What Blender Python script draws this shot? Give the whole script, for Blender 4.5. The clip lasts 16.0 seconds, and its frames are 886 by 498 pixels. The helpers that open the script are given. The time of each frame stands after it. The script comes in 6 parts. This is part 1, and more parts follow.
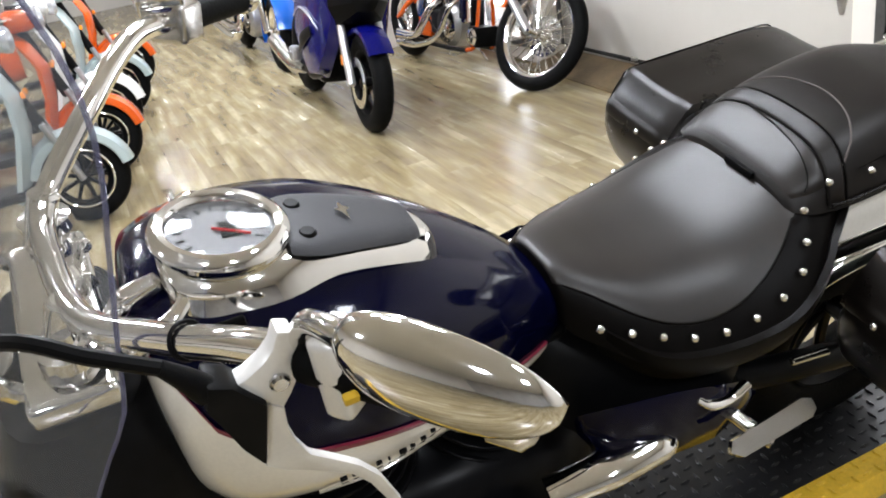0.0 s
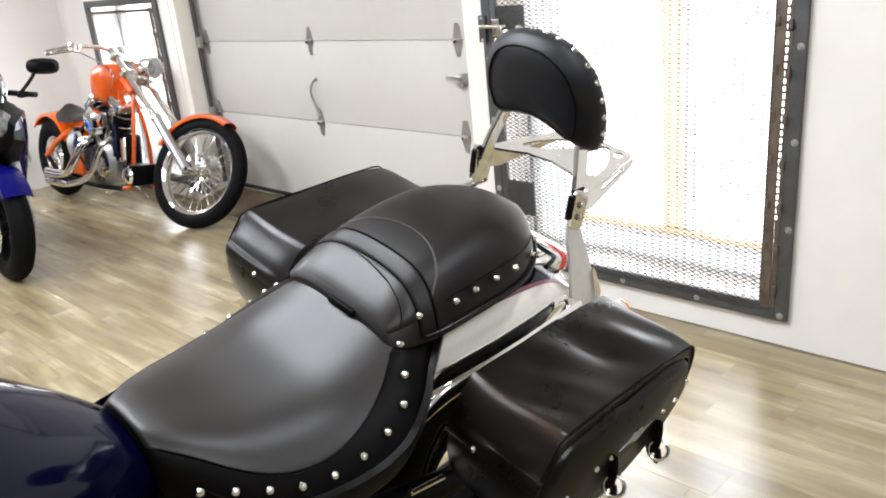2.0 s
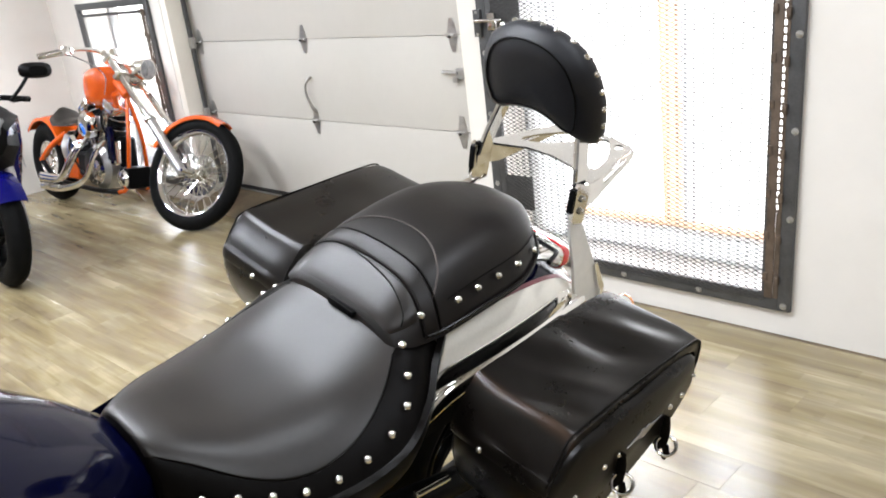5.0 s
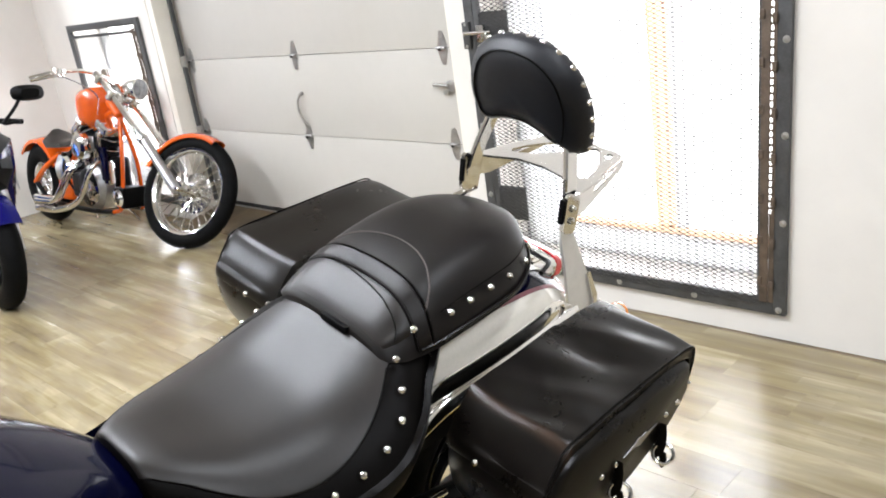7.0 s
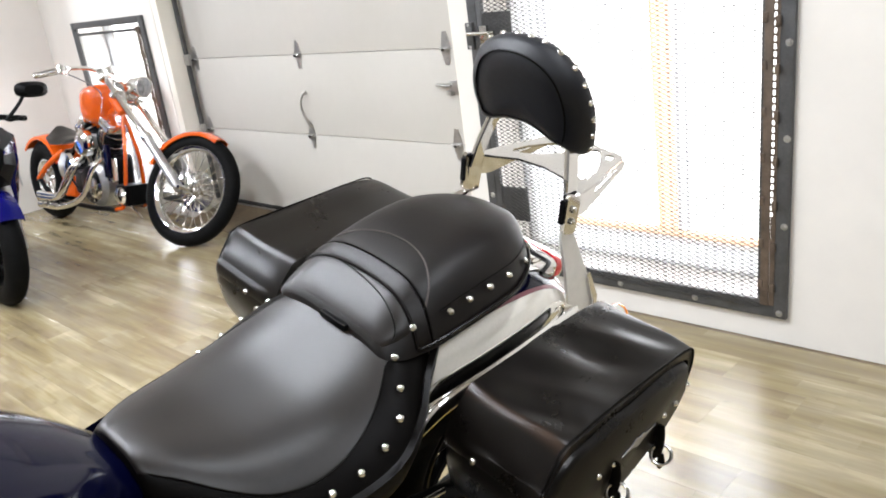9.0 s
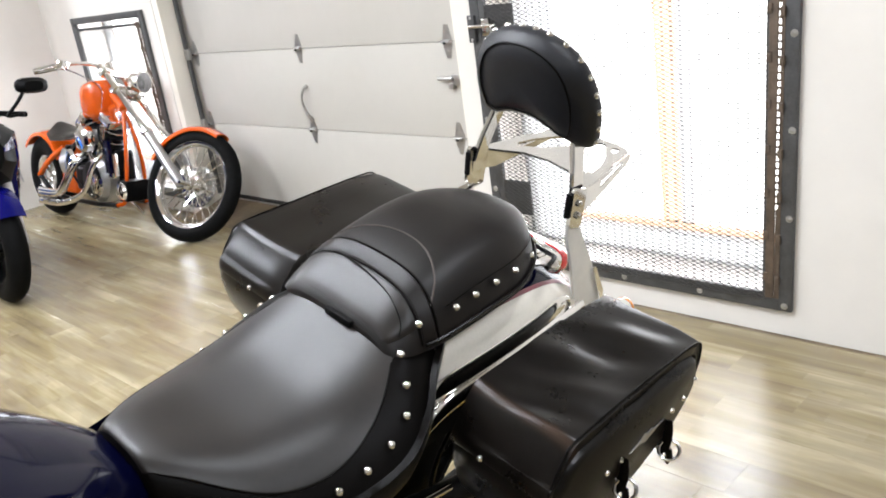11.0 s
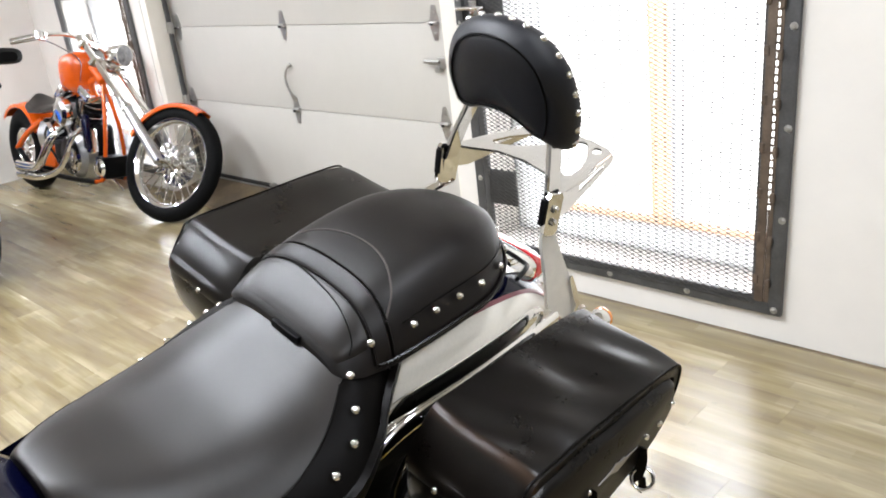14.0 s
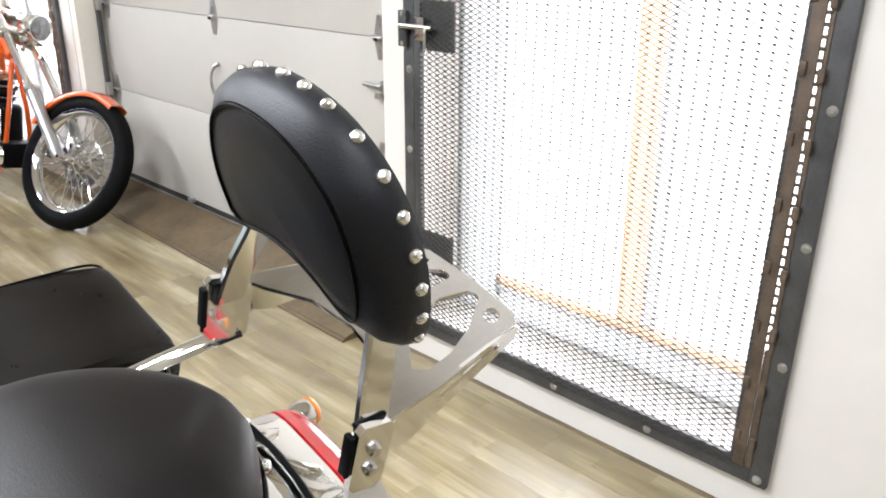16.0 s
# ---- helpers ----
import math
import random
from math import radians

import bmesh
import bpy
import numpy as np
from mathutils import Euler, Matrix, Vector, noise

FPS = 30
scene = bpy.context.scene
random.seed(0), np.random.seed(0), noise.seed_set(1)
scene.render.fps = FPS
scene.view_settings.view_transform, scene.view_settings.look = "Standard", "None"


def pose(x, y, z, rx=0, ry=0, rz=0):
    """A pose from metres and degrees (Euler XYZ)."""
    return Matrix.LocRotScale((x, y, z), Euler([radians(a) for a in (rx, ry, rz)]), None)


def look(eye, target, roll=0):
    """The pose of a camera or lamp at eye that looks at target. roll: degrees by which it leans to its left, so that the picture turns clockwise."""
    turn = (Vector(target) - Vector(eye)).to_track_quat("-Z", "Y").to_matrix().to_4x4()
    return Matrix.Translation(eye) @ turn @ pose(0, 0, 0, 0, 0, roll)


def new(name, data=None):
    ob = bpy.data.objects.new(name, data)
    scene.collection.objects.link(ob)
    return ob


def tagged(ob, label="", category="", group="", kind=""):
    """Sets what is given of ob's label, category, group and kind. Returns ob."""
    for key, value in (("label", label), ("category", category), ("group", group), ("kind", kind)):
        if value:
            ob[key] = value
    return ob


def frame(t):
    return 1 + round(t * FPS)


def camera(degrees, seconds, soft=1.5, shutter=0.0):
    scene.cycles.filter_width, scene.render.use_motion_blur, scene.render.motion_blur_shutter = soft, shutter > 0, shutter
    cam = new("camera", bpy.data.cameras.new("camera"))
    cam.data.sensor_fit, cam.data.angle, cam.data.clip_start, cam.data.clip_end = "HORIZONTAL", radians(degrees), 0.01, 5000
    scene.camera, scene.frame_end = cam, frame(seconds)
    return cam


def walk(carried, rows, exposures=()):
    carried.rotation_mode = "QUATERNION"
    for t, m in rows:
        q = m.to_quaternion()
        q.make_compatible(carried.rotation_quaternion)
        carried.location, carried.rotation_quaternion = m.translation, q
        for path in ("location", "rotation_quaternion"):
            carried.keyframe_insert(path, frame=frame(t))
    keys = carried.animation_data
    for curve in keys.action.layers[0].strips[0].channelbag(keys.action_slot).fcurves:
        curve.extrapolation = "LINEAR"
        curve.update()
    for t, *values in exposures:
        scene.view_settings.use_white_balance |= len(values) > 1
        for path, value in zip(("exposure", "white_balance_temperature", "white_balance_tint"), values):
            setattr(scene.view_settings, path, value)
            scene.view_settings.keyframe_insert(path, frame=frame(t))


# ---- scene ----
cam = camera(56.0, 16.0, soft=1.9)
PATH = [
    (0, (0.061, 0.212, 1.459), (0.679, 1.914, 0.609), -10.5),
    (0.5, (0.124, 0.19, 1.442), (0.949, 1.816, 0.621), -7.4),
    (1, (0.188, 0.172, 1.443), (1.261, 1.691, 0.705), -5.9),
    (1.5, (0.207, 0.15, 1.46), (1.449, 1.572, 0.801), -6.2),
    (2, (0.21, 0.154, 1.454), (1.505, 1.527, 0.791), -6.0),
    (2.5, (0.201, 0.159, 1.459), (1.513, 1.52, 0.805), -5.7),
    (3, (0.207, 0.171, 1.45), (1.513, 1.52, 0.761), -5.8),
    (3.5, (0.212, 0.173, 1.449), (1.518, 1.523, 0.763), -6.7),
    (4, (0.215, 0.175, 1.447), (1.519, 1.531, 0.769), -6.7),
    (6.5, (0.233, 0.17, 1.451), (1.518, 1.556, 0.796), -8.0),
    (7, (0.231, 0.166, 1.451), (1.539, 1.534, 0.804), -8.5),
    (7.5, (0.231, 0.168, 1.449), (1.535, 1.537, 0.797), -8.1),
    (8, (0.232, 0.163, 1.451), (1.534, 1.538, 0.808), -8.5),
    (8.5, (0.234, 0.159, 1.45), (1.552, 1.517, 0.804), -8.4),
    (9, (0.231, 0.161, 1.448), (1.536, 1.533, 0.804), -8.0),
    (9.5, (0.237, 0.169, 1.447), (1.535, 1.538, 0.783), -8.3),
    (12, (0.231, 0.184, 1.448), (1.532, 1.564, 0.813), -8.6),
    (12.5, (0.194, 0.195, 1.456), (1.517, 1.584, 0.892), -9.0),
    (13, (0.161, 0.199, 1.443), (1.6, 1.438, 0.814), -8.6),
    (13.5, (0.193, 0.215, 1.464), (1.579, 1.516, 0.841), -8.3),
    (14, (0.37, 0.227, 1.449), (1.66, 1.581, 0.74), -6.9),
    (14.5, (0.516, 0.223, 1.445), (1.845, 1.549, 0.753), -6.0),
    (15, (0.663, 0.366, 1.436), (2.066, 1.623, 0.763), -3.2),
    (15.5, (0.869, 0.548, 1.43), (2.377, 1.643, 0.705), -0.8),
    (16, (1.088, 0.592, 1.413), (2.398, 1.93, 0.711), 0.1),
]
walk(cam, [(t, look(eye, target, roll)) for t, eye, target, roll in PATH])

# ---- light ----
world = bpy.data.worlds.new("world")
scene.world = world
world.use_nodes = True
wn = world.node_tree.nodes
sky = wn.new("ShaderNodeTexSky")
sky.sky_type, sky.sun_disc, sky.sun_elevation, sky.sun_rotation = "NISHITA", False, radians(40), radians(60)
wn["Background"].inputs[1].default_value = 0.12
world.node_tree.links.new(sky.outputs[0], wn["Background"].inputs[0])


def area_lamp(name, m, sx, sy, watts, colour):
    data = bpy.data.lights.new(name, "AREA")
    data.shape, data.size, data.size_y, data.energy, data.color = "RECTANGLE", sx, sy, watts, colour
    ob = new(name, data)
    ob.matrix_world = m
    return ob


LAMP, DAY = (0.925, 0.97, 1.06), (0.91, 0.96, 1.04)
# Lamps out of view; the south and west ones are added fill.
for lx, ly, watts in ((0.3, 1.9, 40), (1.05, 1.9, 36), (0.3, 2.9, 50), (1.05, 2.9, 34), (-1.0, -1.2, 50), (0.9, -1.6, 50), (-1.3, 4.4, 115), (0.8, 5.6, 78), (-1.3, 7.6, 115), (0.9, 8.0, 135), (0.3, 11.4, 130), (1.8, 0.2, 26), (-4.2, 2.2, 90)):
    area_lamp("ceiling_and_fill_lamp", pose(lx, ly, 2.93), 0.34, 0.34, watts, LAMP)
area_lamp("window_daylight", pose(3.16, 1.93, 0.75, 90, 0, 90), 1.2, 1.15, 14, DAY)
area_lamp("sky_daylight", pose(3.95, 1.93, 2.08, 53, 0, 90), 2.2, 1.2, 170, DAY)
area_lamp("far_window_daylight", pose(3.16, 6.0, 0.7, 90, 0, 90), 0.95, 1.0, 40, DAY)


# ---- materials ----
def mat(name, colour, rough=0.5, metal=0.0, noise_scale=0.0, var=0.12, bump=0.0, bump_scale=80.0, coat=0.0, rough_var=0.0, island=0.0, trans=0.0, spec=0.5):
    m = bpy.data.materials.new(name)
    m.use_nodes = True
    nt = m.node_tree
    b = nt.nodes["Principled BSDF"]
    b.inputs["Base Color"].default_value = (*colour, 1)
    b.inputs["Roughness"].default_value = rough
    b.inputs["Metallic"].default_value = metal
    b.inputs["Coat Weight"].default_value = coat
    b.inputs["Coat Roughness"].default_value = 0.04
    b.inputs["Transmission Weight"].default_value = trans
    b.inputs["Specular IOR Level"].default_value = spec
    tc = nt.nodes.new("ShaderNodeTexCoord")
    if noise_scale:
        big, fine = nt.nodes.new("ShaderNodeTexNoise"), nt.nodes.new("ShaderNodeTexNoise")
        big.inputs["Scale"].default_value, fine.inputs["Scale"].default_value = noise_scale, noise_scale * 9
        big.inputs["Detail"].default_value = fine.inputs["Detail"].default_value = 4
        mixv = nt.nodes.new("ShaderNodeMath")
        mixv.operation = "MULTIPLY_ADD"
        mixv.inputs[1].default_value = 0.45
        nt.links.new(tc.outputs["Object"], big.inputs["Vector"])
        nt.links.new(tc.outputs["Object"], fine.inputs["Vector"])
        nt.links.new(fine.outputs[0], mixv.inputs[0])
        nt.links.new(big.outputs[0], mixv.inputs[2])
        ramp = nt.nodes.new("ShaderNodeMapRange")
        ramp.inputs[1].default_value, ramp.inputs[2].default_value = 0.4, 1.05
        ramp.inputs[3].default_value, ramp.inputs[4].default_value = 1 - var, 1 + var
        nt.links.new(mixv.outputs[0], ramp.inputs[0])
        mul = nt.nodes.new("ShaderNodeVectorMath")
        mul.operation = "SCALE"
        mul.inputs[0].default_value = colour
        nt.links.new(ramp.outputs[0], mul.inputs["Scale"])
        nt.links.new(mul.outputs[0], b.inputs["Base Color"])
        if rough_var:
            rr = nt.nodes.new("ShaderNodeMapRange")
            rr.inputs[1].default_value, rr.inputs[2].default_value = 0.4, 1.05
            rr.inputs[3].default_value, rr.inputs[4].default_value = rough - rough_var, rough + rough_var
            nt.links.new(mixv.outputs[0], rr.inputs[0])
            nt.links.new(rr.outputs[0], b.inputs["Roughness"])
    if bump:
        bn, bp = nt.nodes.new("ShaderNodeTexNoise"), nt.nodes.new("ShaderNodeBump")
        bn.inputs["Scale"].default_value, bn.inputs["Detail"].default_value = bump_scale, 3
        bp.inputs["Strength"].default_value, bp.inputs["Distance"].default_value = bump, 0.002
        nt.links.new(tc.outputs["Object"], bn.inputs["Vector"])
        nt.links.new(bn.outputs[0], bp.inputs["Height"])
        nt.links.new(bp.outputs[0], b.inputs["Normal"])
    return m


def glow(name, colour, strength):
    m = bpy.data.materials.new(name)
    m.use_nodes = True
    nt = m.node_tree
    nt.nodes.remove(nt.nodes["Principled BSDF"])
    e = nt.nodes.new("ShaderNodeEmission")
    e.inputs[0].default_value, e.inputs[1].default_value = (*colour, 1), strength
    nt.links.new(e.outputs[0], nt.nodes["Material Output"].inputs[0])
    return m


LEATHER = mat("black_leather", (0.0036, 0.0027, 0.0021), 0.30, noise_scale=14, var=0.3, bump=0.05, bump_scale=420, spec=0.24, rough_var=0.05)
# Seat leather in three tones: ceiling sheen, dimmer pillion, shaded sides.
LEATHER_SEAT = mat("sheen_seat_leather", (0.0095, 0.0072, 0.0058), 0.40, noise_scale=9, var=0.4, bump=0.08, bump_scale=500, spec=0.40, rough_var=0.05)
LEATHER_PILLION = mat("dim_pillion_leather", (0.0058, 0.0043, 0.0036), 0.42, noise_scale=11, var=0.3, bump=0.12, bump_scale=460, spec=0.26, rough_var=0.05)
LEATHER_TRIM = mat("dim_trim_leather", (0.0025, 0.002, 0.0017), 0.40, noise_scale=60, var=0.2, bump=0.15, bump_scale=420, spec=0.07)
PAD = mat("backrest_vinyl", (0.007, 0.0075, 0.010), 0.46, noise_scale=60, var=0.2, bump=0.25, bump_scale=450, spec=0.35)
STITCH = mat("stitching", (0.05, 0.04, 0.035), 0.7)
CHROME = mat("chrome", (0.86, 0.85, 0.83), 0.07, 1.0, noise_scale=20, var=0.04, rough_var=0.03)
STEEL = mat("polished_steel", (0.62, 0.61, 0.59), 0.2, 1.0, noise_scale=14, var=0.12, rough_var=0.08)
ALLOY = mat("cast_alloy", (0.45, 0.45, 0.45), 0.38, 0.9, noise_scale=30, var=0.2)
BLUE_DARK = mat("dark_blue_paint", (0.0007, 0.0010, 0.010), 0.12, coat=0.2, noise_scale=240, var=0.25, spec=0.1)
CREAM = mat("cream_paint", (0.82, 0.78, 0.69), 0.12, coat=1.0, noise_scale=200, var=0.05)
MAROON = mat("maroon_stripe", (0.16, 0.012, 0.03), 0.3, coat=0.8)
BLACK = mat("black_plastic", (0.003, 0.003, 0.0032), 0.42, noise_scale=30, var=0.3, spec=0.08)
ENGINE = mat("black_engine_paint", (0.004, 0.004, 0.0045), 0.3, noise_scale=40, var=0.4, spec=0.09)
RUBBER = mat("tyre_rubber", (0.004, 0.004, 0.004), 0.62, spec=0.05, noise_scale=30, var=0.3, bump=0.5, bump_scale=160)
ORANGE = mat("orange_paint", (0.56, 0.080, 0.004), 0.25, coat=0.45, noise_scale=40, var=0.08)
BLUE_SPORT = mat("blue_paint", (0.0015, 0.002, 0.075), 0.2, coat=0.25, noise_scale=120, var=0.15, spec=0.2)
BLUE_BRIGHT = mat("bright_blue_paint", (0.01, 0.1, 0.45), 0.2, coat=1.0)
MINT = mat("pale_mint_paint", (0.36, 0.43, 0.43), 0.28, coat=0.8)
WHITE_GLOSS = mat("white_gloss_paint", (0.75, 0.76, 0.75), 0.3, coat=0.6)
RED_LENS = mat("red_lens", (0.62, 0.01, 0.015), 0.1, coat=1.0)
AMBER = mat("amber_lens", (0.85, 0.25, 0.02), 0.12, coat=1.0)
YELLOW = mat("yellow_paint", (0.68, 0.43, 0.03), 0.42, noise_scale=12, var=0.3, rough_var=0.1)
PLATE = mat("black_tread_plate", (0.010, 0.010, 0.0105), 0.36, 0.0, spec=0.25, noise_scale=14, var=0.35)
WALL_DARK = mat("grey_wall_paint", (0.40, 0.39, 0.38), 0.7, noise_scale=1.5, var=0.15)
WALL_PAINT = mat("white_wall_paint", (0.67, 0.638, 0.588), 0.6, noise_scale=1.3, var=0.05, bump=0.25, bump_scale=60)
JAMB_PAINT = mat("cream_jamb_paint", (0.74, 0.7, 0.62), 0.55, noise_scale=2, var=0.05)
DOOR_PAINT = mat("garage_door_paint", (0.475, 0.452, 0.412), 0.5, noise_scale=1.6, var=0.04, bump=0.12, bump_scale=140)
CEILING_PAINT = mat("ceiling_paint", (0.68, 0.672, 0.65), 0.8, noise_scale=2, var=0.03)
FRAME_STEEL = mat("dark_steel", (0.075, 0.075, 0.075), 0.5, 0.45, noise_scale=14, var=0.4, rough_var=0.12)
RUST_STEEL = mat("rusty_hinge_steel", (0.105, 0.076, 0.054), 0.6, 0.3, noise_scale=22, var=0.5)
MESH_STEEL = mat("mesh_steel", (0.07, 0.068, 0.065), 0.5, 0.4)
GALV = mat("galvanised_steel", (0.42, 0.41, 0.39), 0.38, 0.85, noise_scale=25, var=0.25)
DARK_GAP = mat("rubber_seal", (0.015, 0.014, 0.013), 0.7)
PLYWOOD = mat("stained_plywood", (0.105, 0.074, 0.038), 0.42, noise_scale=5, var=0.6, bump=0.2, bump_scale=40)
CAST = mat("bright_cast_alloy", (0.76, 0.745, 0.715), 0.36, 0.35, noise_scale=30, var=0.08)
GREY_DECAL = mat("grey_console_pad", (0.038, 0.038, 0.041), 0.5, spec=0.25, bump=0.3, bump_scale=500)
DIAL = mat("dial_face", (0.2, 0.2, 0.205), 0.4, 0.0)
HEADLAMP = mat("faceted_headlamp", (0.32, 0.33, 0.35), 0.12, 0.85, noise_scale=35, var=0.6)
LENS = mat("headlight_lens", (0.75, 0.77, 0.8), 0.08, 0.6, noise_scale=40, var=0.2)
SMOKE = mat("smoked_screen", (0.02, 0.02, 0.022), 0.06, coat=1.0)
GLASS = mat("clear_screen", (0.97, 0.98, 1.0), 0.03, trans=1.0)
GLASS.node_tree.nodes["Principled BSDF"].inputs["IOR"].default_value = 1.08
DIAL_GLASS = mat("dial_glass", (0.02, 0.02, 0.02), 0.02)
DIAL_GLASS.node_tree.nodes["Principled BSDF"].inputs["Alpha"].default_value = 0.3
# Pale haze over the windscreen, put in as a faint grey tint.
SCREEN = mat("hazy_clear_screen", (0.24, 0.255, 0.28), 0.12, noise_scale=5, var=0.1)
SCREEN.node_tree.nodes["Principled BSDF"].inputs["Alpha"].default_value = 0.13
SCREEN_EDGE = mat("bluish_screen_edge", (0.10, 0.105, 0.2), 0.15)
SCREEN_EDGE.node_tree.nodes["Principled BSDF"].inputs["Alpha"].default_value = 0.6
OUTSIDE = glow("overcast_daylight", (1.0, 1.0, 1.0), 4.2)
# Solid posts given transmission and pale colour, so they look flooded by backlight.
POST_WOOD = mat("orange_stained_post", (0.95, 0.63, 0.42), 0.6, noise_scale=8, var=0.1, trans=0.7)
PALE = mat("pale_grey_post", (0.8, 0.8, 0.8), 0.6, trans=0.6)
KHAKI = mat("brown_carton", (0.3, 0.17, 0.06), 0.8)


def rub(m, ridge, width, colour, most):
    """Brown rubbed wear in patches along a ridge that crosses the thing at x = ridge."""
    nt = m.node_tree
    b = nt.nodes["Principled BSDF"]
    tc, sep, sub, ab, fall, n, gain, mx = (nt.nodes.new("ShaderNode" + k) for k in ("TexCoord", "SeparateXYZ", "Math", "Math", "MapRange", "TexNoise", "Math", "MixRGB"))
    sub.operation, sub.inputs[1].default_value, ab.operation, gain.operation = "SUBTRACT", ridge, "ABSOLUTE", "MULTIPLY"
    fall.interpolation_type = "SMOOTHSTEP"
    fall.inputs[1].default_value, fall.inputs[2].default_value, fall.inputs[3].default_value, fall.inputs[4].default_value = 0.0, width, most, 0.0
    n.inputs["Scale"].default_value, n.inputs["Detail"].default_value = 22, 5
    mx.inputs[2].default_value = (*colour, 1)
    old = b.inputs["Base Color"].links[0].from_socket
    for p, q in ((tc.outputs["Object"], sep.inputs[0]), (sep.outputs[0], sub.inputs[0]), (sub.outputs[0], ab.inputs[0]), (ab.outputs[0], fall.inputs[0]), (tc.outputs["Object"], n.inputs["Vector"]),
                 (fall.outputs[0], gain.inputs[0]), (n.outputs[0], gain.inputs[1]), (gain.outputs[0], mx.inputs[0]), (old, mx.inputs[1]), (mx.outputs[0], b.inputs["Base Color"])):
        nt.links.new(p, q)
    return m


LEATHER_BAG = rub(mat("saddlebag_leather", (0.0036, 0.0027, 0.0021), 0.30, noise_scale=14, var=0.3, bump=0.05, bump_scale=420, spec=0.24, rough_var=0.05), 1.112, 0.015, (0.05, 0.028, 0.016), 1.0)


def plank_material():
    m = bpy.data.materials.new("vinyl_plank")
    m.use_nodes = True
    nt = m.node_tree
    b = nt.nodes["Principled BSDF"]
    tc, oi = nt.nodes.new("ShaderNodeTexCoord"), nt.nodes.new("ShaderNodeObjectInfo")
    geo = nt.nodes.new("ShaderNodeNewGeometry")
    rnd = nt.nodes.new("ShaderNodeMath")
    rnd.operation = "ADD"
    nt.links.new(oi.outputs["Random"], rnd.inputs[0])
    nt.links.new(geo.outputs["Random Per Island"], rnd.inputs[1])
    off = nt.nodes.new("ShaderNodeVectorMath")
    off.operation = "SCALE"
    off.inputs[0].default_value = (13, 29, 0)
    nt.links.new(rnd.outputs[0], off.inputs["Scale"])
    pos = nt.nodes.new("ShaderNodeVectorMath")
    nt.links.new(geo.outputs["Position"], pos.inputs[0])
    nt.links.new(off.outputs[0], pos.inputs[1])
    maps = []
    for sc, scale in (((5, 0.6, 1), 1.8), ((42, 1.3, 1), 2.2)):
        mp, n = nt.nodes.new("ShaderNodeMapping"), nt.nodes.new("ShaderNodeTexNoise")
        mp.inputs["Scale"].default_value = sc
        n.inputs["Scale"].default_value, n.inputs["Detail"].default_value = scale, 5
        n.inputs["Distortion"].default_value = 0.2
        nt.links.new(pos.outputs[0], mp.inputs["Vector"])
        nt.links.new(mp.outputs[0], n.inputs["Vector"])
        maps.append(n)
    mix = nt.nodes.new("ShaderNodeMath")
    mix.operation, mix.inputs[1].default_value = "MULTIPLY_ADD", 0.17
    nt.links.new(maps[1].outputs[0], mix.inputs[0])
    nt.links.new(maps[0].outputs[0], mix.inputs[2])
    tone = nt.nodes.new("ShaderNodeMath")
    tone.operation, tone.inputs[1].default_value = "MULTIPLY_ADD", 0.045
    nt.links.new(rnd.outputs[0], tone.inputs[0])
    nt.links.new(mix.outputs[0], tone.inputs[2])
    # three printed strips across each plank, of many lengths and tones
    sep, com = nt.nodes.new("ShaderNodeSeparateXYZ"), nt.nodes.new("ShaderNodeCombineXYZ")
    nt.links.new(geo.outputs["Position"], sep.inputs[0])
    shift = nt.nodes.new("ShaderNodeMath")
    shift.operation, shift.inputs[1].default_value = "ADD", 7.0
    nt.links.new(sep.outputs[0], shift.inputs[0])
    nt.links.new(sep.outputs[1], com.inputs[0])
    nt.links.new(shift.outputs[0], com.inputs[1])
    for length, offset, weight in ((0.43, 0.37, 0.09), (0.71, 0.61, 0.06)):
        strip, more = nt.nodes.new("ShaderNodeTexBrick"), nt.nodes.new("ShaderNodeMath")
        strip.offset, strip.squash = offset, 1.0
        for socket, value in (("Color1", (0, 0, 0, 1)), ("Color2", (1, 1, 1, 1)), ("Mortar", (0.3, 0.3, 0.3, 1)), ("Scale", 1.0), ("Mortar Size", 0.0), ("Bias", 0.0), ("Brick Width", length), ("Row Height", PW / 3)):
            strip.inputs[socket].default_value = value
        nt.links.new(com.outputs[0], strip.inputs["Vector"])
        more.operation, more.inputs[1].default_value = "MULTIPLY_ADD", weight
        nt.links.new(strip.outputs["Color"], more.inputs[0])
        nt.links.new(tone.outputs[0], more.inputs[2])
        tone = more
    ramp = nt.nodes.new("ShaderNodeValToRGB")
    e = ramp.color_ramp.elements
    e[0].position, e[0].color = 0.47, (0.118, 0.091, 0.050, 1)
    e[1].position, e[1].color = 0.92, (0.39, 0.338, 0.220, 1)
    mid = e.new(0.70)
    mid.color = (0.232, 0.184, 0.098, 1)
    nt.links.new(tone.outputs[0], ramp.inputs[0])
    # greyed worn patches and short dark knots over the grain
    last = ramp.outputs[0]
    for sc, scale, lo, hi, tint, most in (((9, 3.0, 1), 1.4, 0.44, 0.62, (0.215, 0.172, 0.112, 1), 0.5), ((16, 6.5, 1), 1.6, 0.64, 0.74, (0.095, 0.074, 0.046, 1), 0.3)):
        mp, n, mr, mx = (nt.nodes.new("ShaderNode" + k) for k in ("Mapping", "TexNoise", "MapRange", "MixRGB"))
        mp.inputs["Scale"].default_value = sc
        n.inputs["Scale"].default_value, n.inputs["Detail"].default_value, n.inputs["Distortion"].default_value = scale, 4, 0.6
        mr.inputs[1].default_value, mr.inputs[2].default_value, mr.inputs[4].default_value = lo, hi, most
        mx.inputs[2].default_value = tint
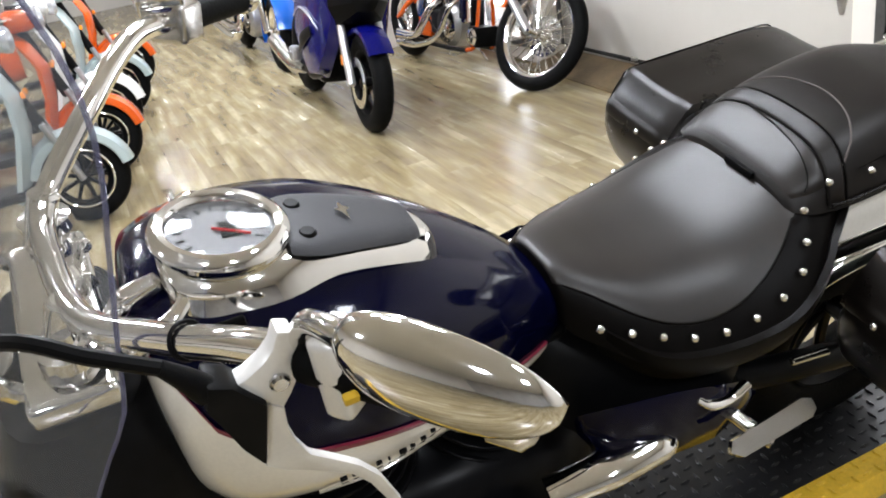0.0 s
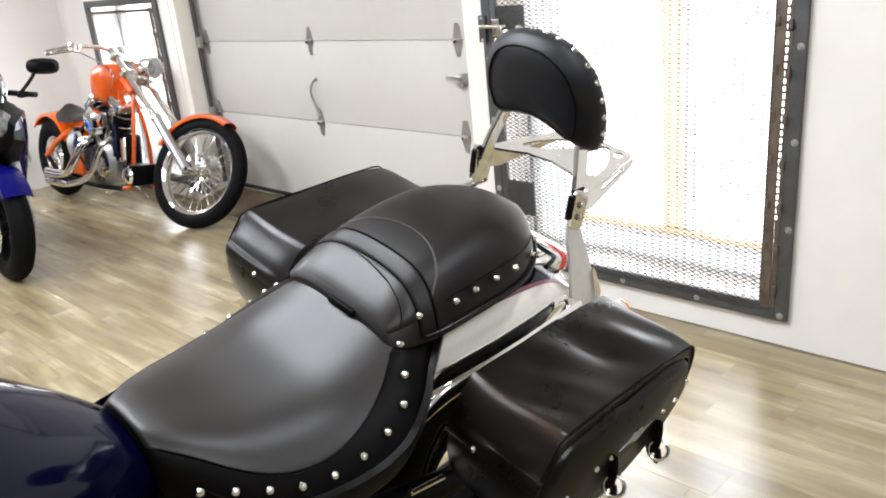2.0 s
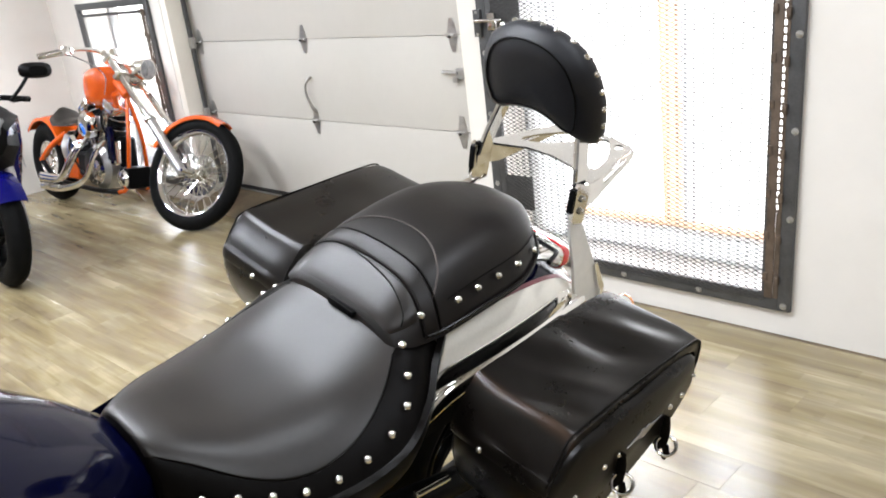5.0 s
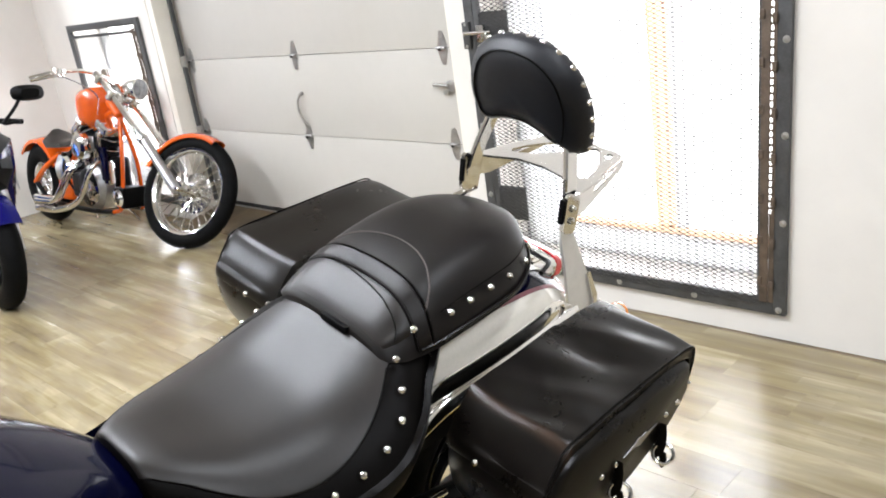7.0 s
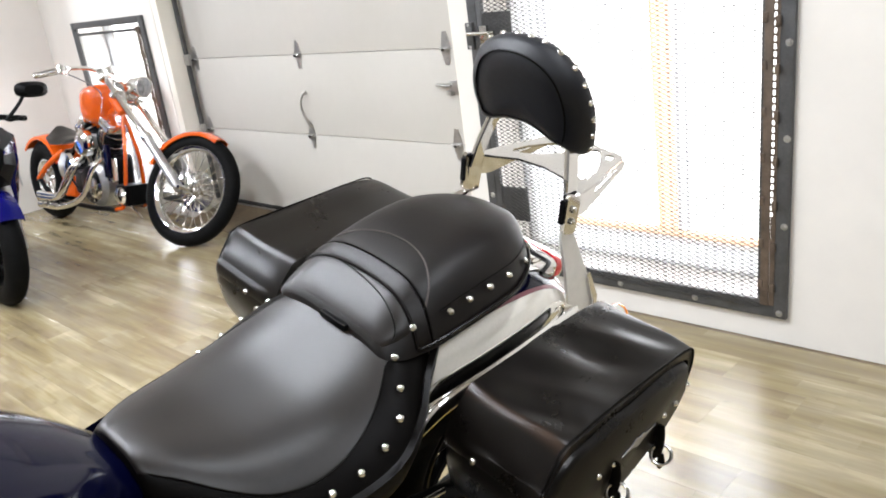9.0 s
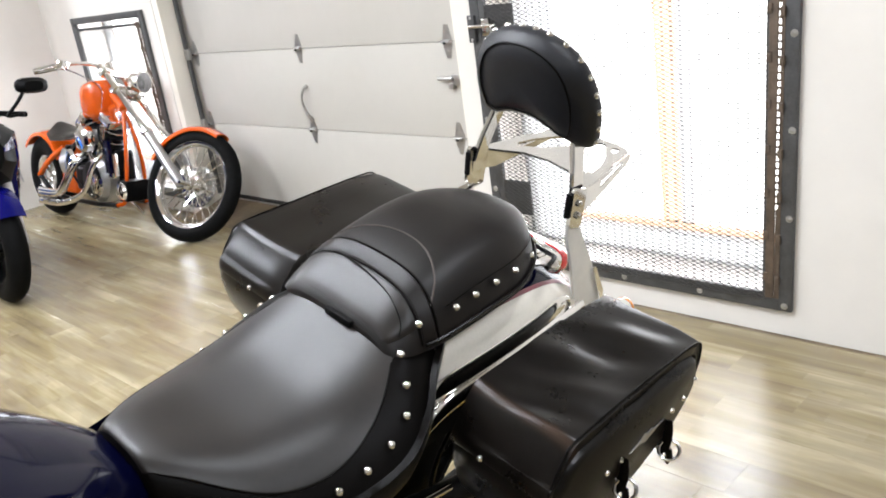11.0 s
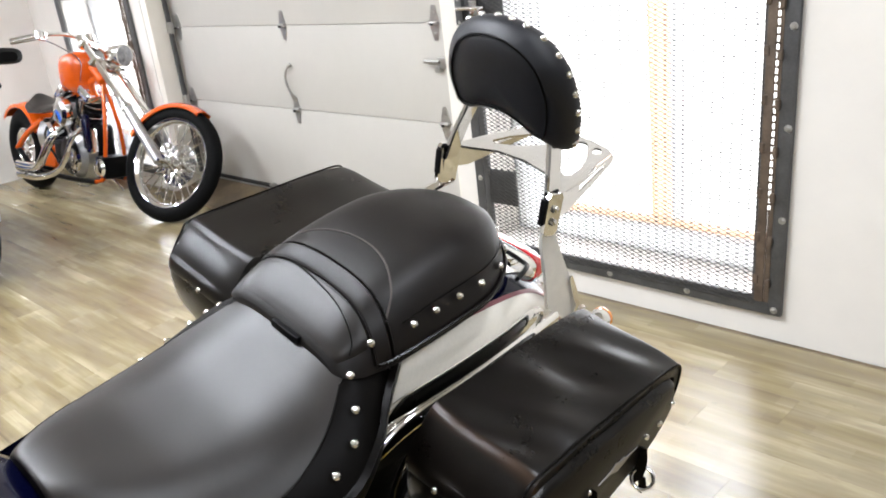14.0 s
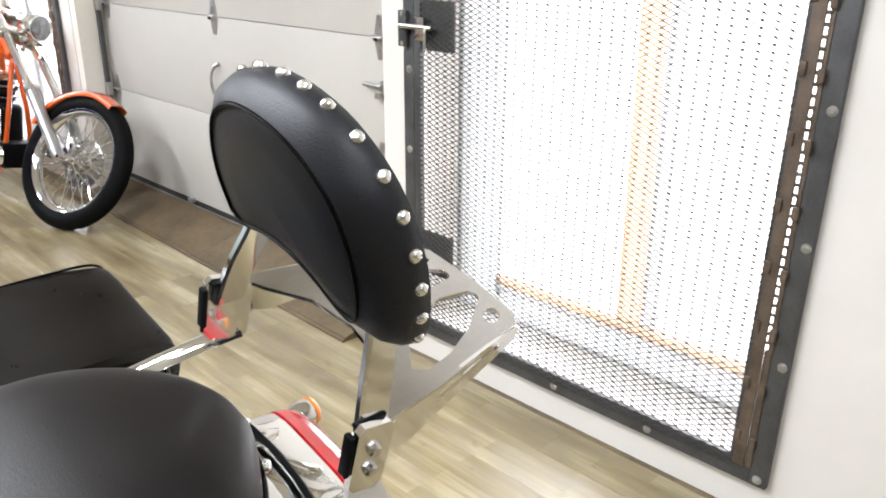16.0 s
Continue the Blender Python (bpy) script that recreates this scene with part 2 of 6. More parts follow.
        nt.links.new(pos.outputs[0], mp.inputs["Vector"])
        nt.links.new(mp.outputs[0], n.inputs["Vector"])
        nt.links.new(n.outputs[0], mr.inputs[0])
        nt.links.new(mr.outputs[0], mx.inputs[0])
        nt.links.new(last, mx.inputs[1])
        last = mx.outputs[0]
    nt.links.new(last, b.inputs["Base Color"])
    b.inputs["Specular IOR Level"].default_value = 0.6
    rr = nt.nodes.new("ShaderNodeMapRange")
    rr.inputs[1].default_value, rr.inputs[2].default_value, rr.inputs[3].default_value, rr.inputs[4].default_value = 0.4, 1.1, 0.22, 0.32
    nt.links.new(mix.outputs[0], rr.inputs[0])
    nt.links.new(rr.outputs[0], b.inputs["Roughness"])
    bp = nt.nodes.new("ShaderNodeBump")
    bp.inputs["Strength"].default_value, bp.inputs["Distance"].default_value = 0.05, 0.002
    nt.links.new(maps[1].outputs[0], bp.inputs["Height"])
    nt.links.new(bp.outputs[0], b.inputs["Normal"])
    return m


PW, PL = 0.152, 1.22           # a floor plank
PLANK = plank_material()


# ---- mesh helpers ----
def V(*a):
    return Vector(a)


def link_mesh(name, bm, material, smooth=40):
    bmesh.ops.recalc_face_normals(bm, faces=bm.faces)
    me = bpy.data.meshes.new(name)
    bm.to_mesh(me)
    bm.free()
    me.materials.append(material)
    if smooth:
        me.shade_smooth()
        me.set_sharp_from_angle(angle=radians(smooth))
    return new(name, me)


def part(name, bm, material, parent, label="", smooth=40):
    ob = link_mesh(name, bm, material, smooth)
    ob.parent = parent
    if label:
        ob["label"] = label
    return ob


def structure(name, bm, material, label, category, smooth=0):
    return tagged(link_mesh(name, bm, material, smooth), label, category, kind="structure")


def thing(name, m, label, category, group=""):
    ob = new(name)
    ob.matrix_world = m
    ob.empty_display_size = 0.1
    return tagged(ob, label, category, group)


def put(bm, verts, m):
    bmesh.ops.transform(bm, matrix=m, verts=verts)


def box(lo, hi, bevel=0.0, seg=2, bm=None, m=None):
    bm = bm or bmesh.new()
    lo, hi = Vector(lo), Vector(hi)
    made = bmesh.ops.create_cube(bm, size=1)["verts"]
    for v in made:
        v.co = Vector([lo[i] + (v.co[i] + 0.5) * (hi[i] - lo[i]) for i in range(3)])
    if bevel:
        edges = list({e for v in made for e in v.link_edges})
        made = list({v for f in bmesh.ops.bevel(bm, geom=edges, offset=bevel, segments=seg, profile=0.6, affect="EDGES")["faces"] for v in f.verts} | {v for v in made if v.is_valid})
    if m is not None:
        put(bm, made, m)
    return bm


def ring_faces(bm, rings, closed=True, caps=True):
    vs = [[bm.verts.new(p) for p in r] for r in rings]
    n = len(vs[0])
    for a, b in zip(vs, vs[1:]):
        for i in range(n if closed else n - 1):
            bm.faces.new((a[i], a[(i + 1) % n], b[(i + 1) % n], b[i]))
    if caps and closed:
        bm.faces.new(vs[0][::-1])
        bm.faces.new(vs[-1])
    return vs


def loft(rings, bm=None, caps=True, closed=True):
    bm = bm or bmesh.new()
    ring_faces(bm, rings, closed, caps)
    return bm


def smooth_path(pts, per=6):
    """Catmull-Rom through the points."""
    pts = [Vector(p) for p in pts]
    if len(pts) < 3:
        return pts
    out = []
    ext = [pts[0] * 2 - pts[1]] + pts + [pts[-1] * 2 - pts[-2]]
    for a, b, c, d in zip(ext, ext[1:], ext[2:], ext[3:]):
        for i in range(per):
            t = i / per
            out.append(0.5 * (2 * b + (c - a) * t + (2 * a - 5 * b + 4 * c - d) * t * t + (3 * b - a - 3 * c + d) * t ** 3))
    return out + [pts[-1]]


def tube(pts, r, n=10, bm=None, per=6, flat=1.0, up=(0, 0, 1)):
    """A pipe along a smooth path; r is one radius or one for each point given."""
    path = smooth_path(pts, per)
    radii = [r] * len(path)
    if isinstance(r, (list, tuple)):
        src = np.linspace(0, 1, len(r))
        radii = [float(q) for q in np.interp(np.linspace(0, 1, len(path)), src, r)]
    rings, side = [], None
    for i, p in enumerate(path):
        d = (path[min(i + 1, len(path) - 1)] - path[max(i - 1, 0)]).normalized()
        if side is None:
            side = d.cross(Vector(up))
            if side.length < 1e-3:
                side = d.cross(Vector((0, 1, 0)))
        side = (side - d * side.dot(d)).normalized()
        top = side.cross(d)
        rings.append([p + radii[i] * (math.cos(a) * side + flat * math.sin(a) * top) for a in [2 * math.pi * k / n for k in range(n)]])
    return loft(rings, bm)


def revolve(profile, n=24, m=None, bm=None, closed=False):
    """A profile of (radius, height) turned about z, then placed by m."""
    bm = bm or bmesh.new()
    m = m or Matrix()
    rings = []
    for k in range(n):
        a = 2 * math.pi * k / n
        rings.append([m @ V(r * math.cos(a), r * math.sin(a), h) for r, h in profile])
    vs = [[bm.verts.new(p) for p in r] for r in rings]
    cnt = len(profile)
    for k in range(n):
        a, b = vs[k], vs[(k + 1) % n]
        for i in range(cnt if closed else cnt - 1):
            bm.faces.new((a[i], b[i], b[(i + 1) % cnt], a[(i + 1) % cnt]))
    if not closed:
        for end in (0, -1):
            if profile[end][0] > 1e-6:
                loop = [v[end] for v in vs]
                bm.faces.new(loop if end else loop[::-1])
            else:
                bmesh.ops.pointmerge(bm, verts=[v[end] for v in vs], merge_co=m @ V(0, 0, profile[end][1]))
    return bm


def rod(a, b, r, n=12, bm=None, bevel=0.0):
    a, b = Vector(a), Vector(b)
    d = b - a
    m = Matrix.Translation(a) @ d.to_track_quat("Z", "Y").to_matrix().to_4x4()
    h, e = d.length, bevel or min(r * 0.25, d.length * 0.2)
    return revolve([(0, 0), (r - e, 0), (r, e), (r, h - e), (r - e, h), (0, h)], n, m, bm)


def stud_bm(r=0.0085, n=10):
    return revolve([(0, r * 0.75), (r * 0.5, r * 0.66), (r * 0.85, r * 0.4), (r, 0), (r, -r * 0.3), (0, -r * 0.3)], n)


def torus(R, r, n=40, k=12, m=None, bm=None, flat=1.0):
    prof = [(R + r * math.cos(2 * math.pi * i / k), flat * r * math.sin(2 * math.pi * i / k)) for i in range(k)]
    return revolve(prof, n, m, bm, closed=True)


def extrude_plate(outline, holes, thick, m, bevel=0.0):
    """A flat plate with holes, from 2D outlines, extruded by thick and placed by m."""
    bm = bmesh.new()
    edges = []
    for loop in [outline, *holes]:
        vs = [bm.verts.new((x, y, 0)) for x, y in loop]
        edges += [bm.edges.new((vs[i], vs[(i + 1) % len(vs)])) for i in range(len(vs))]
    bmesh.ops.triangle_fill(bm, use_beauty=True, use_dissolve=False, edges=edges)
    made = bmesh.ops.extrude_face_region(bm, geom=list(bm.faces))["geom"]
    for v in made:
        if isinstance(v, bmesh.types.BMVert):
            v.co.z += thick
    if bevel:
        bmesh.ops.recalc_face_normals(bm, faces=bm.faces)
        sharp = [e for e in bm.edges if len(e.link_faces) == 2 and e.calc_face_angle(0.0) > 1.0]
        bmesh.ops.bevel(bm, geom=sharp, offset=bevel, segments=2, profile=0.6, affect="EDGES")
    put(bm, bm.verts, m)
    return bm


AXIS_X = Matrix.Rotation(radians(90), 4, "Y")  # turns z into x
AXIS_Y = Matrix.Rotation(radians(-90), 4, "X")  # turns z into y


# ---- the room ----
XW, XD = 2.905, 3.057          # face of the window wall, face of the garage door
WALL_T = 0.26
CEIL = 3.0
FLOOR_Z = 0.015


def wall(name, boxes, material=WALL_PAINT, label="white painted plaster wall", category="wall"):
    bm = bmesh.new()
    for lo, hi in boxes:
        box(lo, hi, bm=bm)
    return structure(name, bm, material, label, category)


E_ = XW + WALL_T
wall("wall_east", [((XW, -5.0, 0), (E_, 1.285, CEIL)), ((XW, 1.285, 0), (E_, 2.56, 0.165)), ((XW, 1.285, 1.375), (E_, 2.56, CEIL)), ((XW, 2.56, 0), (E_, 2.725, CEIL)),
                   ((XW, 2.725, 2.02), (E_, 5.33, CEIL)), ((XW, 5.33, 0), (E_, 5.50, CEIL)), ((XW, 5.50, 1.345), (E_, 6.50, CEIL)), ((XW, 5.50, 0), (E_, 6.50, 0.165)), ((XW, 6.50, 0), (E_, 7.12, CEIL))])
wall("wall_niche", [((2.12, 7.12, 0), (E_, 7.30, CEIL)), ((2.12, 7.30, 0), (2.30, 15.8, CEIL))])
wall("wall_north", [((-7.2, 15.8, 0), (E_, 16.0, CEIL))])
wall("wall_west", [((-7.2, -5.0, 0), (-7.0, 15.8, CEIL))])
# South wall is out of view; its grey darkens what leather and chrome reflect.
wall("wall_south", [((-7.0, -5.2, 0), (XW, -5.0, CEIL))], WALL_DARK, "unseen grey wall that darkens reflections")
structure("ceiling", box((-7.2, -5.2, CEIL), (E_, 16.0, CEIL + 0.1)), CEILING_PAINT, "plain off-white ceiling", "ceiling")
structure("jamb_trim", box((XW + 0.004, 5.262, 0.0), (XD + 0.1, 5.329, 2.02)), JAMB_PAINT, "cream painted jamb beside the garage door", "door jamb")
structure("jamb_trim", box((XW + 0.004, 2.726, 0.0), (XD + 0.1, 2.737, 2.02)), JAMB_PAINT, "cream painted jamb beside the garage door", "door jamb")

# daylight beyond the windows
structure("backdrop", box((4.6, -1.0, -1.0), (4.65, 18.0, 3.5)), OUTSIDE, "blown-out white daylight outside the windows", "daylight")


def window_unit(name, y0, y1, z0, z1, mullion, side=0.19):
    w = tagged(new(name), "pale window frame with daylight behind a security grille", "window", kind="structure")
    x0, x1 = 3.085, 3.13
    part("window_frame", box((x0, y1 - side, z0), (x1, y1, z1), 0.004), PALE, w)
    part("window_frame", box((x0, y0, z0), (x1, y0 + 0.03, z1), 0.004), PALE, w)
    part("window_frame", box((x0 + 0.006, y0 + 0.03, z0), (x1, y1 - side, z0 + 0.10), 0.003), PALE, w)
    part("window_sill", box((x0 - 0.005, y0 + 0.03, z0 + 0.105), (x1, y1 - side, z0 + 0.125), 0.003), PALE, w)
    part("window_sill", box((x0, y0 + 0.03, z0 + 0.12), (x1 - 0.01, y1 - side, z0 + 0.15), 0.003), POST_WOOD, w)
    if mullion:
        part("mullion", box((x0, mullion, z0 + 0.15), (x1, mullion + 0.065, z1), 0.003), POST_WOOD, w, "orange stained mullion")
        part("mullion", box((x0 + 0.01, mullion - 0.055, z0 + 0.15), (x1, mullion - 0.018, z1), 0.003), PALE, w)
    return w


window_unit("window_1", 1.285, 2.56, 0.165, 1.375, 1.81)
window_unit("window_2", 5.50, 6.50, 0.165, 1.345, 0, 0.03)


def lattice(y0, y1, z0, z1, pitch_y, pitch_z, t=0.00062):
    """Expanded steel mesh: zigzag strands that touch at their knuckles."""
    bm = bmesh.new()
    rows, cols = int((z1 - z0) / pitch_z), int((y1 - y0) / (pitch_y / 2))
    for r in range(rows + 1):
        for sgn in (1, -1):
            pts = [(y0 + c * pitch_y / 2, z0 + r * pitch_z + sgn * (pitch_z / 2 - t) * (0 if (c + (0 if sgn > 0 else 0)) % 2 else 1)) for c in range(cols + 1)]
            prev = None
            for c, (y, z) in enumerate(pts):
                z = min(max(z, z0), z1)
                k = t if c % 2 else 3.0 * t
                quad = [bm.verts.new((XW - 0.0275 + dx, y, z + dz)) for dx, dz in ((0, k), (0.0028, k), (0.0028, -k), (0, -k))]
                if prev:
                    for i in range(4):
                        bm.faces.new((prev[i], prev[(i + 1) % 4], quad[(i + 1) % 4], quad[i]))
                prev = quad
    return bm


def grille(name, y0, y1, z0, z1, label, detail=True, lean=0.0):
    """A bolted angle-iron frame with a hinged mesh leaf; lean: how far the hinge side is out of plumb, per metre."""
    g = thing(name, Matrix(), label, "window grille", "window grilles")
    x0, x1, fw = XW - 0.022, XW - 0.002, 0.046
    part("frame_bar", box((x0, y0, z0), (x1, y0 + fw, z1), 0.003), FRAME_STEEL, g)
    part("frame_bar", box((x0, y1 - fw, z0), (x1, y1, z1), 0.003), FRAME_STEEL, g)
    part("frame_bar", box((x0, y0 + fw, z0), (x1, y1 - fw, z0 + fw), 0.003), FRAME_STEEL, g)
    part("frame_bar", box((x0, y0 + fw, z1 - fw), (x1, y1 - fw, z1), 0.003), FRAME_STEEL, g)
    a, b = y0 + fw, y1 - fw - 0.006
    # the hinge side: two rusty strips with a slot of daylight between them, closed towards the bottom
    slot = z0 + 0.37 * (z1 - z0) * 0.78
    part("hinge_strip", box((x0 - 0.002, a - 0.002, z0 + fw), (x0 + 0.004, a + 0.0095, z1 - fw), 0.001), RUST_STEEL, g, "rust-brown hinge strip")
    part("leaf_stile", box((x0 - 0.006, a + 0.0165, z0 + fw), (x0 + 0.001, a + 0.046, z1 - fw - 0.02), 0.002), RUST_STEEL, g, "rust-brown hinge stile")
    part("leaf_edge", box((x0 - 0.003, a + 0.046, z0 + fw), (x1 - 0.008, a + 0.056, z1 - fw - 0.02), 0.002), FRAME_STEEL, g)
    part("slot_filler", box((x0 - 0.001, a + 0.0097, z0 + fw), (x0 + 0.003, a + 0.0163, slot), 0.001), RUST_STEEL, g)
    h = slot + 0.015
    while h < z1 - fw - 0.03:
        part("weld_bead", box((x0 - 0.004, a + 0.005, h), (x0 + 0.001, a + 0.019, h + 0.009), 0.002, 1), RUST_STEEL, g)
        h += 0.0245
    part("leaf_stile", box((x0 - 0.004, b - 0.03, z0 + fw), (x1 - 0.008, b, z1 - fw - 0.02), 0.003), FRAME_STEEL, g)
    part("leaf_rail", box((x0 - 0.003, a + 0.056, z0 + fw), (x1 - 0.01, b - 0.03, z0 + fw + 0.018), 0.002), FRAME_STEEL, g)
    part("leaf_rail", box((x0 - 0.003, a + 0.056, z1 - fw - 0.05), (x1 - 0.01, b - 0.03, z1 - fw - 0.03), 0.002), FRAME_STEEL, g)
    tagged(part("mesh", lattice(a + 0.044, b - 0.004, z0 + fw - 0.012, z1 - fw - 0.03, 0.034, 0.0165), MESH_STEEL, g, "expanded steel diamond mesh", 0), kind="stuff")
    h = z0 + 0.10
    while h < z1 - 0.1:
        for dy, dz in ((a + 0.003, 0.0), (a + 0.043, 0.012)):
            part("hinge_lug", box((x0 - 0.012, dy - 0.008, h + dz), (x0 + 0.002, dy + 0.008, h + dz + 0.032), 0.004), RUST_STEEL, g)
        h += 0.152
    if detail:
        spots = [(y0 + dy, z) for dy, z in ((0.024, 0.134), (0.015, 0.459), (0.014, 0.763), (0.016, 1.072))] + [(y, z0 + 0.022) for y in (1.617, 1.945, 2.28)] + [(y1 - 0.026, z) for z in (0.16, 0.45, 0.76, 1.02, 1.39)] + [(y, z1 - 0.026) for y in (1.4, 1.8, 2.25)]
        for y, z in spots:
            bolt = part("bolt", revolve([(0, 0.007), (0.006, 0.0065), (0.0085, 0.003), (0.0085, 0), (0, 0)], 10, Matrix.Translation((x0, y, z)) @ Matrix.Rotation(radians(-90), 4, "Y")), GALV, g)
            part("washer", revolve([(0, 0.0022), (0.0115, 0.002), (0.0125, 0), (0, 0)], 14, Matrix.Translation((x0, y, z)) @ Matrix.Rotation(radians(-90), 4, "Y")), GALV, bolt)
        for zl in (1.085, 0.345):
            part("lock_plate", box((x0 + 0.002, 2.385, zl), (x0 + 0.007, b - 0.03, zl + 0.15), 0.001), FRAME_STEEL, g)
        lock = part("slide_lock", box((x0 - 0.022, 2.495, 1.115), (x0 - 0.006, 2.535, 1.185), 0.004), STEEL, g, "bright slide latch")
        part("bolt_rod", rod((x0 - 0.024, 2.455, 1.155), (x0 - 0.024, 2.60, 1.155), 0.008), STEEL, lock)
        part("bolt_handle", tube([(x0 - 0.026, 2.48, 1.155), (x0 - 0.034, 2.474, 1.145), (x0 - 0.036, 2.474, 1.075)], 0.0055), STEEL, lock)
        part("keeper", box((x0 - 0.018, 2.575, 1.09), (x0 - 0.001, 2.612, 1.20), 0.004), FRAME_STEEL, g, "dark steel keeper plate")
        for zz in (1.10, 1.19):
            part("screw", revolve([(0, 0.004), (0.007, 0.002), (0.007, 0)], 10, Matrix.Translation((x0 - 0.018, 2.593, zz)) @ Matrix.Rotation(radians(-90), 4, "Y")), GALV, g)
    if lean:
        for o in g.children_recursive:
            for v in o.data.vertices:
                v.co.y -= lean * (v.co.z - z0) * min(max((y1 - v.co.y) / (y1 - y0), 0.0), 1.0)
    return g


grille("window_grille", 1.273, 2.607, 0.114, 1.42, "dark steel security grille with expanded mesh, bolted over the window", lean=0.029)
grille("window_grille", 5.46, 6.57, 0.112, 1.39, "dark steel security grille with mesh behind the orange chopper", False)


# ---- garage door ----
def garage_door():
    g = tagged(new("door_1"), "cream sectional garage door with steel hinges, closed", "garage door", kind="structure")
    y0, y1 = 2.80, 5.258
    seams = [0.135, 0.618, 1.075, 1.530, 1.990]
    for a, b in zip(seams, seams[1:]):
        part("door_section", box((XD, y0, a + 0.0015), (XD + 0.045, y1, b - 0.0015), 0.003), DOOR_PAINT, g)
    for z in seams[1:-1]:
        for y in (2.925, 4.076, 5.19):
            hinge = part("hinge", extrude_plate([(-0.012, 0.078), (0.012, 0.078), (0.03, 0.012), (0.03, -0.012), (0.012, -0.078), (-0.012, -0.078), (-0.03, -0.012), (-0.03, 0.012)], [], 0.003,
                         Matrix.Translation((XD, y, z)) @ Matrix.Rotation(radians(-90), 4, "Y") @ Matrix.Rotation(radians(90), 4, "Z")), GALV, g, "diamond-shaped steel hinge")
            part("knuckle", rod((XD - 0.012, y - 0.028, z), (XD - 0.012, y + 0.028, z), 0.009), GALV, hinge)
            part("pin", rod((XD - 0.03, y, z - 0.004), (XD - 0.004, y, z - 0.004), 0.006), DARK_GAP, hinge)
            for dz in (-0.045, 0.045):
                part("screw", revolve([(0, 0.004), (0.006, 0.002), (0.006, 0)], 8, Matrix.Translation((XD - 0.003, y, z + dz)) @ Matrix.Rotation(radians(-90), 4, "Y")), GALV, hinge)
    part("pull_handle", tube([(XD - 0.004, 4.062, 0.868), (XD - 0.024, 4.078, 0.85), (XD - 0.034, 4.092, 0.80), (XD - 0.03, 4.085, 0.74), (XD - 0.02, 4.074, 0.70), (XD - 0.004, 4.068, 0.67)], [0.012, 0.008, 0.007, 0.007, 0.009, 0.012]), GALV, g, "curved steel pull handle")
    latch = part("slide_latch", box((XD - 0.02, 2.83, 0.875), (XD - 0.001, 2.915, 0.925), 0.004), GALV, g, "side latch with a bolt")
    part("latch_bolt", rod((XD - 0.022, 2.90, 0.905), (XD - 0.022, 3.0, 0.908), 0.009), GALV, latch)
    part("latch_tab", box((XD - 0.03, 2.90, 0.86), (XD - 0.004, 2.93, 0.885), 0.003), GALV, latch)
    part("label_plate", box((XD - 0.014, 4.055, 1.60), (XD - 0.010, 4.10, 1.70), 0.001), WHITE_GLOSS, g)
    part("bottom_seal", box((XD - 0.006, y0, 0.112), (XD + 0.04, y1, 0.135), 0.004), DARK_GAP, g)
    part("bottom_retainer", box((XD - 0.012, y0, 0.104), (XD - 0.002, y1, 0.113), 0.002), GALV, g)
    for y in (3.55, 4.42):
        part("floor_clip", box((XD - 0.03, y, 0.128), (XD - 0.003, y + 0.04, 0.148), 0.003), GALV, g)
    for y in (2.765, 5.236):
        prof = [(-0.012, -0.012), (0.012, -0.012), (0.012, 0.012), (-0.012, 0.012)]
        path = [V(XD - 0.035, y, 0.14)] + [V(XD - 0.035, y, 1.62)] + [V(XD - 0.035 - 0.32 * (1 - math.cos(a)), y, 1.62 + 0.32 * math.sin(a)) for a in [radians(15 * k) for k in range(1, 7)]] + [V(XD - 2.4, y, 1.98)]
        rings = []
        for i, p in enumerate(path):
            d = (path[min(i + 1, len(path) - 1)] - path[max(i - 1, 0)]).normalized()
            n = V(d.z, 0, -d.x)
            rings.append([p + n * u + V(0, v, 0) for u, v in prof])
        part("track", loft(rings), FRAME_STEEL, g, "dark steel roller track")
        for z in (0.618, 1.075, 1.53):
            part("roller_bracket", box((XD - 0.05, y - 0.03, z - 0.035), (XD - 0.02, y + 0.02, z + 0.035), 0.006), GALV, g)
    return g


garage_door()

# plywood ramp up to the door sill
bm = bmesh.new()
rings = []
for y, x in ((2.81, 2.745), (5.30, 2.80)):
    rings.append([V(x + 0.012, y, FLOOR_Z), V(XD - 0.004, y, FLOOR_Z), V(XD - 0.004, y, 0.103), V(x + 0.012, y, FLOOR_Z + 0.016)])
ramp = thing("door_ramp", Matrix(), "stained plywood ramp leading up to the garage door", "ramp")
cut = 0.46
joint = [[a.lerp(b, cut + d) for a, b in zip(*rings)] for d in (-0.0006, 0.0006)]
part("board", loft([rings[0], joint[0]]), PLYWOOD, ramp, "", 0)
part("board", loft([joint[1], rings[1]]), PLYWOOD, ramp, "", 0)
part("edge_strip", loft([[V(x, y, FLOOR_Z), V(x + 0.011, y, FLOOR_Z), V(x + 0.011, y, FLOOR_Z + 0.013), V(x, y, FLOOR_Z + 0.008)] for y, x in ((2.81, 2.745), (5.30, 2.80))]), PLYWOOD, ramp, "", 0)

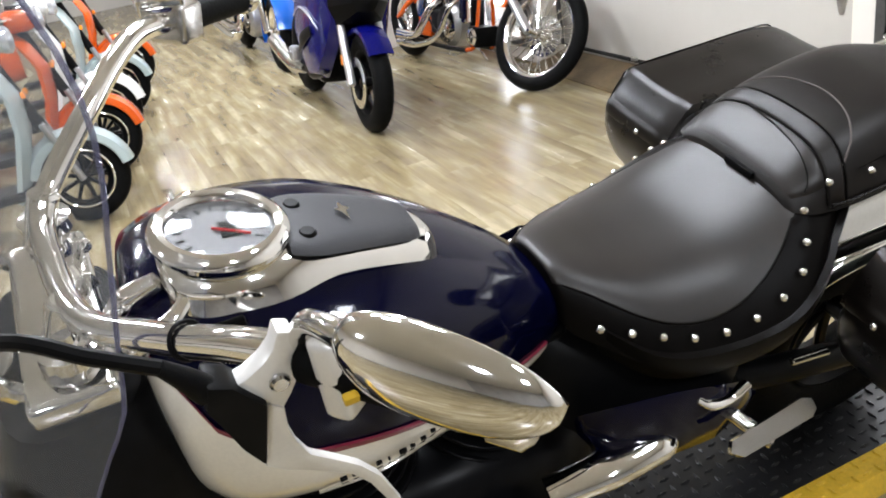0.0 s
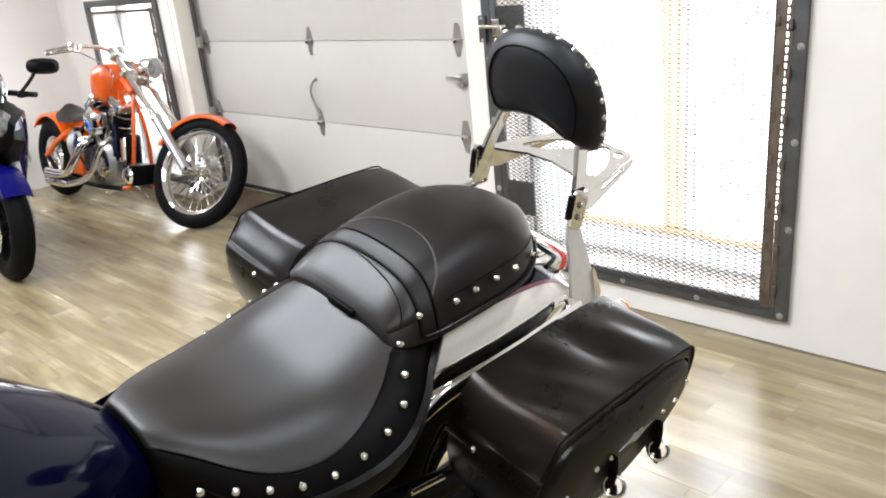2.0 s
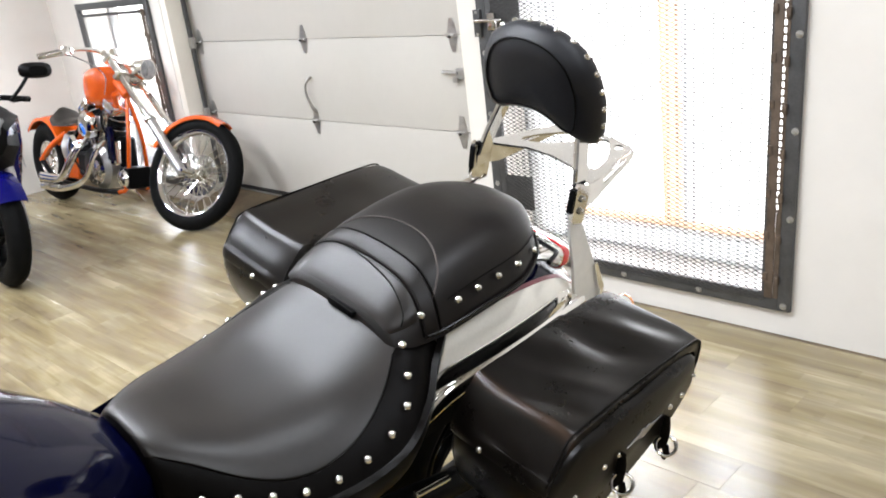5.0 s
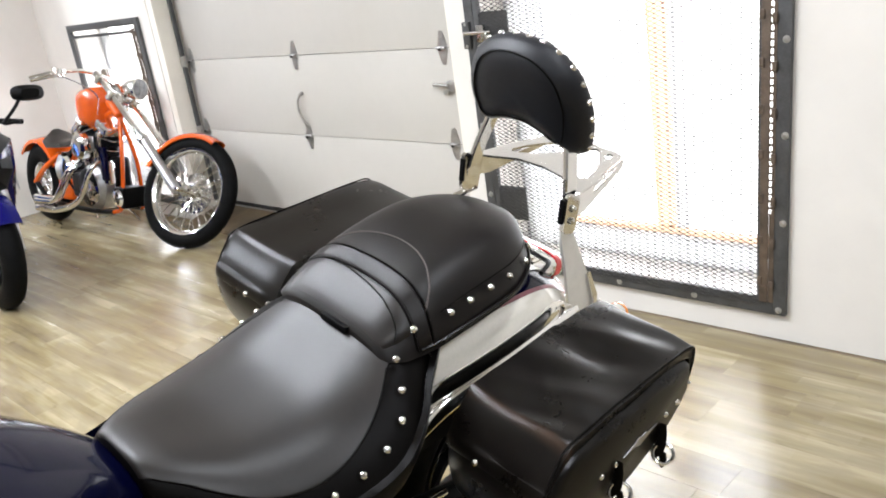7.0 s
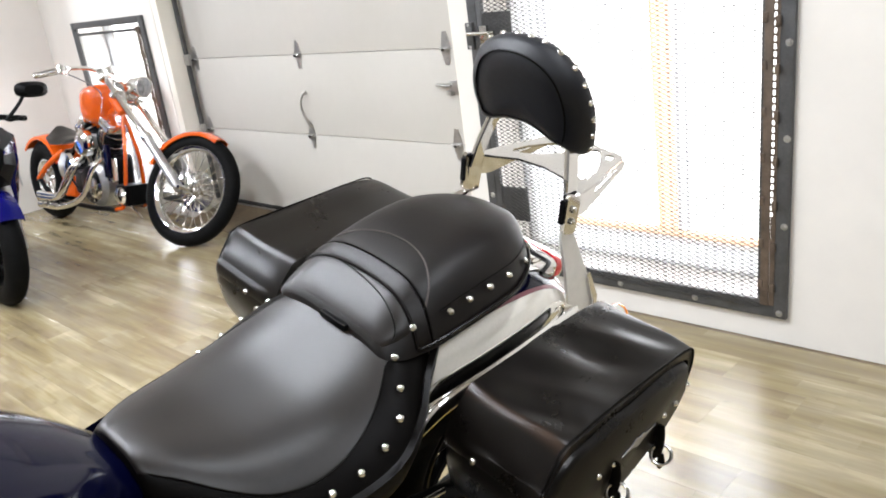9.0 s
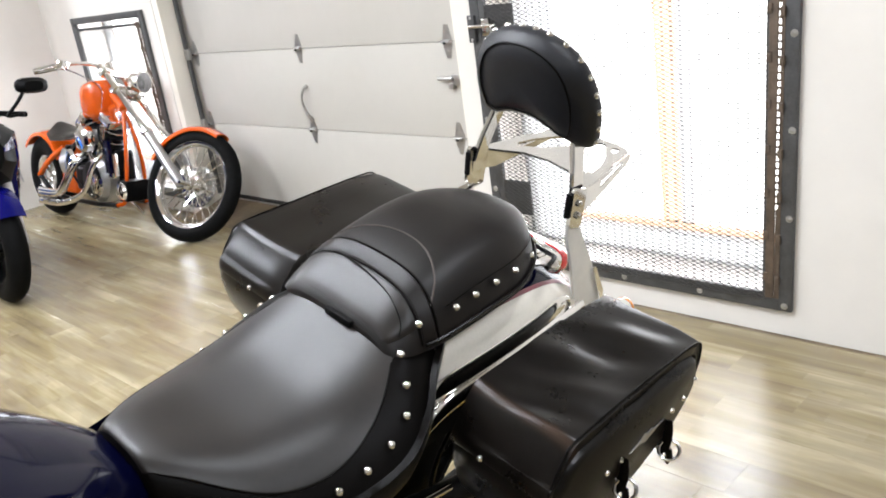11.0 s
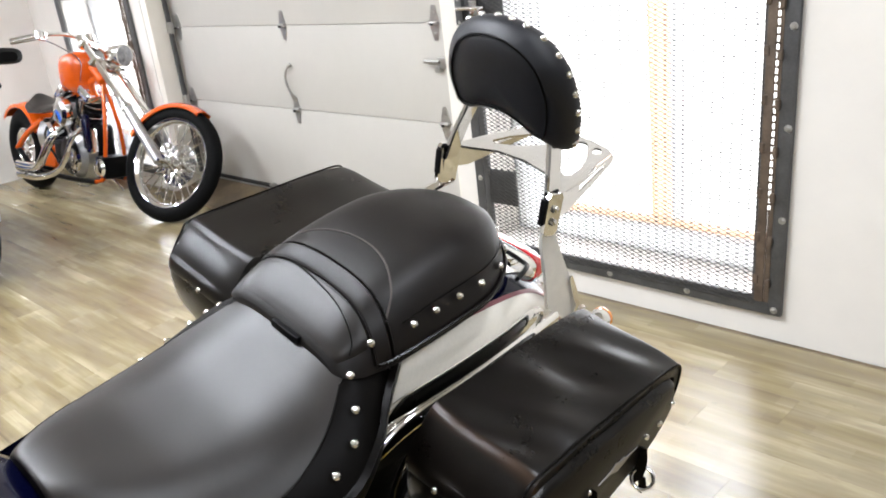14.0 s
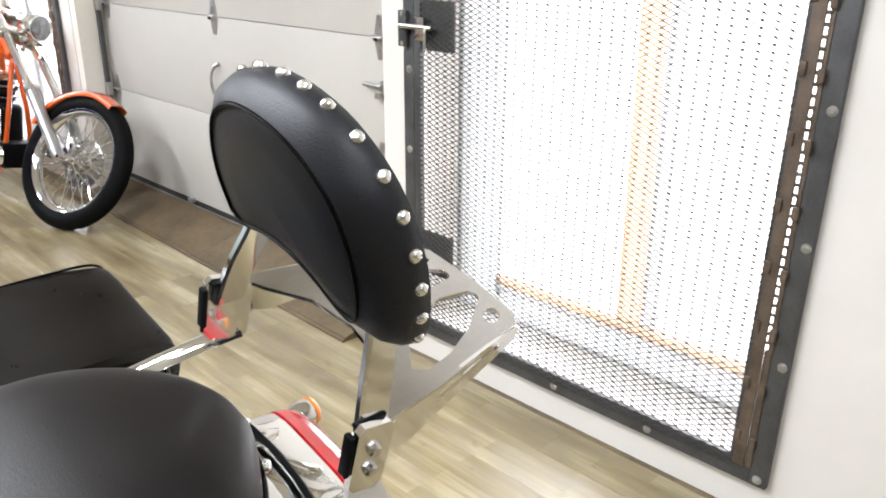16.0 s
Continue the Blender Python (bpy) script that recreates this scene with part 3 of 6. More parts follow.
# ---- floor ----
floor = structure("floor", box((-7.0, -5.0, -0.06), (E_, 15.8, FLOOR_Z - 0.003)), PLYWOOD, "wood-look vinyl plank floor with streaky grain", "floor")
plank_mesh = None
rest = bmesh.new()
row = random.Random(5)
near = 0
for i in range(int(9.96 / PW)):
    x0 = -7.0 + i * PW
    y = -5.0 - row.random() * PL
    while y < 15.8:
        ya, yb = max(y, -5.0), min(y + PL, 15.8)
        full = yb - ya > PL - 1e-6
        if full and -0.2 < x0 < 2.76 and 0.2 < y < 6.2:
            if plank_mesh is None:
                b = box((0, 0, -0.003), (PW - 0.0005, PL - 0.0005, 0.0), 0.0002, 1)
                plank_mesh = bpy.data.meshes.new("plank")
                b.to_mesh(plank_mesh)
                b.free()
                plank_mesh.materials.append(PLANK)
            ob = new("plank", plank_mesh)
            ob.location = (x0, y, FLOOR_Z)
            ob.parent = floor
            near += 1
        elif x0 + PW < E_ and yb - ya > 0.02:
            vs = [rest.verts.new((px_, py_, FLOOR_Z)) for px_, py_ in ((x0, ya), (x0 + PW - 0.0005, ya), (x0 + PW - 0.0005, yb - 0.0005), (x0, yb - 0.0005))]
            rest.faces.new(vs)
        y += PL
tagged(part("planks", rest, PLANK, floor, "", 0), kind="stuff")


# ---- the cruiser on its side stand ----
# local: x to the rear, y to its right, z up; P takes the left side as positive
BIKE = pose(0, 1.532, 0, 15.4, 0, 0)


def P(x, v, w):
    return V(x, -v, w)


def dome_ring(x, hw, wt, wb, n=24, p=3.0, c=0.0, lo=0.0):
    """A cushion's cross-section: a flattened arch, closed by a flat base."""
    pts = []
    for i in range(n + 1):
        s = -math.cos(math.pi * i / n)
        pts.append(P(x, c + hw * s, wt - (wt - wb) * abs(s) ** p))
    return pts


def interp_rows(rows, x):
    xs = [r[0] for r in rows]
    return [float(np.interp(x, xs, [r[k] for r in rows])) for k in range(1, len(rows[0]))]


def fine_rows(rows, n):
    """Smooth the table of sections by a Catmull-Rom through its rows."""
    cols = len(rows[0])
    out = []
    for i in range(len(rows) - 1):
        a, b, c, d = rows[max(i - 1, 0)], rows[i], rows[i + 1], rows[min(i + 2, len(rows) - 1)]
        for k in range(n):
            t = k / n
            out.append([0.5 * (2 * b[j] + (c[j] - a[j]) * t + (2 * a[j] - 5 * b[j] + 4 * c[j] - d[j]) * t * t + (3 * b[j] - a[j] - 3 * c[j] + d[j]) * t ** 3) for j in range(cols)])
    return out + [list(rows[-1])]


def cruiser():
    b = thing("cruiser_motorcycle", BIKE, "dark blue and cream cruiser motorcycle with studded black seats", "motorcycle")

    # rider's seat
    seat_rows = [(0.597, 0.085, 0.893, 0.835), (0.604, 0.108, 0.902, 0.815), (0.64, 0.148, 0.898, 0.800), (0.70, 0.198, 0.884, 0.775), (0.77, 0.226, 0.874, 0.768), (0.87, 0.242, 0.878, 0.778),
                 (0.95, 0.242, 0.902, 0.805), (1.00, 0.220, 0.928, 0.842), (1.04, 0.190, 0.938, 0.872), (1.09, 0.158, 0.936, 0.890)]
    rows = fine_rows(seat_rows, 5)
    # Dark leather all over, so the sides below the seam stay shaded.
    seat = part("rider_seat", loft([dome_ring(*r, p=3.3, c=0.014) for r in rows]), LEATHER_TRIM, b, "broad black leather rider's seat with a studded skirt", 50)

    def on_seat(x, s, lift=0.0):
        hw, wt, wb = interp_rows(rows, x)
        return P(x, 0.014 + hw * s, wt - (wt - wb) * abs(s) ** 3.3 + lift)

    def seam_s(x):
        q = (min(max(x, 0.61), 1.0) - 0.61) / 0.39
        return 0.62 + 0.2 * math.sin(math.pi * q)

    # The lighter top panel carries the ceiling's sheen in its leather.
    panel = []
    for r in rows[2:-6]:
        x, k = r[0], seam_s(r[0])
        top = [on_seat(x, k * math.sin(math.pi * j / 40), 0.0012 if abs(j) < 20 else -0.002) for j in range(-20, 21)]
        panel.append(top + [p - V(0, 0, 0.006) for p in top[::-1]])
    part("top_panel", loft(panel), LEATHER_SEAT, seat, "smooth black leather top panel, ceiling sheen put into its material", 60)
    for sd in (1, -1):
        part("seam", tube([on_seat(0.61 + 0.39 * k / 12, sd * seam_s(0.61 + 0.39 * k / 12), 0.0) for k in range(13)], 0.0022, 6, per=3), LEATHER_TRIM, seat)
        skirt = [(0.645, 0.145, 0.80), (0.70, 0.200, 0.77), (0.77, 0.227, 0.757), (0.87, 0.246, 0.762), (0.95, 0.248, 0.785), (1.01, 0.226, 0.832), (1.05, 0.194, 0.862), (1.10, 0.16, 0.882), (1.14, 0.13, 0.89)]
        ring = []
        for x, v, w in fine_rows([(x, v - (0.016 if sd < 0 else 0), w - (0.02 if sd < 0 else 0)) for x, v, w in skirt], 4):
            ring.append([P(x, 0.012 + sd * (v + 0.002), w + 0.03), P(x, 0.012 + sd * (v + 0.003), w + 0.008), P(x, 0.012 + sd * (v - 0.008), w - 0.026), P(x, 0.012 + sd * (v - 0.02), w - 0.026), P(x, 0.012 + sd * (v - 0.012), w + 0.03)])
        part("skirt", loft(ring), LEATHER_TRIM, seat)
        marks = fine_rows([(0, 0.632, 0.142, 0.839), (3, 0.767, 0.203, 0.808), (5, 0.873, 0.220, 0.816), (7, 0.967, 0.207, 0.862), (9, 1.012, 0.144, 0.925)], 8)
        for k in range(10):
            x, v, w = [float(np.interp(k, [r[0] for r in marks], [r[q] for r in marks])) for q in (1, 2, 3)]
            st = part("stud", stud_bm(0.0074), CHROME, seat)
            st.matrix_local = Matrix.Translation(P(x, 0.012 + v + 0.005, w + 0.002) if sd > 0 else on_seat(x, -0.955)) @ Vector((0, -sd, 0.55)).to_track_quat("Z", "Y").to_matrix().to_4x4()
    part("slot_trim", box((0.993, -0.056, 0.930), (1.003, 0.010, 0.943), 0.003), BLACK, seat, "black lock slot")

    # pillion
    pil_rows = [(1.000, 0.128, 0.938, 0.918), (1.008, 0.145, 0.949, 0.916), (1.030, 0.160, 0.967, 0.914), (1.055, 0.166, 0.984, 0.914), (1.08, 0.170, 0.998, 0.914), (1.12, 0.174, 1.013, 0.918), (1.19, 0.177, 1.029, 0.926), (1.26, 0.177, 1.037, 0.932),
                (1.31, 0.172, 1.037, 0.936), (1.36, 0.153, 1.032, 0.941), (1.40, 0.126, 1.024, 0.945), (1.43, 0.092, 1.014, 0.949), (1.450, 0.052, 1.003, 0.952), (1.458, 0.018, 0.992, 0.954)]
    prow = fine_rows(pil_rows, 5)
    pil = part("pillion_seat", loft([dome_ring(*r, n=32, p=5.0, c=0.004) for r in prow]), LEATHER_PILLION, b, "black leather pillion seat with chrome studs", 50)

    def on_pil(x, s, lift=0.0):
        hw, wt, wb = interp_rows(prow, x)
        return P(x, 0.006 + hw * s * (1 + lift), wt - (wt - wb) * abs(s) ** 5.0 + lift)

    # Overlay in the lighter leather, for the lamp sheen on the pad's front.
    pad = []
    for k in range(9):
        arc = [on_pil(1.003 + (0.052 + 0.021 * (1 - q * q)) * k / 8, q, 0.0016 if 0 < k < 8 and abs(q) < 0.85 else -0.001) for q in [-0.86 + 1.72 * j / 28 for j in range(29)]]
        pad.append(arc + [p - V(0, 0, 0.006) for p in arc[::-1]])
    part("front_pad", loft(pad), LEATHER_SEAT, pil, "smooth front pad with lamp sheen put into its leather", 60)
    strap = []
    for k in range(25):
        s = -0.985 + 1.97 * k / 24
        bow = 0.022 * (1 - s * s)
        strap.append([on_pil(1.056 + d + bow, s, h) for d, h in ((0, 0), (0.003, 0.0042), (0.027, 0.0042), (0.030, 0))])
    part("strap", loft(strap), LEATHER_PILLION, pil, "leather strap across the front")
    # Thin dark beads draw the shadow line along both edges of the strap.
    for d in (-0.001, 0.033):
        part("strap_edge_shadow", tube([on_pil(1.056 + d + 0.022 * (1 - q * q), q, 0.001) for q in [-0.97 + 1.94 * k / 24 for k in range(25)]], 0.0022, 6, per=1), LEATHER_TRIM, pil)
    part("seam", tube([on_pil(1.095 + 0.078 * math.sin(math.pi * k / 14) ** 0.7, -0.80 + 1.6 * k / 14, 0.0008) for k in range(15)], 0.0018, 6, per=2), STITCH, pil)
    part("seam", tube([on_pil(x, q, 0.0024) for q, x in ((-0.35, 1.074), (0.0, 1.069), (0.35, 1.060), (0.60, 1.049), (0.77, 1.038), (0.85, 1.026))], 0.0014, 6), LEATHER_TRIM, pil)
    for sd in (1, -1):
        part("seam", tube([on_pil(1.12 + 0.29 * k / 12, sd * 0.86, 0.0002) for k in range(13)], 0.001, 6, per=2), LEATHER_TRIM, pil)
        row_ = ((1.048, 0.164, 0.971), (1.132, 0.170, 0.969), (1.180, 0.171, 0.974), (1.234, 0.171, 0.977), (1.284, 0.173, 0.982), (1.362, 0.150, 0.972), (1.414, 0.115, 0.971), (1.452, 0.062, 0.972), (1.466, 0.0, 0.972))
        for x, v, w in row_ if sd > 0 else row_[6:8]:
            st = part("stud", stud_bm(0.0070), CHROME, pil)
            out = V(0.1, -sd, 0.35) if x < 1.3 else V(1.0, -sd * 9 * v, 0.35)
            st.matrix_local = Matrix.Translation(P(x, sd * v, w)) @ out.to_track_quat("Z", "Y").to_matrix().to_4x4()
    rim = [P(x, 0.004 + sgn * (hw + 0.0005), wb + 0.012) for sgn, rr in ((1, prow[16::3]), (-1, prow[:16:-3])) for x, hw, wt, wb in rr]
    part("piping", tube(rim, 0.0035, 8, per=2), LEATHER, pil, "rolled leather edge")
    part("seat_base", loft([dome_ring(x, hw - 0.006, wb + 0.012, wb - 0.012, p=6) for x, hw, wt, wb in pil_rows[1:-1]]), BLACK, pil)

    # rear fender in three bands of colour
    mid = [(1.00, 0.890, 0.152), (1.15, 0.915, 0.172), (1.30, 0.918, 0.176), (1.45, 0.897, 0.168), (1.56, 0.845, 0.148), (1.65, 0.765, 0.136), (1.715, 0.67, 0.127), (1.745, 0.57, 0.12)]
    fm = fine_rows(mid, 4)

    def fender_band(a0, a1, lift=0.0, deep=0.135, x0=0.0, x1=2.0):
        rings = []
        for i, (x, w, hw) in enumerate(fm):
            if not x0 < x < x1:
                continue
            nx, nw = fm[min(i + 1, len(fm) - 1)], fm[max(i - 1, 0)]
            d = V(nx[0] - nw[0], nx[1] - nw[1], 0).normalized()
            up = (-d.y, d.x)
            outer, inner = [], []
            for k in range(9):
                a = radians(a0 + (a1 - a0) * k / 8)
                for lst, off in ((outer, lift), (inner, -0.006)):
                    drop = (deep + off) * (1 - max(math.cos(a), 0.0)) ** 1.45 if abs(a) < 1.5708 else deep
                    lst.append(P(x - up[0] * drop + up[0] * off, (hw + off) * math.sin(a), w - up[1] * drop + up[1] * off))
            rings.append(outer + inner[::-1])
        return loft(rings)

    fender = part("rear_fender", fender_band(-50, 50, 0.0, 0.128), BLUE_DARK, b, "dark blue crown of the rear fender")
    part("tail_base", fender_band(-33, 33, 0.003, 0.128, 1.38, 1.60), CREAM, fender, "pale base plate under the tail light")
    # Black sheet added so the gap below the cream side reads dark.
    part("fender_gap_liner", fender_band(-88, 88, -0.022, 0.25), BLACK, fender, "black liner added to darken the gap under the fender side")
    for sd in (1, -1):
        part("fender_side", fender_band(sd * 52.5, sd * 84, 0.0, 0.128), CREAM, fender, "cream fender side")
        part("pinstripe", fender_band(sd * 49.5, sd * 53, 0.0012, 0.128), MAROON, fender, "maroon pinstripe")
        part("fender_rail", tube([P(0.96, sd * 0.192, 0.735), P(1.04, sd * 0.192, 0.768), P(1.12, sd * 0.192, 0.790), P(1.28, sd * 0.191, 0.798), P(1.42, sd * 0.185, 0.802), P(1.54, sd * 0.168, 0.79)], [0.010, 0.012, 0.013, 0.013, 0.012, 0.009], 14, flat=1.4), CHROME, b, "chrome fender rail")
        part("fender_strut", loft([[P(x, sd * (v0 - 0.004), w1), P(x, sd * v0, w1 - 0.004), P(x, sd * (v0 + 0.004), (w0 + w1) / 2), P(x, sd * (v0 + 0.003), w0), P(x, sd * (v0 - 0.006), w0), P(x, sd * (v0 - 0.010), (w0 + w1) / 2)] for x, v0, w0, w1 in fine_rows([(1.045, 0.178, 0.782, 0.806), (1.09, 0.182, 0.784, 0.838), (1.14, 0.186, 0.788, 0.846), (1.24, 0.188, 0.790, 0.848), (1.36, 0.186, 0.792, 0.853), (1.43, 0.180, 0.796, 0.858), (1.462, 0.174, 0.808, 0.846)], 3)]), CHROME, b, "polished chrome fender strut", 60)
        part("rail_cap", tube([P(1.32, sd * 0.186, 0.802), P(1.40, sd * 0.180, 0.826), P(1.462, sd * 0.172, 0.842), P(1.482, sd * 0.171, 0.822), P(1.44, sd * 0.178, 0.800), P(1.33, sd * 0.187, 0.792)], 0.006, 8), CHROME, b, "chrome loop trim")
        # backrest irons
        flare = Matrix(((1, 0, 0, 0), (0, sd * 0.10, 1, -sd * (0.132 + 0.10)), (0, 1, 0, 0), (0, 0, 0, 1)))
        if sd > 0:
            # Near iron in pale alloy: the white it would mirror is in its colour.
            iron = part("side_iron", extrude_plate([(1.497, 1.04), (1.536, 1.04), (1.540, 0.965), (1.566, 0.915), (1.600, 0.852), (1.634, 0.785), (1.636, 0.70), (1.592, 0.755), (1.536, 0.800), (1.520, 0.88), (1.500, 0.95)], [], 0.007, flare), CAST, b, "polished backrest side iron")
            part("fold", extrude_plate([(1.600, 0.852), (1.634, 0.785), (1.636, 0.70), (1.622, 0.705), (1.616, 0.78), (1.590, 0.85)], [], 0.004, Matrix.Translation((0.004, -0.006, 0)) @ flare), CHROME, iron)
            part("nut", rod(P(1.628, 0.168, 0.768), P(1.628, 0.180, 0.768), 0.011, 8), STEEL, iron)
        else:
            part("side_iron", extrude_plate([(1.505, 1.045), (1.553, 1.045), (1.553, 0.963), (1.512, 0.958)], [], 0.007, flare), CHROME, b, "polished backrest side iron")
            part("bag_bar", tube([P(1.545, -0.140, 0.968), P(1.49, -0.150, 0.955), P(1.40, -0.178, 0.915), P(1.33, -0.20, 0.87)], 0.014, 10, flat=0.3), CHROME, b, "flat chrome bag bar")
        br = part("clamp_plate", extrude_plate([(1.493, 0.985), (1.500, 0.976), (1.528, 0.968), (1.536, 0.974), (1.540, 1.045), (1.534, 1.055), (1.500, 1.062), (1.494, 1.056)], [], 0.008, Matrix(((1, 0, 0, 0), (0, 0, 1, -sd * 0.136 - 0.004), (0, 1, 0, 0), (0, 0, 0, 1)))), CHROME, b, "bolted chrome clamp")
        part("rubber_pad", box((1.487, -sd * 0.132 - 0.006, 1.000), (1.4935, -sd * 0.132 + 0.006, 1.052), 0.002), BLACK, br)
        part("rubber_cap", box((1.497, -sd * 0.128 - 0.004, 1.054), (1.534, -sd * 0.128 + 0.004, 1.060), 0.002), BLACK, br)
        for w in (1.028, 1.001):
            part("bolt", revolve([(0, 0.0065), (0.0055, 0.006), (0.0068, 0.005), (0.0075, 0.001), (0.0075, 0)], 8, Matrix.Translation(P(1.516, sd * 0.140, w)) @ Matrix.Rotation(radians(90 * sd), 4, "X")), STEEL, br)
        strip = smooth_path([V(1.520, 0.128, 1.03), V(1.527, 0.116, 1.09), V(1.540, 0.098, 1.16), V(1.545, 0.085, 1.24)], 5)
        part("upright", loft([[P(q.x + dx, sd * (q.y + dv), q.z) for dx, dv in ((-0.019, 0.003), (-0.016, 0.006), (0.016, 0.006), (0.019, 0.003), (0.019, -0.003), (0.016, -0.006), (-0.016, -0.006), (-0.019, -0.003))] for q in strip]), CHROME, b, "flat chrome upright")
        part("rack_flange", extrude_plate([(1.53, 1.0), (1.545, 1.05), (1.76, 1.052), (1.772, 1.045), (1.765, 1.03), (1.58, 0.995)], [[(1.62, 1.022), (1.73, 1.036), (1.73, 1.044), (1.62, 1.036)]], 0.004, Matrix.Translation((0, 0, 0)) @ Matrix(((1, 0, 0, 0), (sd * 0.17, 0, 1, -sd * (0.135 + 0.17 * 1.54)), (0, 1, 0, 0), (0, 0, 0, 1)))), CHROME, b, "rack side flange")
        # turn signals
        sig = part("turn_signal", revolve([(0, -0.042), (0.018, -0.036), (0.028, -0.012), (0.031, 0.01), (0.03, 0.018), (0, 0.018)], 20, Matrix.Translation(P(1.695, sd * 0.182, 0.715)) @ AXIS_X @ Matrix.Scale(0.75, 4)), CHROME, b, "chrome bullet turn signal")
        part("lens", revolve([(0.028, 0.017), (0.027, 0.024), (0.018, 0.032), (0, 0.035)], 20, Matrix.Translation(P(1.695, sd * 0.182, 0.715)) @ AXIS_X @ Matrix.Scale(0.85, 4)), AMBER, sig, "amber lens")
        part("stalk", rod(P(1.62, sd * 0.11, 0.735), P(1.695, sd * 0.178, 0.717), 0.009), CHROME, sig)
    rackm = Matrix.Translation((0, 0, 1.046))

    def oval(cx, cy, rx, ry, n=16, skew=0.0):
        return [(cx + rx * math.cos(2 * math.pi * k / n) + skew * math.sin(2 * math.pi * k / n), cy + ry * math.sin(2 * math.pi * k / n)) for k in range(n)]

    part("luggage_rack", extrude_plate(
        [(1.535, 0.135), (1.62, 0.124), (1.765, 0.094), (1.782, 0.075), (1.786, 0.0), (1.782, -0.075), (1.765, -0.094), (1.62, -0.124), (1.535, -0.135), (1.552, -0.105), (1.585, -0.06), (1.595, 0.0), (1.585, 0.06), (1.552, 0.105)],
        [[(x, s * v) for x, v in ((1.762, 0.016), (1.767, 0.024), (1.764, 0.034), (1.71, 0.070), (1.66, 0.092), (1.618, 0.100), (1.605, 0.090), (1.635, 0.050), (1.69, 0.018), (1.72, 0.010))] for s in (1, -1)] + [oval(1.752, s * 0.066, 0.014, 0.012, 10, skew=-0.005 * s) for s in (1, -1)],
        0.005, rackm), STEEL, b, "polished luggage rack plate with cut-outs")

    # backrest pad
    out = [(-0.132, 1.148), (-0.145, 1.20), (-0.138, 1.255), (-0.112, 1.305), (-0.062, 1.338), (0.0, 1.348), (0.062, 1.338), (0.112, 1.305), (0.138, 1.255), (0.145, 1.20), (0.134, 1.140), (0.105, 1.132), (0.055, 1.152), (0.0, 1.162), (-0.055, 1.156), (-0.105, 1.140)]
    ctr = (0.0, 1.235)
    loop = smooth_path([V(v, w, 0) for v, w in out + out[:1]], 4)[:-1]

    def pad_x(w, d):
        return 1.515 - 0.30 * (w - 1.24) + d

    rings = []
    for sc, d in ((0.05, -0.045), (0.45, -0.043), (0.70, -0.038), (0.74, -0.0345), (0.78, -0.036), (0.92, -0.022), (0.985, -0.006), (1.0, 0.008), (0.985, 0.020), (0.9, 0.026), (0.4, 0.027)):
        ring = []
        for p in loop:
            v, w = ctr[0] + (p.x - ctr[0]) * sc, ctr[1] + (p.y - ctr[1]) * sc
            ring.append(P(pad_x(w, d), v, w))
        rings.append(ring)
    pad = part("backrest_pad", loft(rings), PAD, b, "black padded backrest with a studded rim", 50)
    ring = []
    for p in loop:
        v, w = p.x * 0.76, ctr[1] + (p.y - ctr[1]) * 0.76
        ring.append(P(pad_x(w, -0.0375), v, w))
    part("piping", tube(ring + ring[:1], 0.0018, 6, per=1), LEATHER_TRIM, pad)
    run = smooth_path([V(v, w, 0) for v, w in out[:11]], 8)
    lens = [0.0]
    for p, q in zip(run, run[1:]):
        lens.append(lens[-1] + (q - p).length)
    for k in range(17):
        want = lens[-1] * (k + 0.3) / 16.6
        i = min(max(np.searchsorted(lens, want), 1), len(run) - 1)
        p = run[i]
        n = V(0, -(p.x - ctr[0]), p.y - ctr[1]).normalized()
        st = part("stud", stud_bm(0.0068), CHROME, pad)
        st.matrix_local = Matrix.Translation(P(pad_x(p.y, 0.007), p.x, p.y)) @ n.to_track_quat("Z", "Y").to_matrix().to_4x4()

    # tail light and grab rod
    def hood(x, w, hw, h, n=28, e=0.55):
        return [P(x, hw * math.copysign(abs(math.sin(q)) ** e, math.sin(q)), w + h * math.copysign(abs(math.cos(q)) ** e, math.cos(q))) for q in [2 * math.pi * k / n for k in range(n)]]

    tail = part("tail_light", loft([hood(*r) for r in fine_rows([(1.462, 0.872, 0.045, 0.008), (1.485, 0.868, 0.072, 0.016), (1.520, 0.860, 0.086, 0.025), (1.552, 0.850, 0.090, 0.030), (1.566, 0.846, 0.090, 0.031)], 3)]), CHROME, b, "chrome tail light housing", 60)
    part("lens", loft([hood(*r) for r in fine_rows([(1.567, 0.846, 0.091, 0.033), (1.585, 0.841, 0.091, 0.033), (1.602, 0.835, 0.082, 0.029), (1.612, 0.830, 0.055, 0.018)], 3)]), RED_LENS, tail, "red tail light lens", 60)
    part("rib", tube([P(1.49, -0.035, 0.886), P(1.52, -0.04, 0.889), P(1.545, -0.042, 0.884)], [0.003, 0.007, 0.003], 10), CHROME, tail)
    part("grab_rod", tube([P(1.40, 0.162, 0.935), P(1.455, 0.14, 0.925), P(1.50, 0.10, 0.90), P(1.515, 0.0, 0.895), P(1.50, -0.10, 0.90), P(1.455, -0.14, 0.925), P(1.40, -0.162, 0.935)], 0.005, 8), BLACK, b, "black grab rod behind the pillion seat")

    # saddlebags
    for sd in (1, -1):
        bag = part("saddlebag", saddle_shell(sd, False), LEATHER, b, "large black leather saddlebag with buckled straps", 60)
        part("lid", saddle_shell(sd, True), LEATHER_BAG if sd > 0 else LEATHER, bag, "soft creased lid flap", 60)
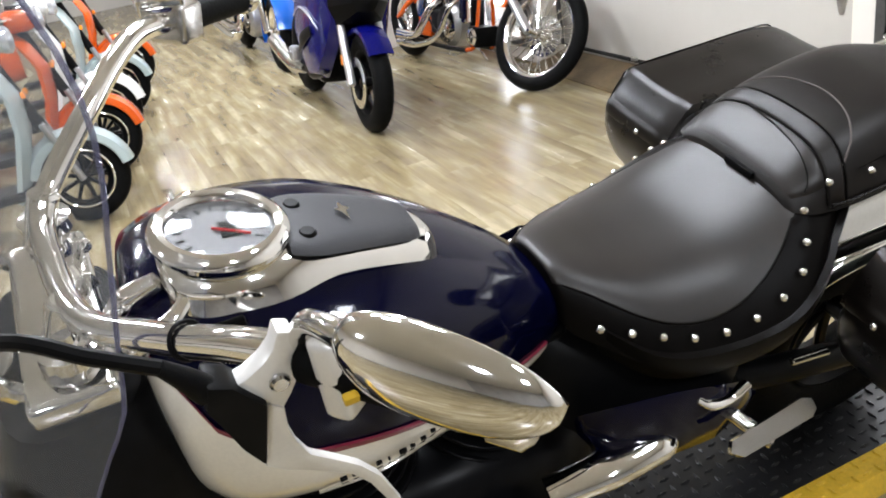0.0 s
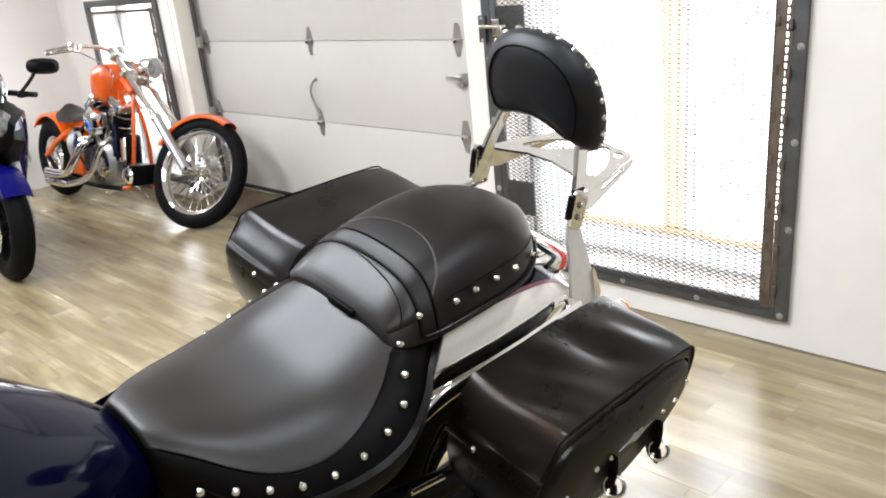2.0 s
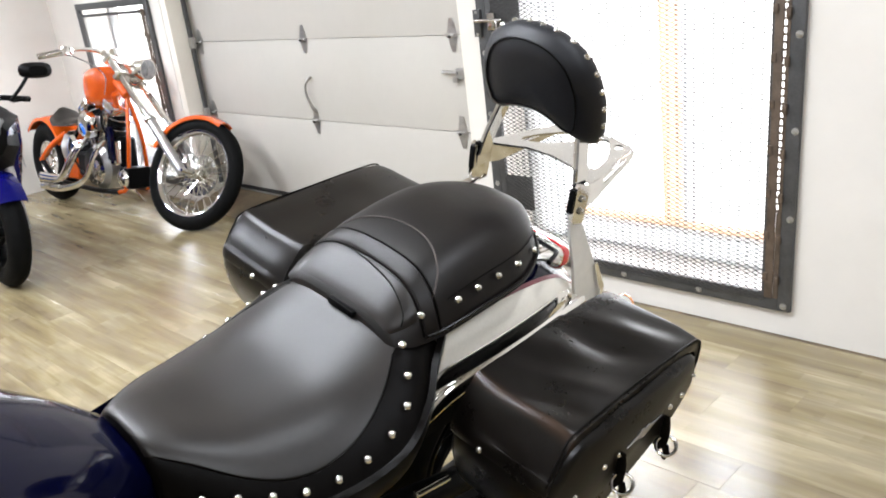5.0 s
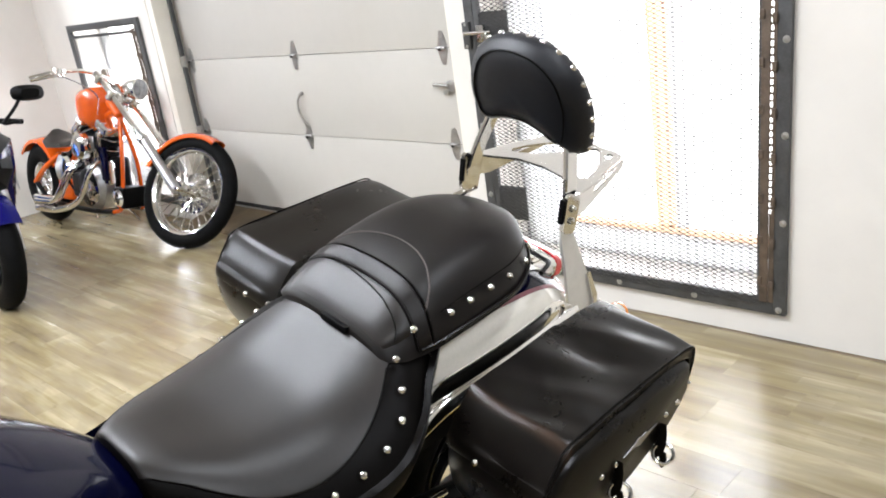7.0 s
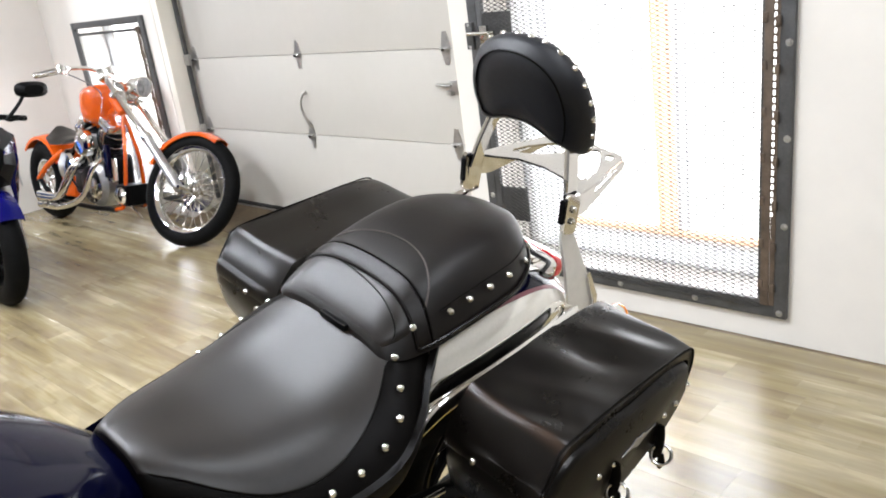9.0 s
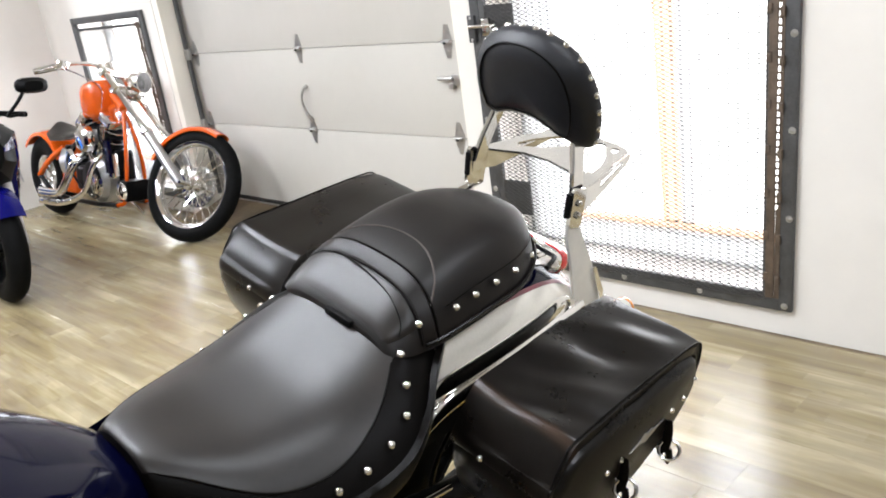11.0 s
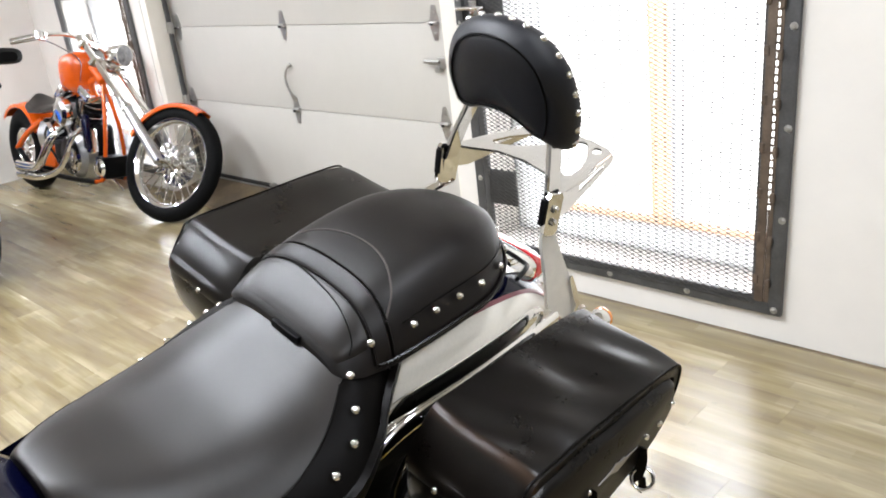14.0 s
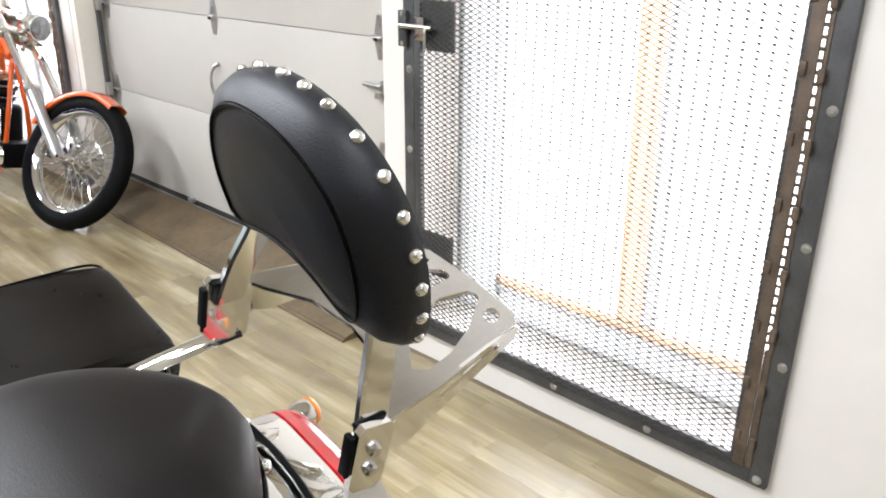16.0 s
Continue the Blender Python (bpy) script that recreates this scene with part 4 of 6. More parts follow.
        edge = [P(x, sd * (0.444 + 0.003 * math.sin(9 * x)), w + bag_lift(sd)) for x, w in ((1.062, 0.785), (1.090, 0.835), (1.125, 0.860), (1.30, 0.866), (1.44, 0.867), (1.507, 0.860), (1.526, 0.82), (1.522, 0.775))]
        part("piping", tube(edge, 0.0026 if sd > 0 else 0.002, 8), LEATHER_TRIM, bag)
        st = part("stud", stud_bm(0.0062), STEEL, bag)
        st.matrix_local = Matrix.Translation(P(1.046, sd * 0.316, 0.785 + bag_lift(sd))) @ Vector((-1, 0, 0.4)).to_track_quat("Z", "Y").to_matrix().to_4x4()
        for x, w in ((1.261, 0.701 + bag_lift(sd)), (1.413, 0.694 + bag_lift(sd))):
            strap = part("strap", tube([P(x, sd * 0.460, w + 0.045), P(x, sd * 0.466, w + 0.02), P(x, sd * 0.466, w - 0.012), P(x, sd * 0.456, w - 0.03)], 0.012, 8, flat=0.2, up=(1, 0, 0)), LEATHER_TRIM, bag)
            part("buckle", torus(0.019, 0.0036, 20, 8, Matrix.Translation(P(x, sd * 0.478, w - 0.018)) @ V(-0.75, -sd * 0.35, 0.55).to_track_quat("Z", "Y").to_matrix().to_4x4()), STEEL, strap, "steel buckle ring")
            part("strap_tip", tube([P(x + 0.003, sd * 0.473, w - 0.018), P(x + 0.005, sd * 0.478, w - 0.035), P(x + 0.005, sd * 0.477, w - 0.055)], [0.009, 0.008, 0.004], 8, flat=0.25, up=(1, 0, 0)), LEATHER_TRIM, strap)
        for x, w in ((1.085, 0.720), (1.13, 0.728), (1.213, 0.742), (1.26, 0.740), (1.423, 0.755), (1.463, 0.761), (1.496, 0.788)):
            s3 = part("stud", stud_bm(0.0062), CHROME, bag)
            s3.matrix_local = Matrix.Translation(P(x, sd * 0.4605, w + bag_lift(sd))) @ Vector((0, -sd, 0)).to_track_quat("Z", "Y").to_matrix().to_4x4()
        part("badge", extrude_plate([(-0.056, -0.006), (-0.02, 0.005), (-0.012, 0.013), (0.0, 0.008), (0.012, 0.013), (0.02, 0.006), (0.056, 0.006), (0.02, -0.003), (0.0, -0.012), (-0.02, -0.005)], [], 0.0016, Matrix.Translation(P(1.337, sd * 0.4612, 0.748 + bag_lift(sd))) @ Matrix.Rotation(radians(90), 4, "X")), ALLOY, bag, "winged pewter badge")

    cruiser_front(b)
    cruiser_lower(b)
    return b


def bag_lift(sd):
    return 0.026 if sd < 0 else 0.0


def saddle_shell(sd, lid):
    """A soft box: side profiles stacked across its width, with creases on the lid."""
    body = [(1.125, 0.849), (1.25, 0.855), (1.36, 0.858), (1.45, 0.858), (1.498, 0.850), (1.516, 0.822), (1.515, 0.768), (1.46, 0.708), (1.36, 0.664), (1.25, 0.630), (1.165, 0.606), (1.105, 0.622), (1.068, 0.68), (1.0525, 0.74), (1.0595, 0.785), (1.086, 0.830)]
    top = [(1.117, 0.867), (1.16, 0.869), (1.25, 0.871), (1.36, 0.874), (1.45, 0.873), (1.508, 0.866), (1.522, 0.855), (1.530, 0.82), (1.524, 0.785), (1.521, 0.785), (1.516, 0.815), (1.495, 0.85), (1.36, 0.86), (1.13, 0.848), (1.085, 0.808), (1.069, 0.786), (1.060, 0.770), (1.056, 0.770), (1.059, 0.790), (1.077, 0.824), (1.104, 0.858)]
    prof = smooth_path([V(x, w, 0) for x, w in (top if lid else body) + (top if lid else body)[:1]], 5)[:-1]
    cx, cw = 1.29, 0.74
    rings = []
    layers = ((0.238, 0.90), (0.244, 0.955), (0.256, 0.99), (0.29, 1.0), (0.33, 1.0), (0.37, 1.0), (0.40, 0.99), (0.432, 0.975), (0.452, 0.945), (0.460, 0.90))
    if lid:
        layers = ((0.240, 0.985), (0.252, 0.998), (0.29, 1.004), (0.33, 1.004), (0.37, 1.004), (0.40, 1.003), (0.428, 1.0), (0.441, 0.994), (0.447, 0.98))
    for v, sc in layers:
        ring = []
        for p in prof:
            x, w = cx + (p.x - cx) * sc, cw + (p.y - cw) * sc
            across = math.sin(math.pi * min(max((v - 0.24) / 0.22, 0), 1))
            if w > 0.8:
                w += across * ((0.009 * math.sin(34 * x + 9 * v) * math.exp(-((x - 1.33) / 0.13) ** 2) + 0.004 * math.sin(61 * x - 25 * v)) * (1.0 if sd > 0 else 0.08) - 0.006)
                w -= 0.05 * max(v - 0.40, 0) / 0.06 * 0.12
            ring.append(P(x, sd * v, w + bag_lift(sd)))
        rings.append(ring)
    return loft(rings)


def tank_c(x):
    return float(np.interp(x, (0.1, 0.2, 0.4), (0.05, 0.048, 0.03)))


def body_c(x):
    return float(np.interp(x, (0.0, 0.35, 0.6), (0.012, 0.008, 0.0)))


TANK = [(0.0, 0.09, 1.055, 0.90), (0.008, 0.145, 1.08, 0.86), (0.025, 0.185, 1.098, 0.83), (0.07, 0.212, 1.112, 0.795), (0.15, 0.226, 1.115, 0.775), (0.26, 0.226, 1.093, 0.768), (0.36, 0.206, 1.049, 0.768), (0.46, 0.168, 0.990, 0.758), (0.55, 0.122, 0.925, 0.752), (0.605, 0.088, 0.872, 0.768)]


def tank_band(a0, a1, lift=0.0, x0=0.0, x1=0.605, thick=0.006, shape=None):
    """Part of the tank's skin between two angles from the crown."""
    rows = [r for r in fine_rows(TANK, 5) if x0 - 1e-6 <= r[0] <= x1 + 1e-6]
    rings = []
    for x, hw, wt, wb in rows:
        c, mid = body_c(x), (wt * 0.52 + wb * 0.48)
        outer, inner = [], []
        s0, s1 = shape(x, a0, a1) if shape else (a0, a1)
        for k in range(17):
            a = radians(s0 + (s1 - s0) * k / 16)
            sn, cs = math.sin(a), math.cos(a)
            e = 0.75
            pv = math.copysign(abs(sn) ** (e if cs > 0 else 0.42), sn)
            pw = math.copysign(abs(cs) ** e, cs)
            hgt = (wt - mid) if cs > 0 else (mid - wb)
            for lst, off in ((outer, lift), (inner, -thick)):
                lst.append(P(x, c + (hw + off) * pv, mid + (hgt + off) * pw))
        rings.append(outer + inner[::-1])
    return loft(rings)


def cruiser_front(b):
    tank = part("fuel_tank", tank_band(-180, 180, 0, thick=0.02), BLUE_DARK, b, "glossy dark blue teardrop fuel tank")

    def swoosh(x, a0, a1):
        up = float(np.interp(x, (0.0, 0.02, 0.06, 0.15, 0.22, 0.32, 0.42, 0.56, 0.6), (20, 45, 80, 94, 96, 99, 102, 104, 112)))
        return (up, 158 - max(0.0, x - 0.25) * 70)

    for sd in (1, -1):
        part("side_panel", tank_band(0, 0, 0.0022, 0.0, 0.57, 0.001, (lambda x, a, c, s=sd: tuple(s * q for q in swoosh(x, a, c)))), CREAM, tank, "cream side panel of the tank")
        part("pinstripe", tank_band(0, 0, 0.003, 0.0, 0.57, 0.001, (lambda x, a, c, s=sd: (s * (swoosh(x, a, c)[0] - 1.6), s * (swoosh(x, a, c)[0] + 0.3)))), MAROON, tank, "maroon pinstripe")
        bar = part("badge", tube([P(0.15, 0.01 + sd * 0.232, 0.858), P(0.24, 0.01 + sd * 0.236, 0.862), P(0.36, 0.01 + sd * 0.215, 0.868)], [0.003, 0.007, 0.004], 8, flat=0.5), CHROME, tank, "chrome tank badge")

    # console with speedometer
    cons = [(0.055, 0.05, 1.128, 1.09), (0.07, 0.078, 1.142, 1.08), (0.11, 0.098, 1.148, 1.075), (0.17, 0.104, 1.145, 1.07), (0.24, 0.094, 1.128, 1.055), (0.32, 0.080, 1.098, 1.03), (0.39, 0.062, 1.062, 1.0), (0.41, 0.045, 1.045, 0.995)]
    con = part("console", loft([dome_ring(*r, p=3.5, c=tank_c(r[0])) for r in fine_rows(cons, 4)]), CHROME, b, "chrome tank console with speedometer", 50)
    inset = [(0.205, 0.062, 1.142, 1.13), (0.24, 0.072, 1.133, 1.12), (0.31, 0.064, 1.108, 1.095), (0.375, 0.048, 1.078, 1.066), (0.388, 0.03, 1.068, 1.06)]
    part("console_pad", loft([dome_ring(*r, p=6, c=tank_c(r[0])) for r in fine_rows(inset, 3)]), GREY_DECAL, con, "grey textured console pad", 50)
    tilt = Matrix.Rotation(radians(9), 4, "Y")
    sm = Matrix.Translation(P(0.135, tank_c(0.13), 1.146)) @ tilt
    bez = part("bezel", revolve([(0.074, -0.004), (0.082, 0.0), (0.085, 0.008), (0.082, 0.016), (0.074, 0.021), (0.066, 0.0195), (0.0615, 0.014), (0.061, 0.004)], 40, sm, closed=True), CHROME, con, "chrome speedometer bezel")
    part("dial", revolve([(0, 0.0065), (0.07, 0.0065), (0.07, 0.002), (0, 0.002)], 36, sm), DIAL, bez, "pale dial face")
    part("needle", box((-0.038, -0.0014, 0.008), (0.01, 0.0016, 0.0105), m=sm @ Matrix.Rotation(radians(150), 4, "Z")), RED_LENS, bez, "red needle")
    part("counter", box((-0.012, -0.016, 0.007), (0.012, 0.016, 0.0085), m=sm @ pose(0.012, 0, 0)), BLACK, bez, "black odometer window")
    for k in range(13):
        a = radians(-30 + 20 * k)
        part("tick", box((0.044, -0.0013, 0.007), (0.054, 0.0013, 0.0082), m=sm @ Matrix.Rotation(a, 4, "Z")), GREY_DECAL, bez)
    glassm = part("glass", revolve([(0, 0.0185), (0.04, 0.018), (0.0635, 0.0145), (0.0635, 0.0125), (0, 0.0165)], 36, sm), DIAL_GLASS, bez, "clear dial glass")
    glassm.visible_shadow = False
    for v in (0.036, -0.030):
        part("knob", revolve([(0, 0.010), (0.009, 0.010), (0.012, 0.006), (0.012, 0)], 14, Matrix.Translation(P(0.232, tank_c(0.23) + v, 1.128)) @ tilt), BLACK, con, "black push knob")
    part("emblem", extrude_plate([(-0.012, 0.002), (-0.004, 0.002), (-0.004, 0.011), (-0.001, 0.018), (0.002, 0.008), (0.010, 0.003), (0.003, -0.004), (0.002, -0.024), (-0.004, -0.006)], [], 0.003, Matrix.Translation(P(0.292, tank_c(0.29), 1.118)) @ Matrix.Rotation(radians(18), 4, "Y")), CHROME, con, "small winged emblem")
    part("filler_cap", revolve([(0, 0.02), (0.022, 0.02), (0.03, 0.014), (0.031, 0.0), (0, 0)], 20, Matrix.Translation(P(0.12, tank_c(0.1) - 0.135, 1.095)) @ Matrix.Rotation(radians(20), 4, "X")), CHROME, tank, "chrome filler cap")

    # Small black block set against the console's left side.
    part("console_block", box((0.085, -0.158, 1.062), (0.128, -0.146, 1.102), 0.004), BLACK, con, "small black block on the console's left")
    for sd in (1, -1):
        for k, (wd, ht) in enumerate(((0.012, 0.011), (0.009, 0.008), (0.010, 0.008), (0.010, 0.010), (0.004, 0.008), (0.013, 0.012), (0.009, 0.008), (0.010, 0.008), (0.009, 0.010))):
            x = 0.178 + 0.0165 * k
            v = 0.01 + sd * (0.2365 - 0.6 * max(0, x - 0.25) ** 1.4)
            part("lettering", box((x, -v - 0.002, 0.868 + 0.04 * (x - 0.2)), (x + wd * 0.8, -v + 0.002, 0.868 + ht * 0.6 + 0.04 * (x - 0.2)), 0.001), BLACK, tank, "dark lettering bar")
    # steering: black volume added to fill the neck area, triple clamp, forks, bars
    part("neck_fill", loft([[P(x, c0 + hw * math.copysign(abs(math.sin(q)) ** 0.6, math.sin(q)), w + 0.0 * hw) for x, q in [(xc + dx * math.copysign(abs(math.cos(q)) ** 0.6, math.cos(q)), q) for q in [2 * math.pi * k / 20 for k in range(20)]]] for w, xc, dx, hw, c0 in ((0.40, 0.02, 0.10, 0.15, 0.0), (0.60, -0.03, 0.13, 0.20, 0.0), (0.80, -0.065, 0.14, 0.205, 0.01), (0.95, -0.08, 0.12, 0.195, 0.01), (1.03, -0.08, 0.085, 0.155, 0.01))]), ENGINE, b, "black fill round the steering neck", 60)
    part("triple_clamp", box((-0.12, -0.17, 1.05), (-0.02, 0.15, 1.085), 0.012, 3), CHROME, b)
    for v in (0.115, 0.06, -0.02, -0.10):
        part("clamp_bolt", revolve([(0, 0.016), (0.008, 0.015), (0.012, 0.008), (0.014, 0.0), (0, 0)], 12, Matrix.Translation(P(-0.03 + 0.03 * abs(v), v, 1.084))), CHROME, b)
    part("tank_bracket", tube([P(-0.02, 0.11, 1.06), P(0.015, 0.12, 1.085), P(0.05, 0.12, 1.10), P(0.08, 0.10, 1.115)], [0.012, 0.016, 0.014, 0.01], 10), CHROME, b)
    part("tank_bracket", tube([P(-0.02, 0.05, 1.07), P(0.01, 0.055, 1.10), P(0.05, 0.06, 1.118)], [0.012, 0.018, 0.012], 10), CHROME, b)
    for v in (0.10, -0.13):
        part("riser", rod(P(-0.075, v, 1.09), P(-0.045, v, 1.165), 0.02), CHROME, b, "chrome handlebar riser")
        fork = part("fork_leg", tube([P(-0.06, v * 1.15, 1.10), P(-0.18, v * 1.15, 0.80), P(-0.36, v * 1.15, 0.34)], 0.03, 14), CHROME, b, "chrome fork leg")
        part("fork_cap", revolve([(0, 0.035), (0.014, 0.035), (0.016, 0.02), (0.034, 0.016), (0.036, 0), (0, 0)], 18, Matrix.Translation(P(-0.06, v * 1.15, 1.10))), CHROME, fork)
    part("handlebar", tube([P(0.24, 0.573, 1.318), P(0.13, 0.434, 1.302), P(0.045, 0.285, 1.225), P(-0.03, 0.15, 1.168), P(-0.055, 0.0, 1.145), P(-0.050, -0.125, 1.150), P(0.032, -0.22, 1.208), P(0.124, -0.33, 1.250), P(0.21, -0.405, 1.232), P(0.335, -0.54, 1.185)], 0.016, 14, per=8), CHROME, b, "wide chrome handlebar")
    for sd, a, c in ((1, P(0.135, 0.44, 1.303), P(0.236, 0.567, 1.317)), (-1, P(0.21, -0.405, 1.230), P(0.33, -0.535, 1.187))):
        d = (c - a).normalized()
        grip = part("grip", rod(a, c, 0.021, 16), RUBBER, b, "ribbed black rubber grip")
        part("grip_cap", rod(c - d * 0.01, c + d * 0.025, 0.0245, 16), CHROME, grip)
        size, spot = ((0.013, 0.020, 0.040), P(0.156, 0.468, 1.306)) if sd > 0 else ((0.028, 0.033, 0.030), a - d * 0.02)
        sw = part("switch_box", box((-size[0], -size[1], -size[2]), size, 0.009, 3, m=Matrix.Translation(spot) @ d.to_track_quat("X", "Z").to_matrix().to_4x4()), CAST if sd > 0 else STEEL, b, "bright switch housing")
        if sd > 0:
            part("button", box((-0.006, -0.004, -0.0035), (0.006, 0.004, 0.0035), 0.002, m=Matrix.Translation(P(0.151, 0.501, 1.308))), YELLOW, sw, "yellow switch")
            part("button", box((-0.005, -0.005, -0.004), (0.005, 0.005, 0.004), 0.002, m=Matrix.Translation(a + V(0.01, -0.0, 0.032))), RED_LENS, sw, "red switch")
            def side(v0):
                return Matrix(((1, 0, 0, 0), (0, 0, -1, -v0), (0, 1, 0, 0), (0, 0, 0, 1)))

            part("lever_perch", extrude_plate([(0.079, 1.306), (0.090, 1.309), (0.104, 1.318), (0.113, 1.328), (0.119, 1.343), (0.130, 1.338), (0.135, 1.318), (0.129, 1.297), (0.119, 1.278), (0.110, 1.265), (0.098, 1.278)], [], 0.018, side(0.432), 0.003), CAST, b, "bright cast clutch perch")
            lev = part("clutch_lever", extrude_plate([(0.099, 1.278), (0.111, 1.268), (0.110, 1.244), (0.114, 1.224), (0.122, 1.203), (0.145, 1.180), (0.161, 1.163), (0.177, 1.137), (0.194, 1.086), (0.184, 1.086), (0.166, 1.133), (0.152, 1.155), (0.122, 1.180), (0.098, 1.197), (0.085, 1.210)], [], 0.010, side(0.442), 0.003), CAST, b, "bright cast clutch lever")
            part("pivot", rod(P(0.112, 0.440, 1.296), P(0.112, 0.455, 1.296), 0.008), STEEL, lev)
            part("lever_boot", extrude_plate([(0.062, 1.322), (0.079, 1.313), (0.099, 1.282), (0.086, 1.216), (0.072, 1.246), (0.056, 1.300)], [], 0.030, side(0.428), 0.004), BLACK, lev, "black rubber lever boot")
            part("cable_ferrule", tube([P(0.037, 0.443, 1.343), P(0.050, 0.445, 1.327), P(0.062, 0.446, 1.309)], [0.006, 0.009, 0.012], 10), BLACK, lev)
            part("clutch_cable", tube([P(0.038, 0.443, 1.342), P(-0.003, 0.43, 1.362), P(-0.05, 0.40, 1.372), P(-0.14, 0.30, 1.30), P(-0.18, 0.14, 1.18), P(-0.13, 0.05, 1.0)], 0.006, 8), BLACK, b, "black clutch cable")
            part("cable_tie", torus(0.0175, 0.0022, 18, 6, Matrix.Translation(P(0.060, 0.312, 1.240)) @ (P(0.09, 0.36, 1.268) - P(0.045, 0.285, 1.225)).to_track_quat("Z", "Y").to_matrix().to_4x4()), BLACK, b, "black cable tie")
        else:
            part("brake_reservoir", box((-0.035, -0.03, 0.0), (0.035, 0.03, 0.035), 0.008, 3, m=Matrix.Translation(a + V(-0.03, -0.01, 0.028))), CHROME, b, "chrome brake fluid reservoir")
    # left mirror
    mm = Matrix.Translation(P(0.186, 0.588, 1.400)) @ (P(0.229, 0.645, 1.390) - P(0.143, 0.532, 1.390)).normalized().to_track_quat("X", "Z").to_matrix().to_4x4()
    rings = []
    for u, r1 in [(0.073 * q, 0.036 * (1 - abs(q) ** 2.4) ** 0.5 * (1 - 0.10 * q)) for q in [math.sin(radians(-88 + 176 * k / 18)) for k in range(19)]]:
        rings.append([mm @ V(u, -r1 * 0.72 * math.cos(a) if math.cos(a) > 0 else -0.008 * math.cos(a), r1 * math.sin(a)) for a in [2 * math.pi * k / 20 for k in range(20)]])
    mir = part("mirror", loft(rings), CHROME, b, "chrome teardrop mirror shell", 60)
    part("mirror_stem", tube([P(0.135, 0.445, 1.325), P(0.138, 0.47, 1.362), P(0.148, 0.515, 1.385), P(0.165, 0.56, 1.388)], [0.010, 0.009, 0.010, 0.014], 10), CHROME, mir)
    # right mirror far side
    m2 = Matrix.Translation(P(0.2, -0.52, 1.30))
    mir2 = part("mirror", revolve([(0, 0.03), (0.03, 0.026), (0.05, 0.012), (0.052, 0.0), (0.0, 0.0)], 24, m2 @ AXIS_X @ Matrix.Rotation(radians(180), 4, "X")), CHROME, b, "chrome mirror shell")
    part("mirror_stem", tube([P(0.185, -0.39, 1.245), P(0.17, -0.43, 1.28), P(0.19, -0.5, 1.295)], 0.008), CHROME, mir2)
    # windscreen
    rings = []
    for k in range(13):
        w = 0.86 + 0.80 * k / 12
        half = 0.27 - 0.12 * max(0, (k - 8) / 4) ** 2 - 0.05 * max(0, (4 - k) / 4)
        ring = []
        for j in range(15):
            v = half * (-1 + 2 * j / 14)
            ring.append((v, -0.19 + 0.19 * (v / 0.27) ** 2 + 0.22 * (w - 1.2)))
        rings.append([P(x, v - 0.012, w) for v, x in ring] + [P(x - 0.004, v - 0.012, w) for v, x in ring[::-1]])
    ws = part("windscreen", loft(rings), SCREEN, b, "tall clear windscreen")
    ws.visible_shadow = False
    part("screen_edge", tube([(r[14] + r[15]) / 2 for r in rings], 0.0026, 6, per=2), SCREEN_EDGE, ws, "bluish screen edge")
    for v in (0.12, -0.14):
        part("screen_bracket", tube([P(-0.06, v, 1.02), P(-0.13, v, 1.08), P(-0.17, v, 1.16)], 0.012, 8), CHROME, b)
    head = part("headlight", revolve([(0, -0.12), (0.05, -0.11), (0.085, -0.06), (0.095, 0.0), (0.09, 0.02), (0, 0.02)], 28, Matrix.Translation(P(-0.24, -0.012, 0.98)) @ Matrix.Rotation(radians(-90), 4, "Y")), CHROME, b, "chrome headlight shell")
    part("lens", revolve([(0.088, 0.019), (0.05, 0.034), (0, 0.04)], 28, Matrix.Translation(P(-0.24, -0.012, 0.98)) @ Matrix.Rotation(radians(-90), 4, "Y")), LENS, head)


def wheel(name, parent, m, R, r, spokes, kind="wire", rim_mat=None, label=""):
    """A wheel about local z, placed by m."""
    rim_mat = rim_mat or CHROME
    w = part(name, torus(R - r, r, 44, 14, m, flat=0.95), RUBBER, parent, label or "black rubber tyre")
    ri = R - 2 * r + 0.012
    part("rim", revolve([(ri, -r * 0.72), (ri + 0.006, -r * 0.72), (ri - 0.012, -r * 0.3), (ri - 0.016, 0), (ri - 0.012, r * 0.3), (ri + 0.006, r * 0.72), (ri, r * 0.72), (ri - 0.022, r * 0.35), (ri - 0.026, 0), (ri - 0.022, -r * 0.35)], 40, m, closed=True), rim_mat, w)
    part("hub", revolve([(0, -0.06), (0.03, -0.06), (0.035, -0.045), (0.028, -0.03), (0.028, 0.03), (0.035, 0.045), (0.03, 0.06), (0, 0.06)], 18, m), rim_mat, w)
    for k in range(spokes):
        a = 2 * math.pi * k / spokes
        if kind == "wire":
            s = 1 if k % 2 else -1
            t = a + s * 0.35 * (1 if (k // 2) % 2 else -1)
            part("spoke", rod(m @ V(0.03 * math.cos(a), 0.03 * math.sin(a), s * 0.04), m @ V((ri - 0.012) * math.cos(t), (ri - 0.012) * math.sin(t), s * 0.004), 0.0026, 6), CHROME, w)
        else:
            part("spoke", tube([m @ V(0.025 * math.cos(a), 0.025 * math.sin(a), 0.02), m @ V(ri * 0.55 * math.cos(a), ri * 0.55 * math.sin(a), 0.016), m @ V((ri - 0.01) * math.cos(a), (ri - 0.01) * math.sin(a), 0.004)], 0.016, 8, flat=0.7), rim_mat, w)
    return w


